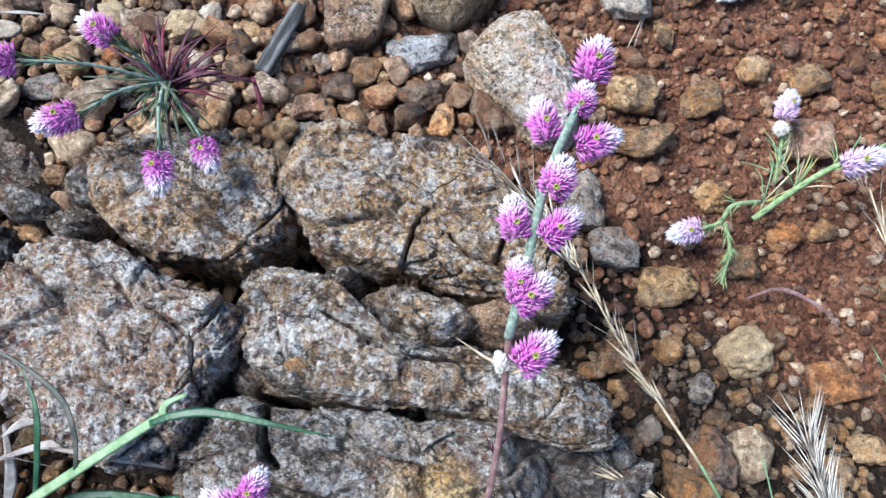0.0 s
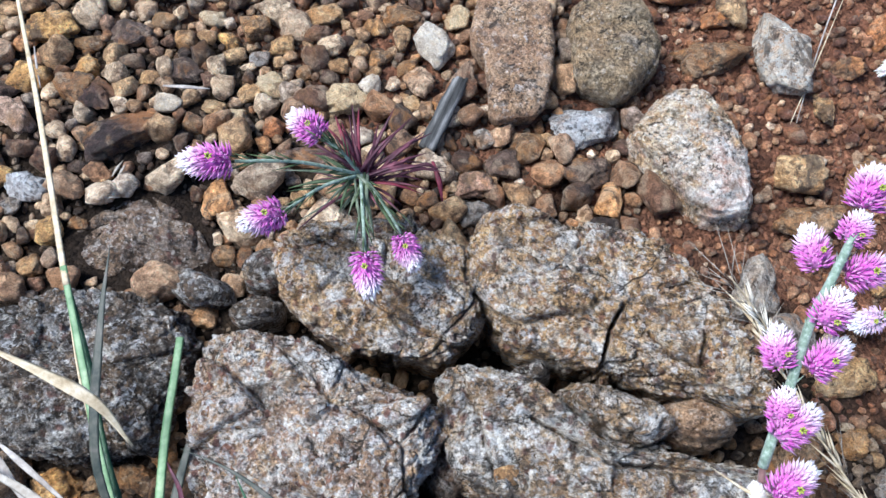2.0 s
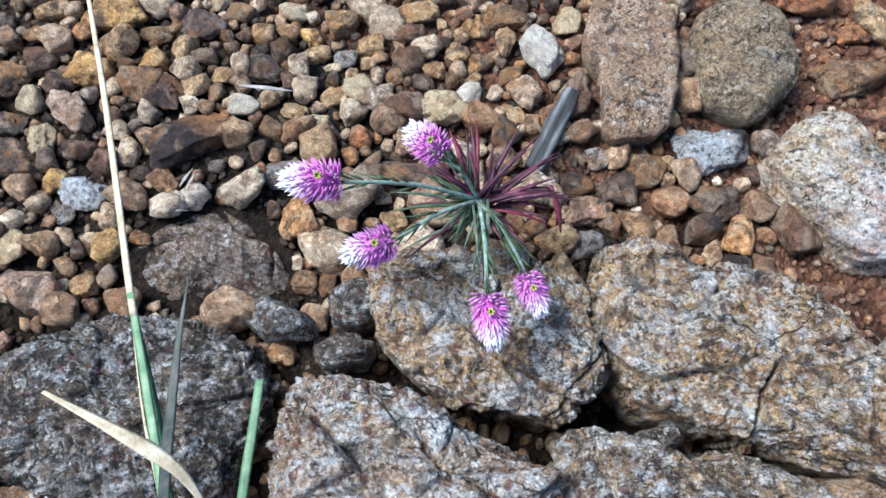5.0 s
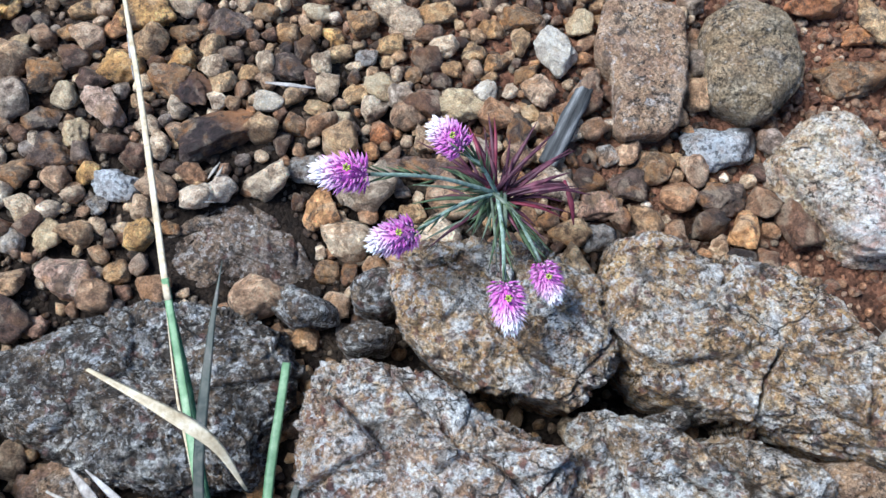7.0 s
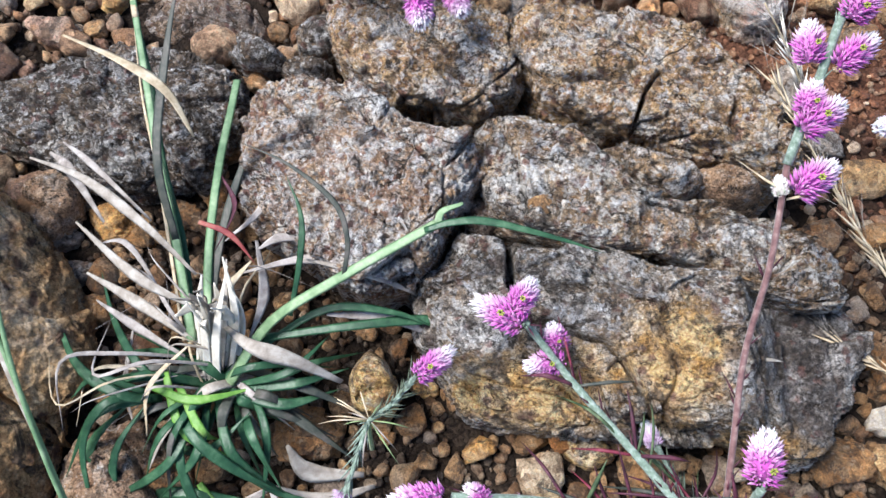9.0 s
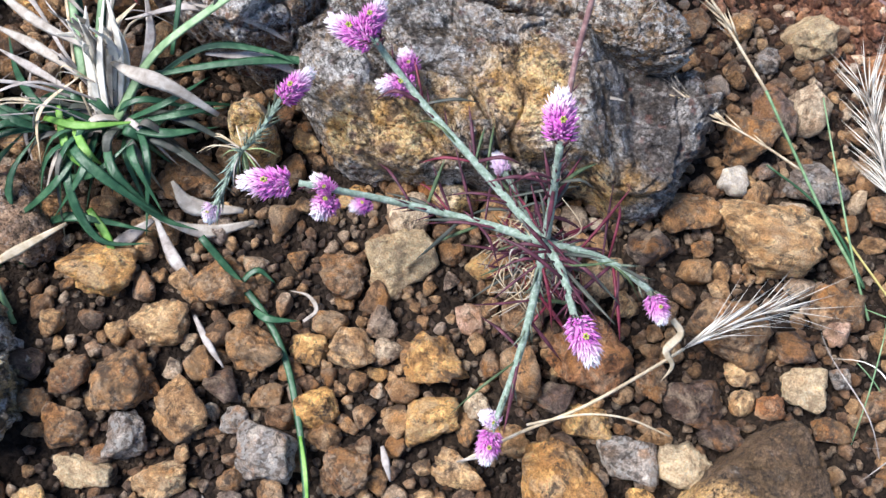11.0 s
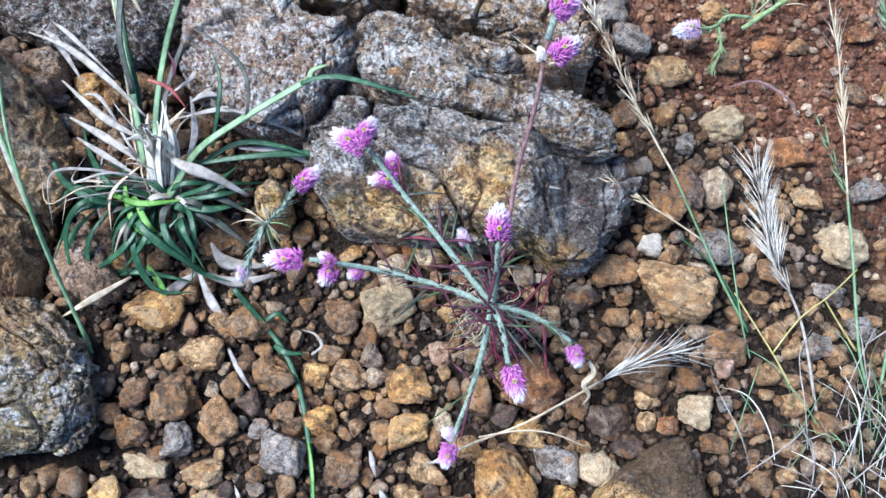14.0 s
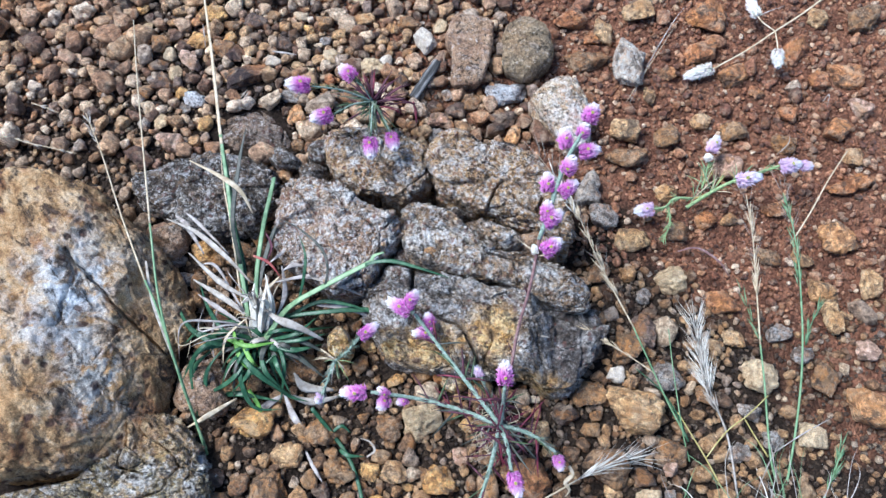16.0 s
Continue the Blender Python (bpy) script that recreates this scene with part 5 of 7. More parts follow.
leaflets(plant, [(-0.150, 0.231, 0.088), (-0.147, 0.208, 0.097), (-0.145, 0.186, 0.094)], 0.34, 0.017, 0.0011, leaf_green, 18, 10)
stem(plant, [(-0.150, 0.231, 0.088), (-0.139, 0.216, 0.091), (-0.128, 0.200, 0.082)], 0.0010, 0.0009, stem_silver, "woolly silver-green stem")
leaflets(plant, [(-0.150, 0.231, 0.088), (-0.139, 0.216, 0.091), (-0.128, 0.200, 0.082)], 0.34, 0.017, 0.0011, leaf_green, 18, 12)
flower(plant, (-0.205, 0.218, 0.128), (-0.230, 0.213, 0.138), 0.0165)
flower(plant, (-0.166, 0.237, 0.116), (-0.183, 0.247, 0.126), 0.0155)
flower(plant, (-0.185, 0.205, 0.100), (-0.207, 0.193, 0.107), 0.0165)
flower(plant, (-0.145, 0.186, 0.094), (-0.141, 0.159, 0.098), 0.0155)
flower(plant, (-0.128, 0.200, 0.082), (-0.120, 0.178, 0.084), 0.0145)
for k in range(74):
    rng = random.Random(700 + k)
    a = radians(rng.uniform(0, 360))
    warm = 0.6 * math.cos(a) + 0.8 * math.sin(a) > 0.1
    rise = rng.uniform(0.0, 0.55) if warm else rng.uniform(-0.1, 0.4)
    look_key = rng.choice((leaf_maroon, leaf_maroon, leaf_maroon, leaf_red)) if warm else rng.choice((leaf_green, leaf_green, leaf_grey, leaf_maroon, leaf_maroon))
    needle(plant, (-0.150 + rng.uniform(-0.004, 0.004), 0.231 + rng.uniform(-0.004, 0.004), 0.072 + rng.uniform(0, 0.018)), (math.cos(a), math.sin(a), rise), rng.uniform(0.018, 0.05) * (1.0 if warm else 0.85), rng.uniform(0.0015, 0.0026), look_key, rng.uniform(-0.1, 0.35))

# ---- large branching plant at the foot of the slabs ----
plant = plant_thing("flowering_plant", "branching herb with silvery stems and many pink flower heads", "plant", "pink-flowered herbs")
branches = []
stem(plant, [(0.010, -0.074, -0.006), (0.009, -0.078, 0.03), (0.009, -0.081, 0.070)], 0.0024, 0.0018, stem_purple)
stalk = [(0.009, -0.081, 0.070), (0.014, -0.035, 0.080), (0.017, 0.003, 0.092), (0.024, 0.040, 0.110), (0.028, 0.081, 0.126), (0.035, 0.108, 0.143), (0.041, 0.134, 0.160), (0.046, 0.147, 0.170), (0.056, 0.167, 0.178)]
stem(plant, stalk[:5], 0.0016, 0.0015, stem_purple, "purplish lower stalk")
stem(plant, stalk[4:], 0.0023, 0.0017, stem_silver, "woolly silver-green upper stalk")
leaflets(plant, stalk[4:], 0.5, 0.008, 0.0012, stem_silver, 26, 3)
leaflets(plant, stalk[:4], 0.6, 0.014, 0.0010, leaf_maroon, 14, 8)
flower(plant, (0.059, 0.174, 0.178), (0.065, 0.192, 0.187), 0.0156)
flower(plant, (0.054, 0.163, 0.172), (0.059, 0.173, 0.183), 0.0127)
flower(plant, (0.044, 0.153, 0.166), (0.038, 0.171, 0.175), 0.0139)
flower(plant, (0.053, 0.151, 0.166), (0.074, 0.154, 0.173), 0.0144)
flower(plant, (0.044, 0.132, 0.160), (0.050, 0.143, 0.176), 0.0149)
flower(plant, (0.031, 0.117, 0.148), (0.028, 0.134, 0.159), 0.0139)
flower(plant, (0.041, 0.115, 0.150), (0.057, 0.128, 0.159), 0.0139)
flower(plant, (0.031, 0.097, 0.140), (0.033, 0.110, 0.151), 0.0127)
flower(plant, (0.029, 0.090, 0.138), (0.046, 0.103, 0.147), 0.0156)
flower(plant, (0.031, 0.068, 0.122), (0.049, 0.082, 0.131), 0.0156)
blade(plant, [(0.028, 0.071, 0.124), (0.021, 0.071, 0.126), (0.005, 0.081, 0.128)], 0.0016, straw, "dry pale bract leaf", name="dry_leaf")
blade(plant, [(0.029, 0.067, 0.120), (0.040, 0.069, 0.124), (0.048, 0.072, 0.126)], 0.0016, straw, "dry pale bract leaf", name="dry_leaf")
flower(plant, (0.026, 0.067, 0.122), (0.023, 0.075, 0.128), 0.007, "white", False)
branch = [(0.009, -0.081, 0.070), (-0.010, -0.061, 0.072), (-0.031, -0.039, 0.074), (-0.058, -0.011, 0.076), (-0.078, 0.009, 0.086), (-0.081, 0.009, 0.094)]
stem(plant, branch, 0.0023, 0.0016, stem_silver, "woolly silver-green branch")
leaflets(plant, branch, 0.55, 0.013, 0.0011, leaf_maroon, 30, 21)
branches.append(branch)
leaflets(plant, branch, 0.3, 0.0075, 0.0013, stem_silver, 44, 121, "wool")
flower(plant, (-0.081, 0.008, 0.092), (-0.107, 0.019, 0.098), 0.014)
flower(plant, (-0.088, 0.013, 0.092), (-0.078, 0.030, 0.100), 0.0135)
flower(plant, (-0.063, 0.004, 0.074), (-0.069, 0.014, 0.083), 0.011)
flower(plant, (-0.060, -0.002, 0.072), (-0.081, -0.007, 0.080), 0.012)
branch = [(0.009, -0.081, 0.070), (-0.014, -0.074, 0.068), (-0.040, -0.068, 0.066), (-0.073, -0.065, 0.072), (-0.109, -0.067, 0.088)]
stem(plant, branch, 0.0023, 0.0016, stem_silver, "woolly silver-green branch")
leaflets(plant, branch, 0.55, 0.013, 0.0011, leaf_maroon, 30, 22)
branches.append(branch)
leaflets(plant, branch, 0.3, 0.0075, 0.0013, stem_silver, 44, 122, "wool")
flower(plant, (-0.111, -0.068, 0.090), (-0.137, -0.072, 0.095), 0.0145)
flower(plant, (-0.094, -0.068, 0.080), (-0.104, -0.062, 0.088), 0.0095)
flower(plant, (-0.094, -0.067, 0.076), (-0.102, -0.081, 0.080), 0.0125)
flower(plant, (-0.076, -0.066, 0.070), (-0.087, -0.072, 0.072), 0.0095)
branch = [(0.009, -0.081, 0.070), (0.009, -0.067, 0.100), (0.008, -0.057, 0.128)]
stem(plant, branch, 0.0023, 0.0016, stem_silver, "woolly silver-green branch")
leaflets(plant, branch, 0.55, 0.013, 0.0011, leaf_maroon, 30, 23)
branches.append(branch)
leaflets(plant, branch, 0.3, 0.0075, 0.0013, stem_silver, 44, 123, "wool")
flower(plant, (0.008, -0.056, 0.126), (0.006, -0.037, 0.142), 0.0145)
branch = [(0.009, -0.081, 0.070), (0.016, -0.098, 0.082), (0.021, -0.121, 0.092)]
stem(plant, branch, 0.0023, 0.0016, stem_silver, "woolly silver-green branch")
leaflets(plant, branch, 0.55, 0.013, 0.0011, leaf_maroon, 30, 24)
branches.append(branch)
leaflets(plant, branch, 0.3, 0.0075, 0.0013, stem_silver, 44, 124, "wool")
flower(plant, (0.022, -0.121, 0.092), (0.030, -0.145, 0.094), 0.014)
branch = [(0.009, -0.081, 0.070), (0.006, -0.107, 0.055), (-0.000, -0.137, 0.045), (-0.009, -0.167, 0.038)]
stem(plant, branch, 0.0023, 0.0016, stem_silver, "woolly silver-green branch")
leaflets(plant, branch, 0.55, 0.013, 0.0011, leaf_grey, 30, 25)
branches.append(branch)
leaflets(plant, branch, 0.3, 0.0075, 0.0013, stem_silver, 44, 125, "wool")
flower(plant, (-0.009, -0.167, 0.038), (-0.012, -0.185, 0.037), 0.0125)
flower(plant, (-0.006, -0.164, 0.036), (-0.016, -0.160, 0.042), 0.009, "pale")
branch = [(0.009, -0.081, 0.070), (0.030, -0.083, 0.066), (0.047, -0.089, 0.064), (0.062, -0.098, 0.060)]
stem(plant, branch, 0.0023, 0.0016, stem_silver, "woolly silver-green branch")
leaflets(plant, branch, 0.55, 0.013, 0.0011, leaf_grey, 30, 26)
branches.append(branch)
leaflets(plant, branch, 0.3, 0.0075, 0.0013, stem_silver, 44, 126, "wool")
flower(plant, (0.063, -0.099, 0.060), (0.068, -0.115, 0.060), 0.0115)
branch = [(0.009, -0.081, 0.070), (-0.001, -0.055, 0.050), (-0.011, -0.035, 0.045)]
stem(plant, branch, 0.0014, 0.001, stem_silver, "woolly silver-green branch")
leaflets(plant, branch, 0.55, 0.013, 0.0011, leaf_grey, 30, 27)
branches.append(branch)
leaflets(plant, branch, 0.3, 0.0075, 0.0013, stem_silver, 44, 127, "wool")
flower(plant, (-0.011, -0.035, 0.044), (-0.018, -0.022, 0.046), 0.0095, "pale", eye=False)
for k in range(120):
    rng = random.Random(1200 + k)
    a = radians(rng.uniform(0, 360))
    if k % 4 == 0:
        foot = Vector((0.009 + rng.uniform(-0.004, 0.004), -0.08 + rng.uniform(-0.004, 0.004), rng.uniform(0.02, 0.06)))
        way = Vector((math.cos(a), math.sin(a), rng.uniform(-0.2, 0.5)))
    else:
        line = curve_through(branches[k % len(branches)], 20)
        at = rng.randrange(1, 13)
        foot = line[at]
        way = (line[at + 1] - line[at]).normalized() * rng.uniform(0.1, 1.0) + Vector((math.cos(a), math.sin(a), rng.uniform(-0.3, 0.5))) * 0.8
    needle(plant, foot, way, rng.uniform(0.018, 0.042), rng.uniform(0.0015, 0.0025), rng.choice((leaf_maroon, leaf_maroon, leaf_maroon, leaf_maroon, grass_dark, leaf_red, leaf_green)), rng.uniform(-0.35, 0.7))
for k in range(90):
    rng = random.Random(1500 + k)
    a, r = radians(rng.uniform(0, 360)), rng.uniform(0.008, 0.034)
    c = Vector((0.006 + rng.uniform(-0.008, 0.008), -0.082 + rng.uniform(-0.008, 0.008), rng.uniform(0.036, 0.064)))
    bend = rng.uniform(-1.4, 1.4)
    p = [c, c + Vector((math.cos(a) * r * 0.5, math.sin(a) * r * 0.5, rng.uniform(-0.006, 0.01))), c + Vector((math.cos(a + bend) * r, math.sin(a + bend) * r, rng.uniform(-0.028, 0.002)))]
    stem(plant, p, rng.uniform(0.0003, 0.0006), 0.0002, rng.choice((straw, straw, straw_white, straw_red)), "", "dry_rootlet")

# ---- small herb between the tuft and the large plant ----
plant = plant_thing("flowering_plant", "small whiskery herb with two pink flower heads beside the grass tuft", "plant", "pink-flowered herbs")
stem(plant, [(-0.153, -0.043, 0.000), (-0.153, -0.037, 0.025), (-0.152, -0.032, 0.045)], 0.0014, 0.0012, stem_green)
branch = [(-0.152, -0.032, 0.045), (-0.142, -0.026, 0.055), (-0.130, -0.013, 0.068)]
stem(plant, branch, 0.0014, 0.001, stem_silver, "woolly silver-green branch")
leaflets(plant, branch, 0.55, 0.013, 0.0011, leaf_grey, 30, 31)
branches.append(branch)
leaflets(plant, branch, 0.3, 0.0075, 0.0013, stem_silver, 44, 131, "wool")
flower(plant, (-0.130, -0.014, 0.068), (-0.112, -0.000, 0.080), 0.0125)
branch = [(-0.152, -0.032, 0.045), (-0.153, -0.037, 0.048), (-0.157, -0.057, 0.050), (-0.159, -0.067, 0.050)]
stem(plant, branch, 0.0013, 0.001, stem_silver, "woolly silver-green branch")
leaflets(plant, branch, 0.55, 0.013, 0.0011, stem_silver, 30, 32)
branches.append(branch)
leaflets(plant, branch, 0.3, 0.0075, 0.0013, stem_silver, 44, 132, "wool")
flower(plant, (-0.160, -0.066, 0.050), (-0.163, -0.077, 0.048), 0.0095, "pale")
for k in range(15):
    rng = random.Random(1700 + k)
    a = radians(rng.uniform(0, 360))
    needle(plant, (-0.152, -0.032, 0.045), (math.cos(a), math.sin(a), rng.uniform(-0.3, 0.5)), rng.uniform(0.012, 0.03), 0.0009, rng.choice((straw, straw_grey, stem_green)), 0.4)

# ---- pale-flowered herb on the red soil ----
plant = plant_thing("flowering_plant", "sprawling green herb with pale lilac flower heads on red soil", "plant", "pink-flowered herbs")
branch = [(0.198, 0.192, -0.012), (0.217, 0.204, 0.000), (0.237, 0.214, 0.014), (0.266, 0.223, 0.028), (0.285, 0.231, 0.032)]
stem(plant, branch, 0.0021, 0.0014, stem_green, "woolly silver-green branch")
leaflets(plant, branch, 0.55, 0.013, 0.0011, stem_green, 30, 41)
branches.append(branch)
flower(plant, (0.240, 0.212, 0.022), (0.267, 0.215, 0.036), 0.017, "pale")
flower(plant, (0.284, 0.229, 0.032), (0.308, 0.234, 0.036), 0.0175, "pale")
flower(plant, (0.306, 0.234, 0.032), (0.321, 0.232, 0.034), 0.012, "pale", eye=False)
branch = [(0.205, 0.205, -0.014), (0.184, 0.199, -0.006), (0.173, 0.186, -0.002), (0.161, 0.181, 0.000)]
stem(plant, branch, 0.0016, 0.0013, stem_green, "woolly silver-green branch")
leaflets(plant, branch, 0.55, 0.013, 0.0011, stem_green, 30, 42)
branches.append(branch)
flower(plant, (0.161, 0.181, 0.000), (0.137, 0.175, 0.002), 0.0155, "pale")
branch = [(0.176, 0.186, -0.003), (0.179, 0.170, -0.008), (0.173, 0.149, -0.014)]
stem(plant, branch, 0.0014, 0.0008, stem_green, "woolly silver-green branch")
leaflets(plant, branch, 0.55, 0.013, 0.0011, stem_green, 30, 43)
branches.append(branch)
branch = [(0.215, 0.217, -0.012), (0.220, 0.239, -0.006), (0.221, 0.250, 0.000)]
stem(plant, branch, 0.0014, 0.001, stem_green, "woolly silver-green branch")
leaflets(plant, branch, 0.55, 0.013, 0.0011, stem_green, 30, 44)
branches.append(branch)
flower(plant, (0.221, 0.247, 0.000), (0.215, 0.252, 0.006), 0.01, "white", eye=False)
flower(plant, (0.222, 0.256, 0.000), (0.228, 0.277, 0.006), 0.0155, "pale")

for k in range(26):
    rng = random.Random(4100 + k)
    c = Vector(rng.choice(((0.205, 0.203, -0.010), (0.222, 0.208, 0.0), (0.218, 0.222, -0.010), (0.245, 0.216, 0.012))))
    a = radians(rng.gauss(75, 45))
    needle(plant, c, (math.cos(a), math.sin(a), rng.uniform(0.0, 0.7)), rng.uniform(0.018, 0.045), rng.uniform(0.0008, 0.0014), rng.choice((straw, straw_yellow, stem_green, grass_light)), rng.uniform(-0.1, 0.4))

# ---- dried flower stalk lying on the red soil ----
plant = plant_thing("dry_flower_stalk", "bleached dry flower stalk with three white heads on red soil", "dry plant")
stem(plant, [(0.228, 0.374, -0.008), (0.265, 0.399, -0.002), (0.298, 0.426, 0.004), (0.329, 0.451, 0.008), (0.371, 0.491, 0.010)], 0.0010, 0.0012, straw, "bleached straw stalk")
stem(plant, [(0.298, 0.426, 0.004), (0.284, 0.437, 0.004), (0.276, 0.449, 0.004)], 0.0009, 0.0008, straw)
stem(plant, [(0.298, 0.426, 0.004), (0.300, 0.411, 0.003), (0.301, 0.400, 0.002)], 0.0009, 0.0008, straw)
flower(plant, (0.230, 0.376, -0.008), (0.192, 0.358, -0.008), 0.0155, "white", eye=False)
flower(plant, (0.279, 0.443, 0.004), (0.266, 0.473, 0.004), 0.014, "white", eye=False)
flower(plant, (0.301, 0.403, 0.002), (0.301, 0.376, 0.000), 0.0155, "white", eye=False)

# ---- grass tuft between the boulder and the rocks ----
tuft = plant_thing("grass_tuft", "grass tuft with green arching blades and bleached dry leaves", "grass")
for k in range(18):
    rng = random.Random(2900 + k)
    side = rng.gauss(0, 1)
    p = [Vector((-0.238, -0.020, 0.030)) + Vector((side * 0.004, rng.gauss(0, 0.002), 0)), Vector((-0.234, 0.009, 0.066)) + Vector((side * 0.006, rng.gauss(0, 0.004), rng.gauss(0, 0.004))), Vector((-0.233, 0.026, 0.085)) + Vector((side * 0.006 + rng.gauss(0, 0.004), rng.gauss(-0.012, 0.014), rng.gauss(0, 0.008)))]
    blade(tuft, p, rng.uniform(0.004, 0.0085), rng.choice((straw_bright, straw_bright, straw_bright, straw_white)), "", spin=rng.uniform(-0.9, 0.9), taper=(0.7, 1.0, 0.15), name="sheath")

blade(tuft, [(-0.243, -0.001, 0.055), (-0.259, 0.049, 0.060), (-0.273, 0.087, 0.066), (-0.286, 0.128, 0.070), (-0.303, 0.182, 0.077)], 0.0052, grass_light, "pale green flowering culm", name="culm", taper=(1.0, 0.9, 0.7), fold=0.0)
blade(tuft, [(-0.300, 0.172, 0.076), (-0.307, 0.195, 0.078), (-0.329, 0.270, 0.084), (-0.349, 0.335, 0.092), (-0.362, 0.377, 0.095)], 0.0036, straw, "bleached upper culm", name="culm", taper=(1.0, 0.9, 0.3), fold=0.0)
blade(tuft, [(-0.244, 0.001, 0.050), (-0.257, 0.050, 0.056), (-0.274, 0.090, 0.060), (-0.287, 0.136, 0.066), (-0.306, 0.190, 0.077)], 0.005, grass_green)
blade(tuft, [(-0.249, -0.000, 0.050), (-0.266, 0.055, 0.056), (-0.279, 0.095, 0.060), (-0.292, 0.130, 0.064), (-0.305, 0.178, 0.070)], 0.0022, straw, "dry split leaf")
blade(tuft, [(-0.259, 0.049, 0.060), (-0.270, 0.088, 0.080), (-0.272, 0.147, 0.092), (-0.271, 0.186, 0.098)], 0.0052, grass_dark, "purplish dark blade")
blade(tuft, [(-0.236, -0.004, 0.050), (-0.243, 0.046, 0.055), (-0.246, 0.095, 0.055), (-0.246, 0.130, 0.053), (-0.246, 0.151, 0.052)], 0.0048, grass_light, "cut pale green culm", name="culm", taper=(1.0, 1.0, 0.9), fold=0.0)
blade(tuft, [(-0.237, 0.001, 0.050), (-0.238, 0.053, 0.055), (-0.232, 0.094, 0.060), (-0.221, 0.140, 0.065)], 0.005, grass_dark)
blade(tuft, [(-0.224, -0.019, 0.045), (-0.203, 0.009, 0.065), (-0.167, 0.029, 0.085), (-0.122, 0.053, 0.103)], 0.006, grass_pale, "pale green flowering culm", name="culm", taper=(1.0, 0.9, 0.8), fold=0.0)
blade(tuft, [(-0.124, 0.051, 0.104), (-0.122, 0.056, 0.107), (-0.113, 0.060, 0.108)], 0.004, grass_pale, "pale papery tip of the culm", taper=(1.0, 0.8, 0.4))
blade(tuft, [(-0.130, 0.048, 0.102), (-0.118, 0.051, 0.106), (-0.101, 0.052, 0.108), (-0.069, 0.046, 0.108), (-0.048, 0.042, 0.104)], 0.0042, grass_green)
blade(tuft, [(-0.209, 0.003, 0.055), (-0.165, 0.011, 0.060), (-0.133, 0.017, 0.058), (-0.106, 0.019, 0.055), (-0.084, 0.019, 0.055)], 0.0055, grass_green)
blade(tuft, [(-0.212, -0.002, 0.050), (-0.177, 0.018, 0.063), (-0.144, 0.019, 0.062), (-0.122, 0.014, 0.056)], 0.0045, grass_green)
blade(tuft, [(-0.195, 0.014, 0.060), (-0.191, 0.039, 0.075), (-0.192, 0.059, 0.082), (-0.201, 0.078, 0.085)], 0.0035, grass_green)
blade(tuft, [(-0.167, 0.029, 0.085), (-0.166, 0.044, 0.094), (-0.174, 0.061, 0.098), (-0.198, 0.078, 0.100), (-0.223, 0.088, 0.100)], 0.003, grass_dark)
blade(tuft, [(-0.261, -0.030, 0.045), (-0.277, -0.035, 0.060), (-0.290, -0.057, 0.045), (-0.280, -0.101, 0.020)], 0.0052, grass_green)
blade(tuft, [(-0.256, -0.029, 0.045), (-0.273, -0.030, 0.058), (-0.302, -0.014, 0.050), (-0.331, 0.023, 0.032)], 0.006, grass_green)
blade(tuft, [(-0.251, -0.025, 0.045), (-0.267, -0.015, 0.055), (-0.290, 0.010, 0.042), (-0.308, 0.039, 0.030)], 0.0046, grass_green)
blade(tuft, [(-0.233, -0.028, 0.045), (-0.232, -0.055, 0.052), (-0.253, -0.075, 0.030)], 0.0052, grass_green)
blade(tuft, [(-0.250, -0.027, 0.045), (-0.233, -0.048, 0.056), (-0.210, -0.062, 0.046), (-0.193, -0.068, 0.030)], 0.006, grass_green)
blade(tuft, [(-0.213, -0.020, 0.045), (-0.200, -0.045, 0.050), (-0.203, -0.078, 0.024)], 0.0046, grass_green)
blade(tuft, [(-0.255, -0.050, 0.030), (-0.229, -0.052, 0.045), (-0.210, -0.033, 0.050)], 0.0052, grass_green)
blade(tuft, [(-0.264, -0.074, 0.020), (-0.240, -0.072, 0.030), (-0.202, -0.074, 0.020)], 0.006, grass_green)
blade(tuft, [(-0.218, -0.019, 0.045), (-0.192, -0.013, 0.058), (-0.176, 0.008, 0.050)], 0.0046, grass_green)
blade(tuft, [(-0.219, -0.022, 0.045), (-0.189, -0.018, 0.053), (-0.165, -0.007, 0.045)], 0.0052, grass_green)
blade(tuft, [(-0.286, -0.084, 0.015), (-0.291, -0.055, 0.035), (-0.269, -0.032, 0.050)], 0.006, grass_green)
blade(tuft, [(-0.271, -0.099, 0.015), (-0.276, -0.060, 0.040), (-0.261, -0.031, 0.050)], 0.0046, grass_green)
blade(tuft, [(-0.239, -0.026, 0.045), (-0.243, -0.056, 0.050), (-0.266, -0.072, 0.035), (-0.292, -0.077, 0.020)], 0.0052, grass_green)
blade(tuft, [(-0.229, -0.025, 0.045), (-0.216, -0.053, 0.050), (-0.196, -0.068, 0.030), (-0.177, -0.071, 0.020)], 0.006, grass_green)
blade(tuft, [(-0.260, -0.030, 0.050), (-0.285, -0.041, 0.052), (-0.302, -0.069, 0.030)], 0.0046, grass_green)
blade(tuft, [(-0.244, -0.030, 0.045), (-0.240, -0.060, 0.048), (-0.227, -0.083, 0.028), (-0.201, -0.081, 0.020)], 0.0052, grass_green)
blade(tuft, [(-0.223, -0.023, 0.045), (-0.194, -0.028, 0.050), (-0.169, -0.017, 0.040)], 0.006, grass_green)
blade(tuft, [(-0.263, -0.027, 0.050), (-0.287, -0.023, 0.056), (-0.304, -0.032, 0.040)], 0.0046, grass_green)
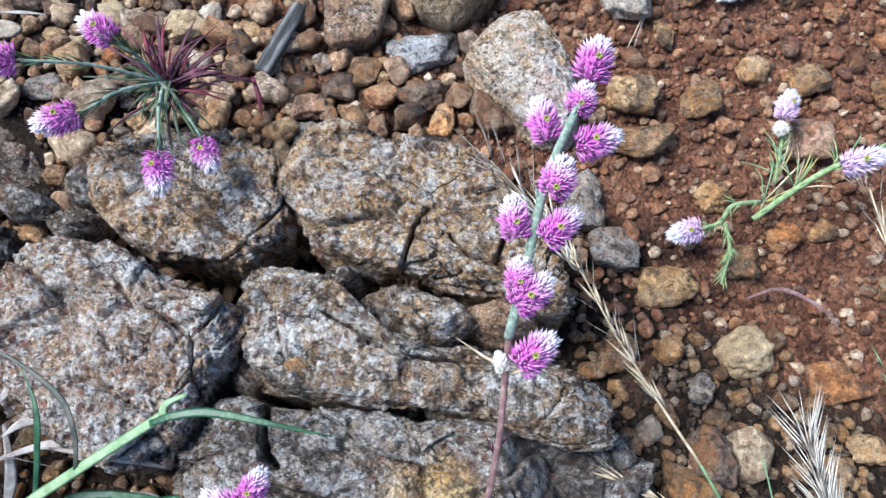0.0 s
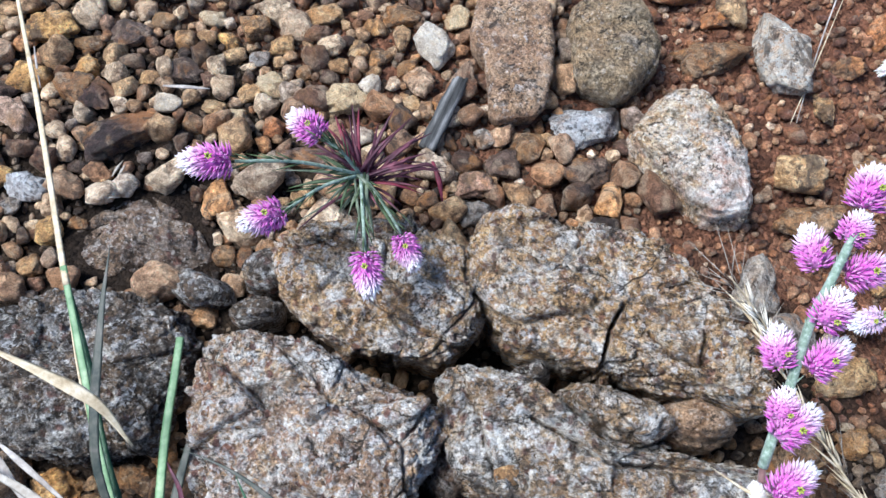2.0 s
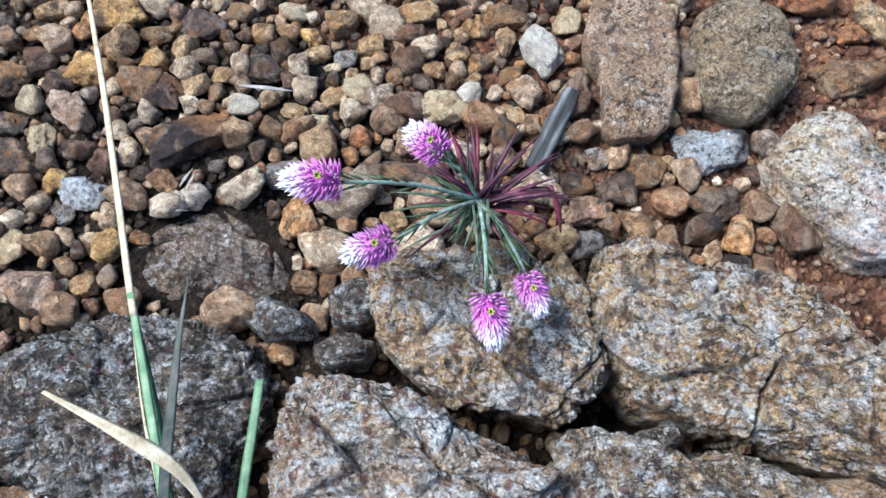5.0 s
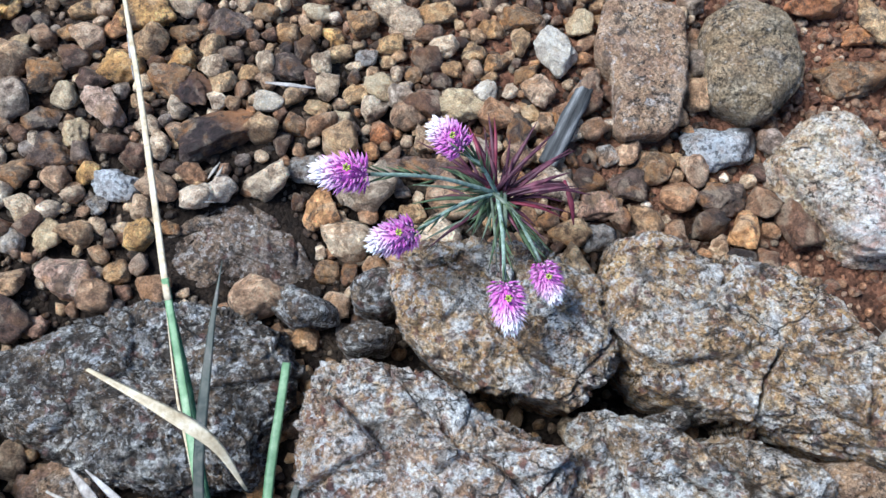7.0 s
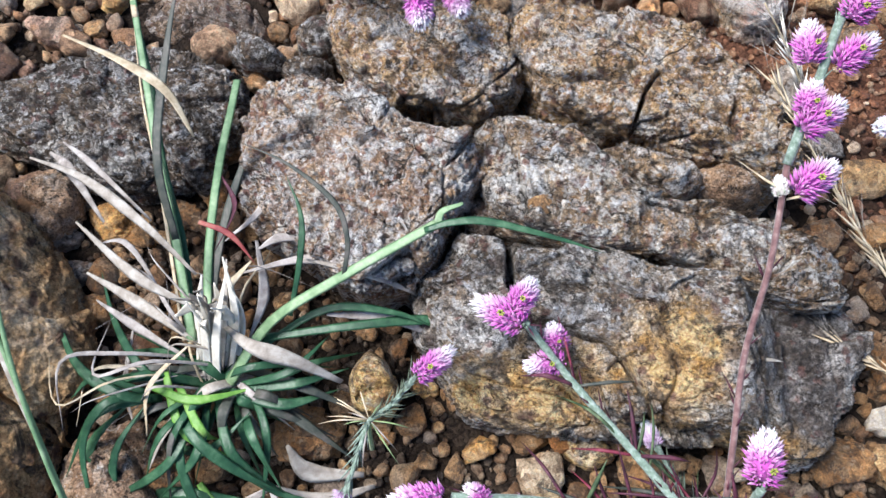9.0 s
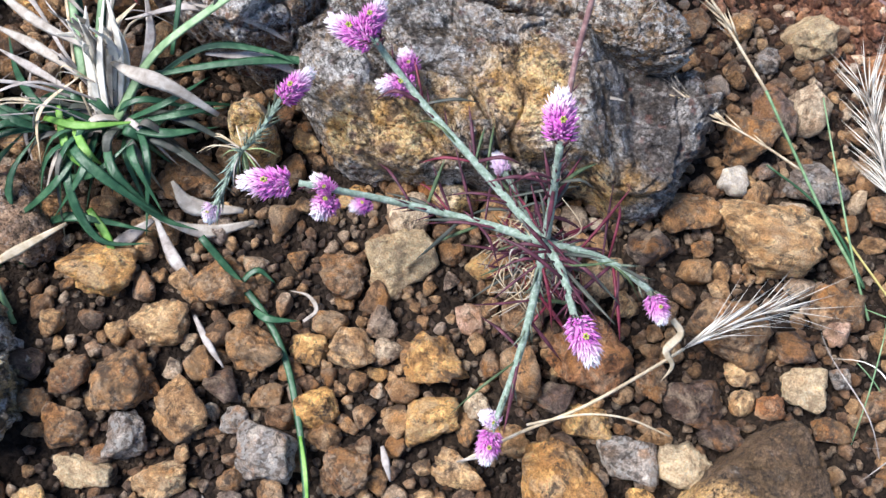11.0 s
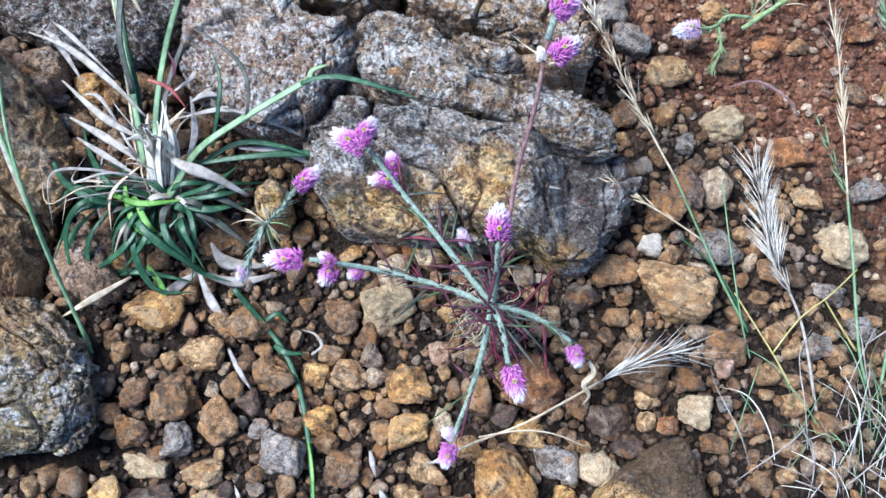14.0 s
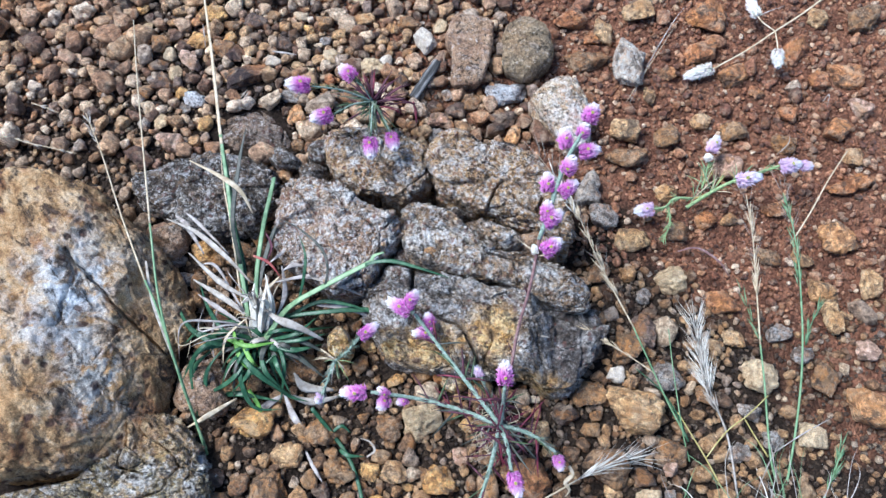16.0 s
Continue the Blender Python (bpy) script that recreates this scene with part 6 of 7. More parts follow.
blade(tuft, [(-0.256, -0.015, 0.050), (-0.240, -0.045, 0.052), (-0.216, -0.055, 0.030)], 0.005, grass_bright, "bright green young blade")
blade(tuft, [(-0.235, -0.067, 0.030), (-0.223, -0.082, 0.025), (-0.218, -0.100, 0.012)], 0.005, grass_bright, "bright green young blade")
blade(tuft, [(-0.261, -0.024, 0.050), (-0.236, -0.030, 0.056), (-0.207, -0.019, 0.045)], 0.005, grass_bright, "bright green young blade")
blade(tuft, [(-0.247, -0.023, 0.050), (-0.231, -0.044, 0.055), (-0.226, -0.046, 0.040)], 0.005, grass_bright, "bright green young blade")
blade(tuft, [(-0.337, 0.084, 0.075), (-0.304, 0.072, 0.080), (-0.268, 0.049, 0.080), (-0.242, 0.029, 0.070)], 0.0059, straw_white, "curled dry leaf", name="dry_leaf", spin=0.7, taper=(0.18, 1.0, 0.3))
blade(tuft, [(-0.313, 0.056, 0.060), (-0.273, 0.027, 0.066), (-0.241, 0.014, 0.060)], 0.0062, straw_white, "curled dry leaf", name="dry_leaf", spin=0.7, taper=(0.18, 1.0, 0.3))
blade(tuft, [(-0.306, 0.032, 0.050), (-0.273, 0.016, 0.056), (-0.242, -0.001, 0.055)], 0.0068, straw_white, "curled dry leaf", name="dry_leaf", spin=0.7, taper=(0.18, 1.0, 0.3))
blade(tuft, [(-0.300, 0.019, 0.045), (-0.276, 0.006, 0.050), (-0.247, -0.008, 0.050)], 0.0054, straw_grey, "curled dry leaf", name="dry_leaf", spin=0.7, taper=(0.18, 1.0, 0.3))
blade(tuft, [(-0.245, 0.089, 0.100), (-0.257, 0.105, 0.115), (-0.280, 0.117, 0.120), (-0.311, 0.130, 0.118)], 0.0065, straw, "curled dry leaf", name="dry_leaf", spin=0.7, taper=(0.18, 1.0, 0.3))
blade(tuft, [(-0.229, 0.008, 0.060), (-0.209, -0.005, 0.072), (-0.188, -0.010, 0.068), (-0.167, -0.015, 0.050)], 0.0089, straw_white, "curled dry leaf", name="dry_leaf", spin=0.7, taper=(0.18, 1.0, 0.3))
blade(tuft, [(-0.216, 0.038, 0.070), (-0.227, 0.023, 0.068), (-0.240, 0.007, 0.060)], 0.0054, straw, "curled dry leaf", name="dry_leaf", spin=0.7, taper=(0.18, 1.0, 0.3))
blade(tuft, [(-0.238, -0.105, 0.008), (-0.220, -0.081, 0.015), (-0.203, -0.067, 0.020)], 0.0095, straw_grey, "curled dry leaf", name="dry_leaf", spin=0.7, taper=(0.18, 1.0, 0.3))
blade(tuft, [(-0.204, -0.062, 0.020), (-0.189, -0.087, 0.015), (-0.176, -0.099, 0.008)], 0.0081, straw_grey, "curled dry leaf", name="dry_leaf", spin=0.7, taper=(0.18, 1.0, 0.3))
blade(tuft, [(-0.204, -0.065, 0.020), (-0.175, -0.070, 0.016), (-0.149, -0.061, 0.012)], 0.0081, straw_white, "curled dry leaf", name="dry_leaf", spin=0.7, taper=(0.18, 1.0, 0.3))
blade(tuft, [(-0.286, -0.110, 0.032), (-0.267, -0.096, 0.034), (-0.244, -0.077, 0.032)], 0.0057, straw, "curled dry leaf", name="dry_leaf", spin=0.7, taper=(0.18, 1.0, 0.3))
blade(tuft, [(-0.225, 0.034, 0.060), (-0.184, 0.044, 0.062), (-0.141, 0.034, 0.050)], 0.0054, straw_grey, "curled dry leaf", name="dry_leaf", spin=0.7, taper=(0.18, 1.0, 0.3))
blade(tuft, [(-0.191, 0.041, 0.070), (-0.158, 0.037, 0.065), (-0.135, 0.033, 0.050)], 0.0046, straw_white, "curled dry leaf", name="dry_leaf", spin=0.7, taper=(0.18, 1.0, 0.3))
blade(tuft, [(-0.336, 0.095, 0.060), (-0.318, 0.081, 0.070), (-0.296, 0.055, 0.065)], 0.0065, straw_grey, "curled dry leaf", name="dry_leaf", spin=0.7, taper=(0.18, 1.0, 0.3))
blade(tuft, [(-0.322, 0.094, 0.075), (-0.304, 0.082, 0.078), (-0.269, 0.055, 0.072)], 0.0041, straw_grey, "curled dry leaf", name="dry_leaf", spin=0.7, taper=(0.18, 1.0, 0.3))
blade(tuft, [(-0.234, 0.051, 0.060), (-0.218, 0.071, 0.060), (-0.219, 0.096, 0.058)], 0.0043, straw_grey, "curled dry leaf", name="dry_leaf", spin=0.7, taper=(0.18, 1.0, 0.3))
blade(tuft, [(-0.216, 0.047, 0.062), (-0.206, 0.054, 0.062), (-0.192, 0.055, 0.060)], 0.0054, straw_grey, "curled dry leaf", name="dry_leaf", spin=0.7, taper=(0.18, 1.0, 0.3))
blade(tuft, [(-0.216, 0.004, 0.050), (-0.211, 0.026, 0.055), (-0.219, 0.054, 0.056)], 0.0061, straw_grey, "curled dry leaf", name="dry_leaf", spin=0.7, taper=(0.18, 1.0, 0.3))
blade(tuft, [(-0.195, -0.045, 0.025), (-0.183, -0.057, 0.020), (-0.155, -0.056, 0.016)], 0.0108, straw_white, "curled dry leaf", name="dry_leaf", spin=0.7, taper=(0.18, 1.0, 0.3))
blade(tuft, [(-0.240, 0.085, 0.065), (-0.229, 0.066, 0.070), (-0.235, 0.042, 0.070)], 0.004, leaf_maroon, "curled dry leaf", name="dry_leaf", spin=1.4, taper=(0.18, 1.0, 0.3))
blade(tuft, [(-0.177, 0.016, 0.060), (-0.145, 0.018, 0.056), (-0.128, 0.013, 0.050)], 0.0081, straw_grey, "curled dry leaf", name="dry_leaf", spin=0.7, taper=(0.18, 1.0, 0.3))
blade(tuft, [(-0.276, 0.009, 0.050), (-0.280, -0.022, 0.035), (-0.277, -0.041, 0.020)], 0.0041, straw_grey, "curled dry leaf", name="dry_leaf", spin=0.7, taper=(0.18, 1.0, 0.3))
blade(tuft, [(-0.241, -0.002, 0.060), (-0.258, -0.026, 0.060), (-0.262, -0.047, 0.040)], 0.0038, straw, "curled dry leaf", name="dry_leaf", spin=0.7, taper=(0.18, 1.0, 0.3))
blade(tuft, [(-0.261, 0.020, 0.055), (-0.284, 0.046, 0.060), (-0.303, 0.046, 0.055)], 0.0038, straw_grey, "curled dry leaf", name="dry_leaf", spin=0.7, taper=(0.18, 1.0, 0.3))
blade(tuft, [(-0.244, 0.055, 0.075), (-0.227, 0.049, 0.076), (-0.214, 0.037, 0.070)], 0.0034, straw_red, "red withered leaf", name="dry_leaf")
for k in range(20):
    rng = random.Random(2600 + k)
    a = radians(rng.uniform(70, 215))
    c = Vector((-0.232 + rng.uniform(-0.012, 0.012), -0.012 + rng.uniform(-0.01, 0.012), 0.035))
    r = rng.uniform(0.025, 0.08)
    d = Vector((math.cos(a), math.sin(a), 0))
    p = [c, c + d * r * 0.4 + Vector((0, 0, rng.uniform(0.01, 0.04))), c + d * r * 0.8 + Vector((0, 0, rng.uniform(0.0, 0.04))), c + Matrix.Rotation(rng.uniform(-0.6, 0.6), 3, "Z") @ d * r + Vector((0, 0, rng.uniform(-0.01, 0.03)))]
    blade(tuft, p, rng.uniform(0.0009, 0.0024), rng.choice((straw_white, straw_grey, straw_grey, straw)), "", spin=rng.uniform(-1.5, 1.5), name="dry_leaf")
for k in range(36):
    rng = random.Random(2100 + k)
    a = radians(rng.uniform(150, 400))
    c = Vector((-0.232 + rng.uniform(-0.012, 0.018), -0.016 + rng.uniform(-0.008, 0.008), 0.03))
    r = rng.uniform(0.03, 0.075)
    d = Vector((math.cos(a), math.sin(a), 0))
    p = [c, c + d * r * 0.5 + Vector((0, 0, rng.uniform(0.01, 0.026))), c + d * r + Vector((0, 0, rng.uniform(-0.016, 0.004)))]
    dry = rng.random() < 0.14
    blade(tuft, p, rng.uniform(0.0032, 0.0062), rng.choice((straw_white, straw_grey)) if dry else rng.choice((grass_green, grass_green, grass_dark)), "", spin=rng.uniform(-0.8, 0.8), name="dry_leaf" if dry else "blade")

# ---- tall thin grass stalks beside the boulder ----
stalk_plant = plant_thing("grass_stalk", "thin green grass stalk with a pale drooping seed head", "grass stalk", "grass stalks")
stem(stalk_plant, [(-0.265, -0.131, 0.020), (-0.287, -0.074, 0.068), (-0.313, -0.016, 0.100), (-0.330, 0.010, 0.105)], 0.0014, 0.001, grass_light, "", "culm")
stem(stalk_plant, [(-0.330, 0.010, 0.105), (-0.368, 0.071, 0.105), (-0.408, 0.138, 0.100), (-0.438, 0.182, 0.095)], 0.001, 0.0004, straw, "", "culm")
leaflets(stalk_plant, [(-0.414, 0.147, 0.099), (-0.427, 0.166, 0.097), (-0.441, 0.187, 0.095)], 0.35, 0.016, 0.0014, straw_white, 14, 209, "seed_head")
stalk_plant = plant_thing("grass_stalk", "thin pale grass stalk rising beside the boulder", "grass stalk", "grass stalks")
stem(stalk_plant, [(-0.266, -0.126, 0.024), (-0.289, -0.069, 0.074), (-0.312, -0.009, 0.104), (-0.335, 0.063, 0.114)], 0.0013, 0.001, grass_light, "", "culm")
stem(stalk_plant, [(-0.335, 0.063, 0.114), (-0.357, 0.133, 0.118), (-0.385, 0.218, 0.118), (-0.406, 0.284, 0.116)], 0.001, 0.0005, straw, "", "culm")
stalk_plant = plant_thing("grass_stalk", "bleached thin leaf hanging along the stalks", "grass stalk", "grass stalks")
blade(stalk_plant, [(-0.334, 0.029, 0.104), (-0.323, -0.002, 0.100), (-0.307, -0.034, 0.090), (-0.289, -0.068, 0.076)], 0.0034, straw_white)
stalk_plant = plant_thing("grass_stalk", "thin dry awn with pale seeds over the gravel", "grass stalk", "grass stalks")
stem(stalk_plant, [(-0.568, 0.181, 0.045), (-0.526, 0.168, 0.045), (-0.495, 0.165, 0.042), (-0.467, 0.162, 0.040)], 0.0007, 0.0004, straw, "", "culm")
leaflets(stalk_plant, [(-0.540, 0.172, 0.045), (-0.513, 0.166, 0.045), (-0.471, 0.162, 0.040)], 0.25, 0.012, 0.0016, straw_white, 10, 217, "seed_head")
stalk_plant = plant_thing("grass_stalk", "short dry grass awn with pale seeds over the gravel", "grass stalk", "grass stalks")
stem(stalk_plant, [(-0.534, 0.218, 0.040), (-0.517, 0.214, 0.040), (-0.500, 0.209, 0.040)], 0.0006, 0.0004, straw, "", "culm")
leaflets(stalk_plant, [(-0.531, 0.217, 0.040), (-0.519, 0.215, 0.040), (-0.503, 0.210, 0.040)], 0.25, 0.012, 0.0018, straw_white, 7, 220, "seed_head")
# ---- grass stalks on the open soil ----
stalk_plant = plant_thing("grass_stalk", "dry straw-coloured seed stalk leaning over the slab", "grass stalk", "grass stalks")
stem(stalk_plant, [(0.201, -0.064, -0.012), (0.177, -0.029, 0.000), (0.158, 0.001, 0.012), (0.135, 0.037, 0.028)], 0.001, 0.0008, grass_light, "", "culm")
stem(stalk_plant, [(0.135, 0.037, 0.028), (0.113, 0.070, 0.036), (0.092, 0.105, 0.042), (0.075, 0.139, 0.046), (0.058, 0.173, 0.050)], 0.0009, 0.0004, straw, "", "culm")
leaflets(stalk_plant, [(0.121, 0.059, 0.034), (0.094, 0.102, 0.042), (0.075, 0.139, 0.046), (0.059, 0.171, 0.050)], 0.28, 0.02, 0.0016, straw, 46, 225, "seed_head")
leaflets(stalk_plant, [(0.119, 0.061, 0.034), (0.094, 0.102, 0.042), (0.069, 0.149, 0.046), (0.055, 0.176, 0.050)], 0.5, 0.03, 0.0004, straw_white, 24, 226, "seed_head")
stem(stalk_plant, [(0.075, 0.139, 0.046), (0.067, 0.134, 0.066), (0.054, 0.145, 0.090), (0.038, 0.154, 0.112), (0.022, 0.163, 0.130)], 0.0007, 0.0003, straw, "", "culm")
leaflets(stalk_plant, [(0.067, 0.134, 0.066), (0.054, 0.145, 0.090), (0.038, 0.154, 0.112)], 0.25, 0.02, 0.0013, straw_bright, 30, 227, "seed_head")
leaflets(stalk_plant, [(0.054, 0.145, 0.090), (0.038, 0.154, 0.112), (0.022, 0.163, 0.130)], 0.5, 0.034, 0.0004, straw_white, 26, 228, "seed_head")
stalk_plant = plant_thing("grass_stalk", "dry side spike of grass with fine awns", "grass stalk", "grass stalks")
stem(stalk_plant, [(0.160, -0.003, 0.010), (0.139, 0.007, 0.016), (0.114, 0.019, 0.020), (0.094, 0.029, 0.022)], 0.0008, 0.0004, straw, "", "culm")
leaflets(stalk_plant, [(0.144, 0.005, 0.015), (0.114, 0.019, 0.020), (0.091, 0.031, 0.022)], 0.22, 0.018, 0.0014, straw, 20, 229, "seed_head")
leaflets(stalk_plant, [(0.124, 0.016, 0.018), (0.094, 0.029, 0.022), (0.083, 0.041, 0.024)], 0.4, 0.028, 0.0004, straw_white, 14, 230, "seed_head")
stalk_plant = plant_thing("grass_stalk", "fluffy bleached seed head on a dry stalk", "grass stalk", "grass stalks")
stem(stalk_plant, [(0.251, -0.125, -0.015), (0.239, -0.061, -0.006), (0.225, -0.029, 0.000), (0.212, -0.007, 0.004), (0.204, 0.042, 0.010)], 0.0012, 0.0008, straw_white, "", "culm")
leaflets(stalk_plant, [(0.230, -0.038, 0.000), (0.214, -0.009, 0.004), (0.205, 0.042, 0.010)], 0.3, 0.022, 0.0013, straw_white, 40, 233, "seed_head")
leaflets(stalk_plant, [(0.220, -0.020, 0.002), (0.209, 0.013, 0.006), (0.200, 0.056, 0.012)], 0.5, 0.034, 0.0006, straw_bright, 130, 234, "seed_head")
stalk_plant = plant_thing("grass_stalk", "upright dry grass stalk with a narrow seed spike", "grass stalk", "grass stalks")
stem(stalk_plant, [(0.289, -0.092, -0.020), (0.281, -0.065, -0.012), (0.272, -0.001, 0.004), (0.265, 0.036, 0.015)], 0.0012, 0.0009, grass_light, "", "culm")
stem(stalk_plant, [(0.265, 0.036, 0.015), (0.258, 0.093, 0.028), (0.253, 0.142, 0.036), (0.246, 0.189, 0.040)], 0.0009, 0.0004, straw, "", "culm")
leaflets(stalk_plant, [(0.260, 0.078, 0.025), (0.256, 0.117, 0.032), (0.250, 0.168, 0.038)], 0.25, 0.02, 0.0014, straw, 40, 238, "seed_head")
leaflets(stalk_plant, [(0.257, 0.113, 0.030), (0.250, 0.168, 0.038), (0.242, 0.191, 0.040)], 0.45, 0.028, 0.0004, straw_white, 26, 239, "seed_head")
leaflets(stalk_plant, [(0.268, 0.037, 0.014), (0.258, 0.055, 0.018), (0.246, 0.089, 0.020)], 0.2, 0.018, 0.0012, grass_light, 16, 240, "seed_head")
stalk_plant = plant_thing("grass_stalk", "upright green grass stalk with feathery seed spikes", "grass stalk", "grass stalks")
stem(stalk_plant, [(0.295, -0.120, -0.025), (0.305, -0.053, -0.012), (0.309, 0.004, 0.002), (0.308, 0.051, 0.014), (0.305, 0.084, 0.022)], 0.0013, 0.001, grass_light, "", "culm")
stem(stalk_plant, [(0.305, 0.084, 0.022), (0.301, 0.123, 0.030), (0.293, 0.168, 0.036), (0.284, 0.195, 0.040)], 0.001, 0.0004, grass_light, "", "culm")
leaflets(stalk_plant, [(0.303, 0.094, 0.024), (0.298, 0.137, 0.032), (0.289, 0.183, 0.038)], 0.28, 0.02, 0.0014, grass_light, 34, 244, "seed_head")
leaflets(stalk_plant, [(0.304, 0.099, 0.024), (0.292, 0.162, 0.036), (0.283, 0.198, 0.040)], 0.5, 0.028, 0.0004, straw_white, 22, 245, "seed_head")
leaflets(stalk_plant, [(0.310, 0.036, 0.012), (0.315, 0.061, 0.016), (0.324, 0.082, 0.018)], 0.2, 0.02, 0.0014, grass_light, 18, 246, "seed_head")
stalk_plant = plant_thing("grass_stalk", "long bare straw stalk lying on red soil", "grass stalk", "grass stalks")
stem(stalk_plant, [(0.294, 0.143, 0.030), (0.315, 0.179, 0.030), (0.337, 0.221, 0.030), (0.359, 0.258, 0.030)], 0.0009, 0.0006, straw, "", "culm")
stalk_plant = plant_thing("grass_stalk", "thin green upright grass stalk", "grass stalk", "grass stalks")
stem(stalk_plant, [(0.202, -0.083, -0.012), (0.193, -0.056, -0.004), (0.180, -0.001, 0.010), (0.173, 0.042, 0.016)], 0.0008, 0.0004, grass_light, "", "culm")
stalk_plant = plant_thing("grass_stalk", "green grass shoot on the soil", "grass stalk", "grass stalks")
stem(stalk_plant, [(0.201, -0.064, -0.012), (0.186, -0.037, -0.004), (0.167, -0.016, 0.002), (0.142, 0.001, 0.006)], 0.0011, 0.0005, grass_green, "", "culm")
stalk_plant = plant_thing("grass_stalk", "yellow bent grass stem", "grass stalk", "grass stalks")
stem(stalk_plant, [(0.237, -0.112, -0.012), (0.218, -0.082, -0.006), (0.195, -0.049, -0.002), (0.187, -0.038, 0.000)], 0.0008, 0.0006, straw_yellow, "", "culm")
stalk_plant = plant_thing("grass_stalk", "yellow and reddish bent stem", "grass stalk", "grass stalks")
stem(stalk_plant, [(0.217, -0.079, -0.010), (0.235, -0.052, -0.002), (0.255, -0.034, 0.002), (0.276, -0.012, 0.002)], 0.0007, 0.0006, straw_yellow, "", "culm")
stalk_plant = plant_thing("grass_stalk", "short yellow dry blade", "grass stalk", "grass stalks")
stem(stalk_plant, [(0.279, -0.070, -0.012), (0.265, -0.053, -0.006), (0.253, -0.036, -0.002)], 0.001, 0.0005, straw_yellow, "", "culm")
stalk_plant = plant_thing("grass_stalk", "green grass shoot with feathery tip", "grass stalk", "grass stalks")
stem(stalk_plant, [(0.330, -0.116, -0.020), (0.336, -0.097, -0.016), (0.343, -0.078, -0.012), (0.349, -0.059, -0.010)], 0.0013, 0.0007, grass_light, "", "culm")
leaflets(stalk_plant, [(0.336, -0.097, -0.016), (0.343, -0.078, -0.012), (0.350, -0.054, -0.010)], 0.3, 0.02, 0.0014, grass_light, 22, 261, "seed_head")
# ---- pale feathery grass head lying on the stones ----
stalk_plant = plant_thing("grass_stalk", "pale feathery grass head lying on the stones", "grass stalk", "grass stalks")
stem(stalk_plant, [(-0.023, -0.182, 0.012), (0.004, -0.166, 0.016), (0.037, -0.150, 0.020), (0.065, -0.132, 0.022), (0.088, -0.116, 0.022)], 0.0009, 0.0009, straw, "", "culm")
stem(stalk_plant, [(0.009, -0.161, 0.018), (0.037, -0.154, 0.022), (0.060, -0.154, 0.020), (0.083, -0.160, 0.012)], 0.0007, 0.0005, straw, "", "culm")
leaflets(stalk_plant, [(0.085, -0.118, 0.022), (0.105, -0.105, 0.024), (0.133, -0.092, 0.022)], 0.2, 0.04, 0.0009, straw_bright, 30, 266, "seed_head")
leaflets(stalk_plant, [(0.088, -0.116, 0.022), (0.117, -0.098, 0.024), (0.142, -0.089, 0.022)], 0.5, 0.045, 0.0004, straw_bright, 34, 267, "seed_head")
blade(stalk_plant, [(0.076, -0.107, 0.046), (0.080, -0.114, 0.046), (0.075, -0.121, 0.038), (0.080, -0.127, 0.030), (0.077, -0.133, 0.020)], 0.0044, straw, "curled papery leaf", name="dry_leaf")
# ---- grass runner lying on the gravel ----
runner = plant_thing("grass_runner", "long green grass runner lying on the gravel", "grass")
blade(runner, [(-0.171, -0.078, 0.030), (-0.150, -0.098, 0.014), (-0.132, -0.117, 0.012), (-0.118, -0.141, 0.012), (-0.107, -0.173, 0.012), (-0.100, -0.201, 0.012), (-0.094, -0.234, 0.010)], 0.0042, grass_green, "", name="culm", taper=(1.0, 0.9, 0.8), fold=0.05)
blade(runner, [(-0.140, -0.112, 0.014), (-0.131, -0.117, 0.018), (-0.115, -0.116, 0.014)], 0.0048, grass_green)
blade(runner, [(-0.106, -0.176, 0.014), (-0.100, -0.196, 0.016), (-0.094, -0.231, 0.012)], 0.0024, grass_bright)
blade(runner, [(-0.113, -0.116, 0.014), (-0.106, -0.110, 0.018), (-0.112, -0.102, 0.016), (-0.123, -0.099, 0.012)], 0.0026, straw_white, "curled dry tip", name="dry_leaf")
blade(runner, [(-0.152, -0.099, 0.012), (-0.142, -0.090, 0.016), (-0.132, -0.095, 0.010)], 0.004, grass_green)

# ---- tangle of dead grass on the soil ----
dead = plant_thing("dead_grass", "tangled bleached dead grass lying on stony soil", "dry grass")
for k in range(84):
    rng = random.Random(3300 + k)
    c = Vector((0.287 + rng.gauss(0, 0.04), -0.162 + rng.gauss(0, 0.022), -0.022))
    a = radians(rng.gauss(100, 30)) if rng.random() < 0.8 else radians(rng.uniform(0, 360))
    r = rng.uniform(0.03, 0.10)
    d = Vector((math.cos(a), math.sin(a), 0))
    n = Vector((-d.y, d.x, 0)) * rng.uniform(-0.35, 0.35)
    p = [c, c + d * r * 0.4 + Vector((0, 0, rng.uniform(0.004, 0.03))), c + (d + n * 0.5) * r * 0.8 + Vector((0, 0, rng.uniform(0.0, 0.03))), c + (d + n) * r + Vector((0, 0, rng.uniform(-0.002, 0.02)))]
    blade(dead, p, rng.uniform(0.0005, 0.0011), rng.choice((straw_white, straw_bright, straw_grey, grass_light)), "", spin=rng.uniform(-1, 1), name="dry_blade")

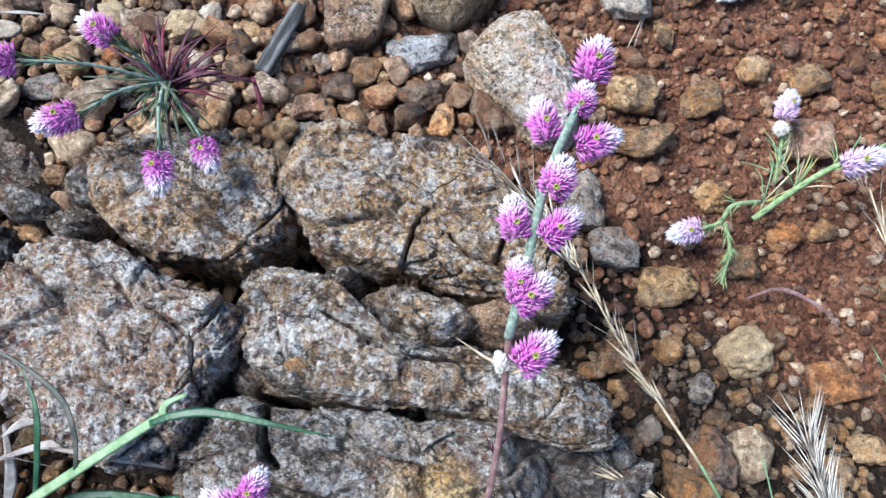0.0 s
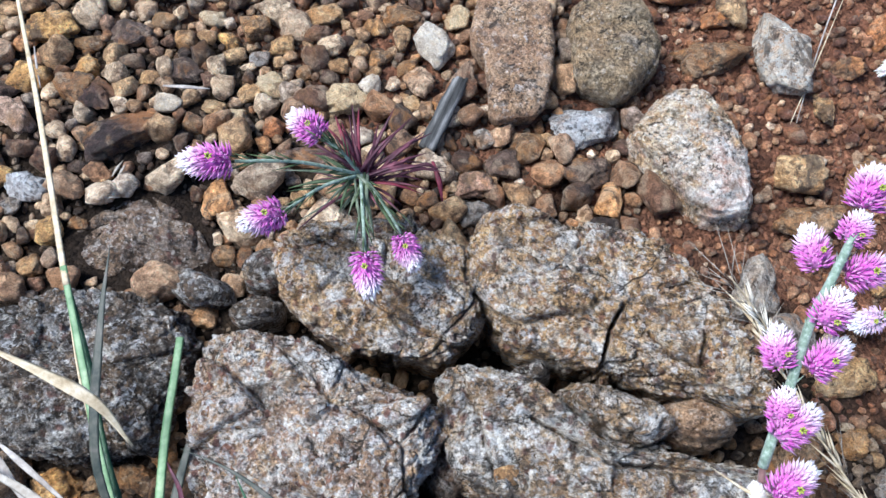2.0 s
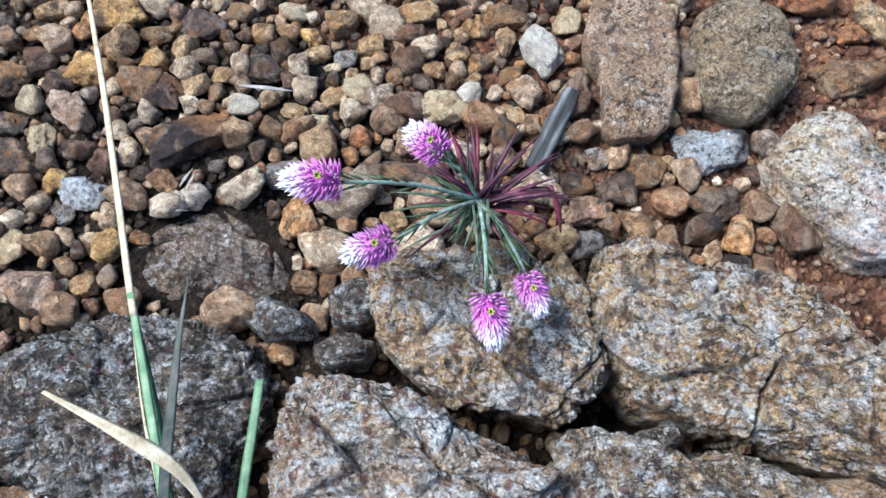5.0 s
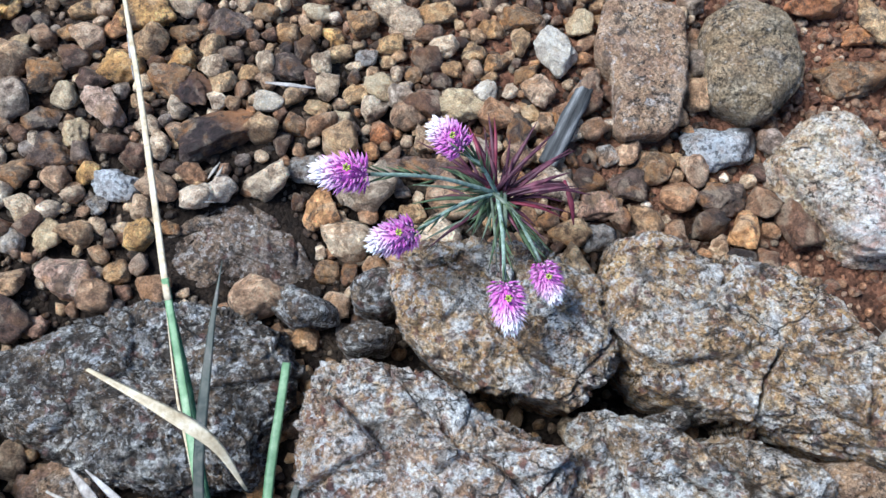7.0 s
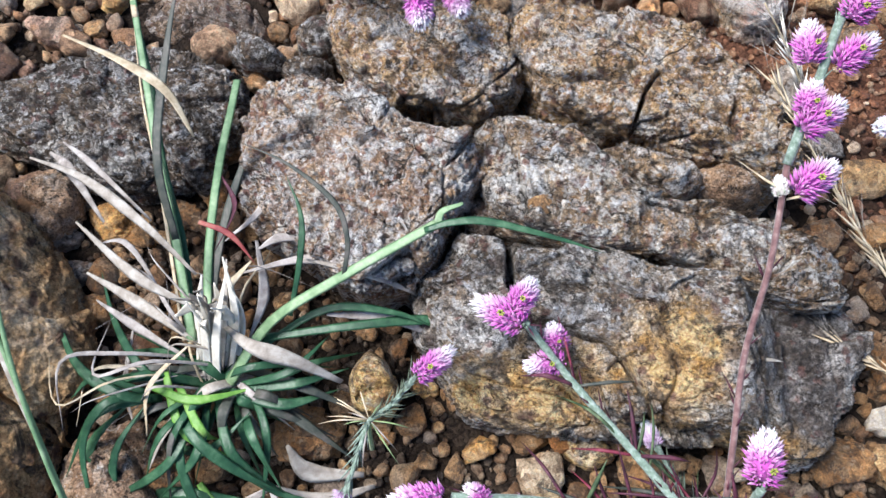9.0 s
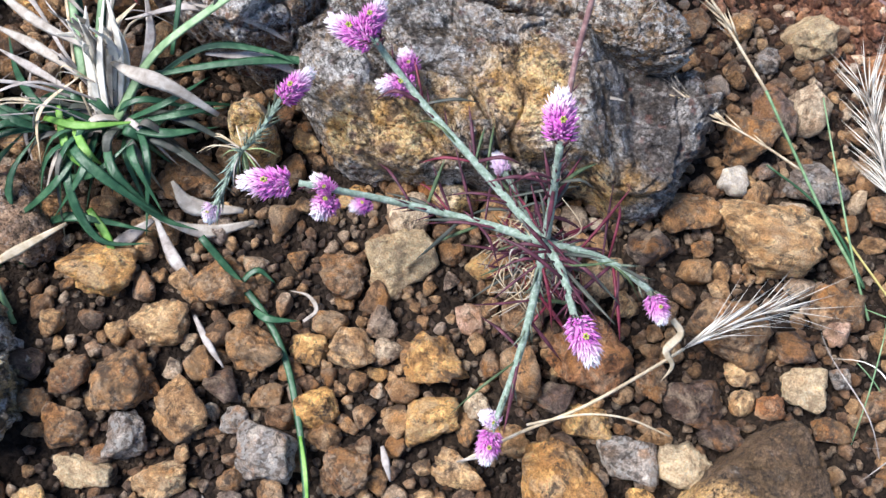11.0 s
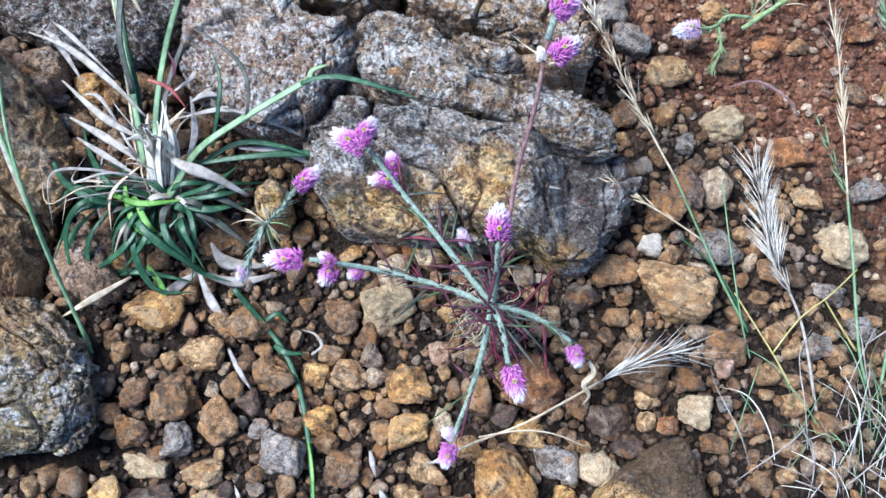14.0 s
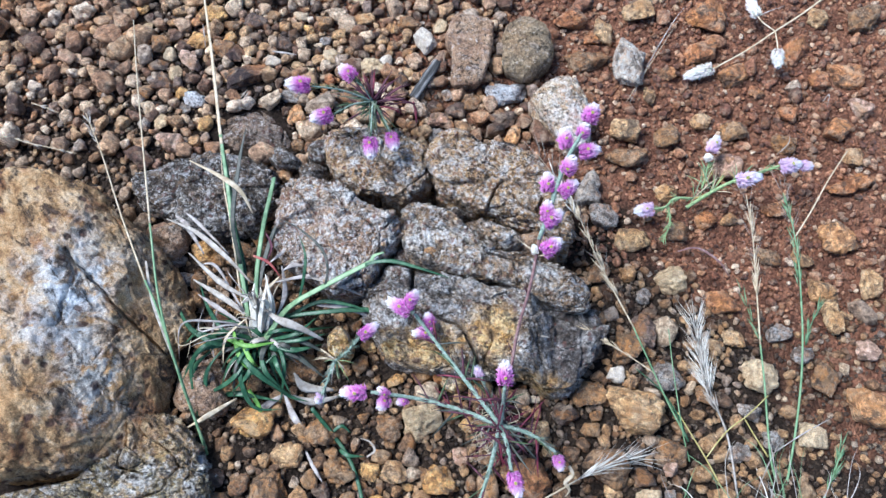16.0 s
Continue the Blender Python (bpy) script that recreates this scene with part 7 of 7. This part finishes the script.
# ---- small litter ----
def stick(a, b, thick):
    """A weathered piece of charred wood, grooved along its length."""
    a, b = Vector(a), Vector(b)
    pts = [a.lerp(b, i / 9) + Vector((noise.noise((i * 0.9, 1, 0)), noise.noise((i * 0.9, 5, 0)), 0)) * 0.0012 for i in range(10)]
    me = sweep("stick", pts, thick, thick * 0.6, charred, 14, 26, (1.0, 1.05, 0.9))
    for v in me.vertices:
        v.co += Vector((0, 0, noise.noise((v.co.x * 600, v.co.y * 60, v.co.z * 600)) * 0.0012))
    return tagged(new("stick", me), "weathered grey charred stick lying in gravel", "stick")


charred = plain_plant("charred_wood", (0.015, 0.015, 0.015), (0.075, 0.074, 0.073), (0.3, 0.295, 0.29), 0.85, 90, 0, (3.0, 0.2, 1, -23))
stick((-0.118, 0.286, 0.012), (-0.094, 0.342, 0.012), 0.0115)


def sliver(points, width, material, label, name="husk", category="litter"):
    return tagged(new(name, sweep(name, points, width, width * 0.3 + 0.0003, material, 6, 10, (0.5, 1.0, 0.2), 0.1)), label, category, "litter on the ground")



sliver([(-0.311, 0.259, 0.022), (-0.307, 0.263, 0.026), (-0.305, 0.269, 0.024)], 0.0022, straw_white, "pale grass husk on dark soil")
sliver([(-0.308, 0.257, 0.022), (-0.304, 0.261, 0.026), (-0.303, 0.267, 0.024)], 0.002, straw_white, "pale grass husk on dark soil")
sliver([(-0.316, 0.245, 0.024), (-0.309, 0.245, 0.027), (-0.304, 0.246, 0.024)], 0.0018, straw_white, "pale grass husk on dark soil")
sliver([(-0.315, 0.243, 0.024), (-0.308, 0.243, 0.027), (-0.303, 0.244, 0.024)], 0.0016, straw_white, "pale grass husk on dark soil")
sliver([(-0.064, -0.177, 0.008), (-0.061, -0.185, 0.012), (-0.058, -0.194, 0.008)], 0.0045, straw_grey, "grey papery scrap of dead leaf")
sliver([(-0.054, -0.202, 0.008), (-0.050, -0.208, 0.012), (-0.047, -0.213, 0.008)], 0.0055, straw_grey, "grey papery scrap of dead leaf")
sliver([(-0.154, -0.209, 0.006), (-0.149, -0.215, 0.010), (-0.146, -0.222, 0.006)], 0.003, straw_white, "pale sliver of dead leaf")
sliver([(-0.173, -0.117, 0.012), (-0.161, -0.133, 0.016), (-0.152, -0.144, 0.012)], 0.0045, straw_grey, "curled grey dead leaf")
sliver([(0.034, 0.011, 0.050), (0.043, 0.011, 0.052), (0.051, 0.011, 0.050)], 0.0022, straw_white, "bleached fragment of dry stem")
sliver([(-0.025, -0.182, 0.014), (-0.018, -0.180, 0.018), (-0.010, -0.179, 0.014)], 0.0018, straw_white, "bleached fragment of dry stem")
sliver([(-0.285, 0.319, 0.030), (-0.269, 0.317, 0.032), (-0.255, 0.317, 0.030)], 0.003, straw_grey, "thin brown twig in gravel")
sliver([(-0.113, 0.258, 0.050), (-0.109, 0.246, 0.048), (-0.107, 0.235, 0.044)], 0.0035, leaf_red, "red withered leaf hanging on the rock")
sliver([(-0.123, 0.255, 0.050), (-0.116, 0.254, 0.054), (-0.110, 0.253, 0.050)], 0.003, leaf_maroon, "withered maroon leaf on the rock")
sliver([(-0.372, 0.347, 0.030), (-0.365, 0.329, 0.034), (-0.362, 0.316, 0.030)], 0.0018, straw_grey, "thin grey grass stem in gravel")
sliver([(0.300, 0.269, -0.012), (0.311, 0.281, -0.006), (0.314, 0.293, -0.008)], 0.0012, straw_white, "thin curled pale rootlet")
sliver([(0.359, 0.350, -0.020), (0.365, 0.357, -0.014), (0.363, 0.342, -0.018)], 0.0012, straw_white, "thin curled pale rootlet")
sliver([(0.191, 0.142, -0.020), (0.211, 0.146, -0.014), (0.235, 0.132, -0.014), (0.246, 0.119, -0.020)], 0.003, stem_purple, "curled brown dead root on red soil")
sliver([(0.283, 0.456, -0.010), (0.295, 0.462, -0.006), (0.317, 0.476, -0.010)], 0.0015, straw_grey, "thin grey twig on red soil")
sliver([(0.132, 0.320, -0.010), (0.153, 0.375, -0.006), (0.179, 0.432, -0.004), (0.195, 0.459, -0.004)], 0.0012, straw_grey, "long thin dry stem on red soil")
sliver([(0.126, 0.316, -0.010), (0.147, 0.358, -0.006), (0.189, 0.442, -0.004)], 0.001, straw, "long thin dry stem on red soil")
sliver([(0.285, -0.065, -0.010), (0.315, -0.043, -0.010), (0.345, -0.024, -0.012)], 0.0015, straw_grey, "thin grey twig on soil")


def resting_stone(x, y, z, length, width, turn, look_key, label):
    v, f = stone_shape(77 + int(length * 1e4), 4, 9, 20.0, 0.06)
    ob = new("stone", link_mesh("stone", v * np.array([length, width, width * 0.6]) / 2, f, pebble_looks[look_key]))
    ob.matrix_world = pose(x, y, z, 5, -4, turn)
    return tagged(ob, label, "stone", "stones on the rocks")


resting_stone(-0.073, 0.080, 0.064, 0.0135, 0.012, 20, "tan", "small tan stone resting on the long slab")



# ---- gravel between the stones ----
def gravel():
    rng = random.Random(5)
    cell, grid = 0.03, {}

    def taken(x, y, r):
        cx, cy = int(x // cell), int(y // cell)
        for i in range(cx - 2, cx + 3):
            for j in range(cy - 2, cy + 3):
                for px, py, pr in grid.get((i, j), ()):
                    if (px - x) ** 2 + (py - y) ** 2 < ((0.75 if r > 0.004 else 0.62) * (pr + r)) ** 2:
                        return True
        return any(inside(x, y, h) for h in hulls) or ((x + 0.065) / 0.165) ** 2 + ((y - 0.1) / 0.095) ** 2 < 0.78 and r < 0.0026

    def note(x, y, r):
        grid.setdefault((int(x // cell), int(y // cell)), []).append((x, y, r))

    for p in placed:
        note(*p)
    found = []
    for radius, tries in ((0.0125, 2600), (0.0088, 11000), (0.0070, 16000), (0.0052, 17000), (0.0038, 30000), (0.0026, 44000), (0.0016, 46000)):
        for _ in range(tries):
            x, y = rng.uniform(-0.96, 0.8), rng.uniform(-0.54, 0.82)
            r = radius * rng.uniform(0.75, 1.2)
            red = 2.2 * x + y + 0.2 * noise.noise((x * 7, y * 7, 0)) > (0.37 if y > 0.12 else 0.48)
            bare = red and y < 0.09 + 0.06 * noise.noise((x * 11, y * 11, 3))      # dark open soil below the red
            upper = y > 0.17 and not red
            keep = 1.0 if upper else (0.03 if radius > 0.006 else 0.17 if radius > 0.004 else 0.6) if red else (0.12 if radius > 0.008 else 0.3) if radius > 0.004 else 0.85
            edge = max(-0.67 - x, x - 0.5, -0.28 - y, y - 0.54, 0.0)      # the close cover thins out away from the rocks
            if upper and x < -0.25 and y < 0.26 and radius > 0.0045:
                keep *= 0.45
            if rng.random() > keep * math.exp(-(edge / 0.11) ** 2) or taken(x, y, r):
                continue
            note(x, y, r)
            # outside the red soil the finest infill gets the shade-darkened crumb tones
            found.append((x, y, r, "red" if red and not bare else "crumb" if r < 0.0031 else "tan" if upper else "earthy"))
    shapes = {sub: [stone_shape(900 + 10 * sub + k, sub, 8, 60.0, 0.09) for k in range(16)] for sub in (1, 2, 3)}
    near = sorted((p for p in found if p[2] > 0.0042), key=lambda p: abs(p[0] + 0.12) + abs(p[1] - 0.02))[:300]
    single = set(near)
    meshes = {}
    turned = lambda: Euler((rng.uniform(-0.5, 0.5), rng.uniform(-0.5, 0.5), rng.uniform(0, 6.28)))
    for p in near:
        x, y, r, key = p
        k = (key, rng.randrange(16), round(r, 3))
        if k not in meshes:
            v, f = shapes[3][k[1]]
            meshes[k] = link_mesh("pebble", v * np.array([1.12, 0.94, 0.82]) * k[2], f, loose_looks[key])
        ob = part("pebble", meshes[k], ground)
        ob.matrix_world = Matrix.LocRotScale((x, y, soil_height(x, y) + 0.42 * r), turned(), None)
    for key in GRAVEL:
        vs, fs, count = [], [], 0
        for p in found:
            x, y, r, k = p
            if k != key or p in single:
                continue
            v, f = rng.choice(shapes[3 if r > 0.0066 and k == "tan" else 2 if r > 0.0036 else 1])
            size = np.array([r * rng.uniform(0.95, 1.3), r * rng.uniform(0.8, 1.0), r * rng.uniform(0.7, 1.0)])
            m = np.array(turned().to_matrix())
            vs.append((v * size) @ m.T + np.array([x, y, soil_height(x, y) + (0.78 if key == "tan" else 0.42) * size[2]]))
            fs.append(f + count)
            count += len(v)
        vs, fs = np.concatenate(vs), np.concatenate(fs)
        me = bpy.data.meshes.new("gravel")
        me.vertices.add(len(vs))
        me.vertices.foreach_set("co", vs.astype(np.float32).ravel())
        me.loops.add(fs.size)
        me.loops.foreach_set("vertex_index", fs.astype(np.int32).ravel())
        me.polygons.add(len(fs))
        me.polygons.foreach_set("loop_start", np.arange(0, fs.size, 3, dtype=np.int32))
        me.update(calc_edges=True)
        me.materials.append(gravel_looks[key])
        me.shade_smooth()
        tagged(new("gravel", me), {"tan": "tan and brown gravel", "earthy": "dark brown earthy gravel", "crumb": "crumbs of brown soil, darkened for the shade of the gaps", "red": "rust-red fine gravel"}[key], "gravel", kind="stuff")


gravel()
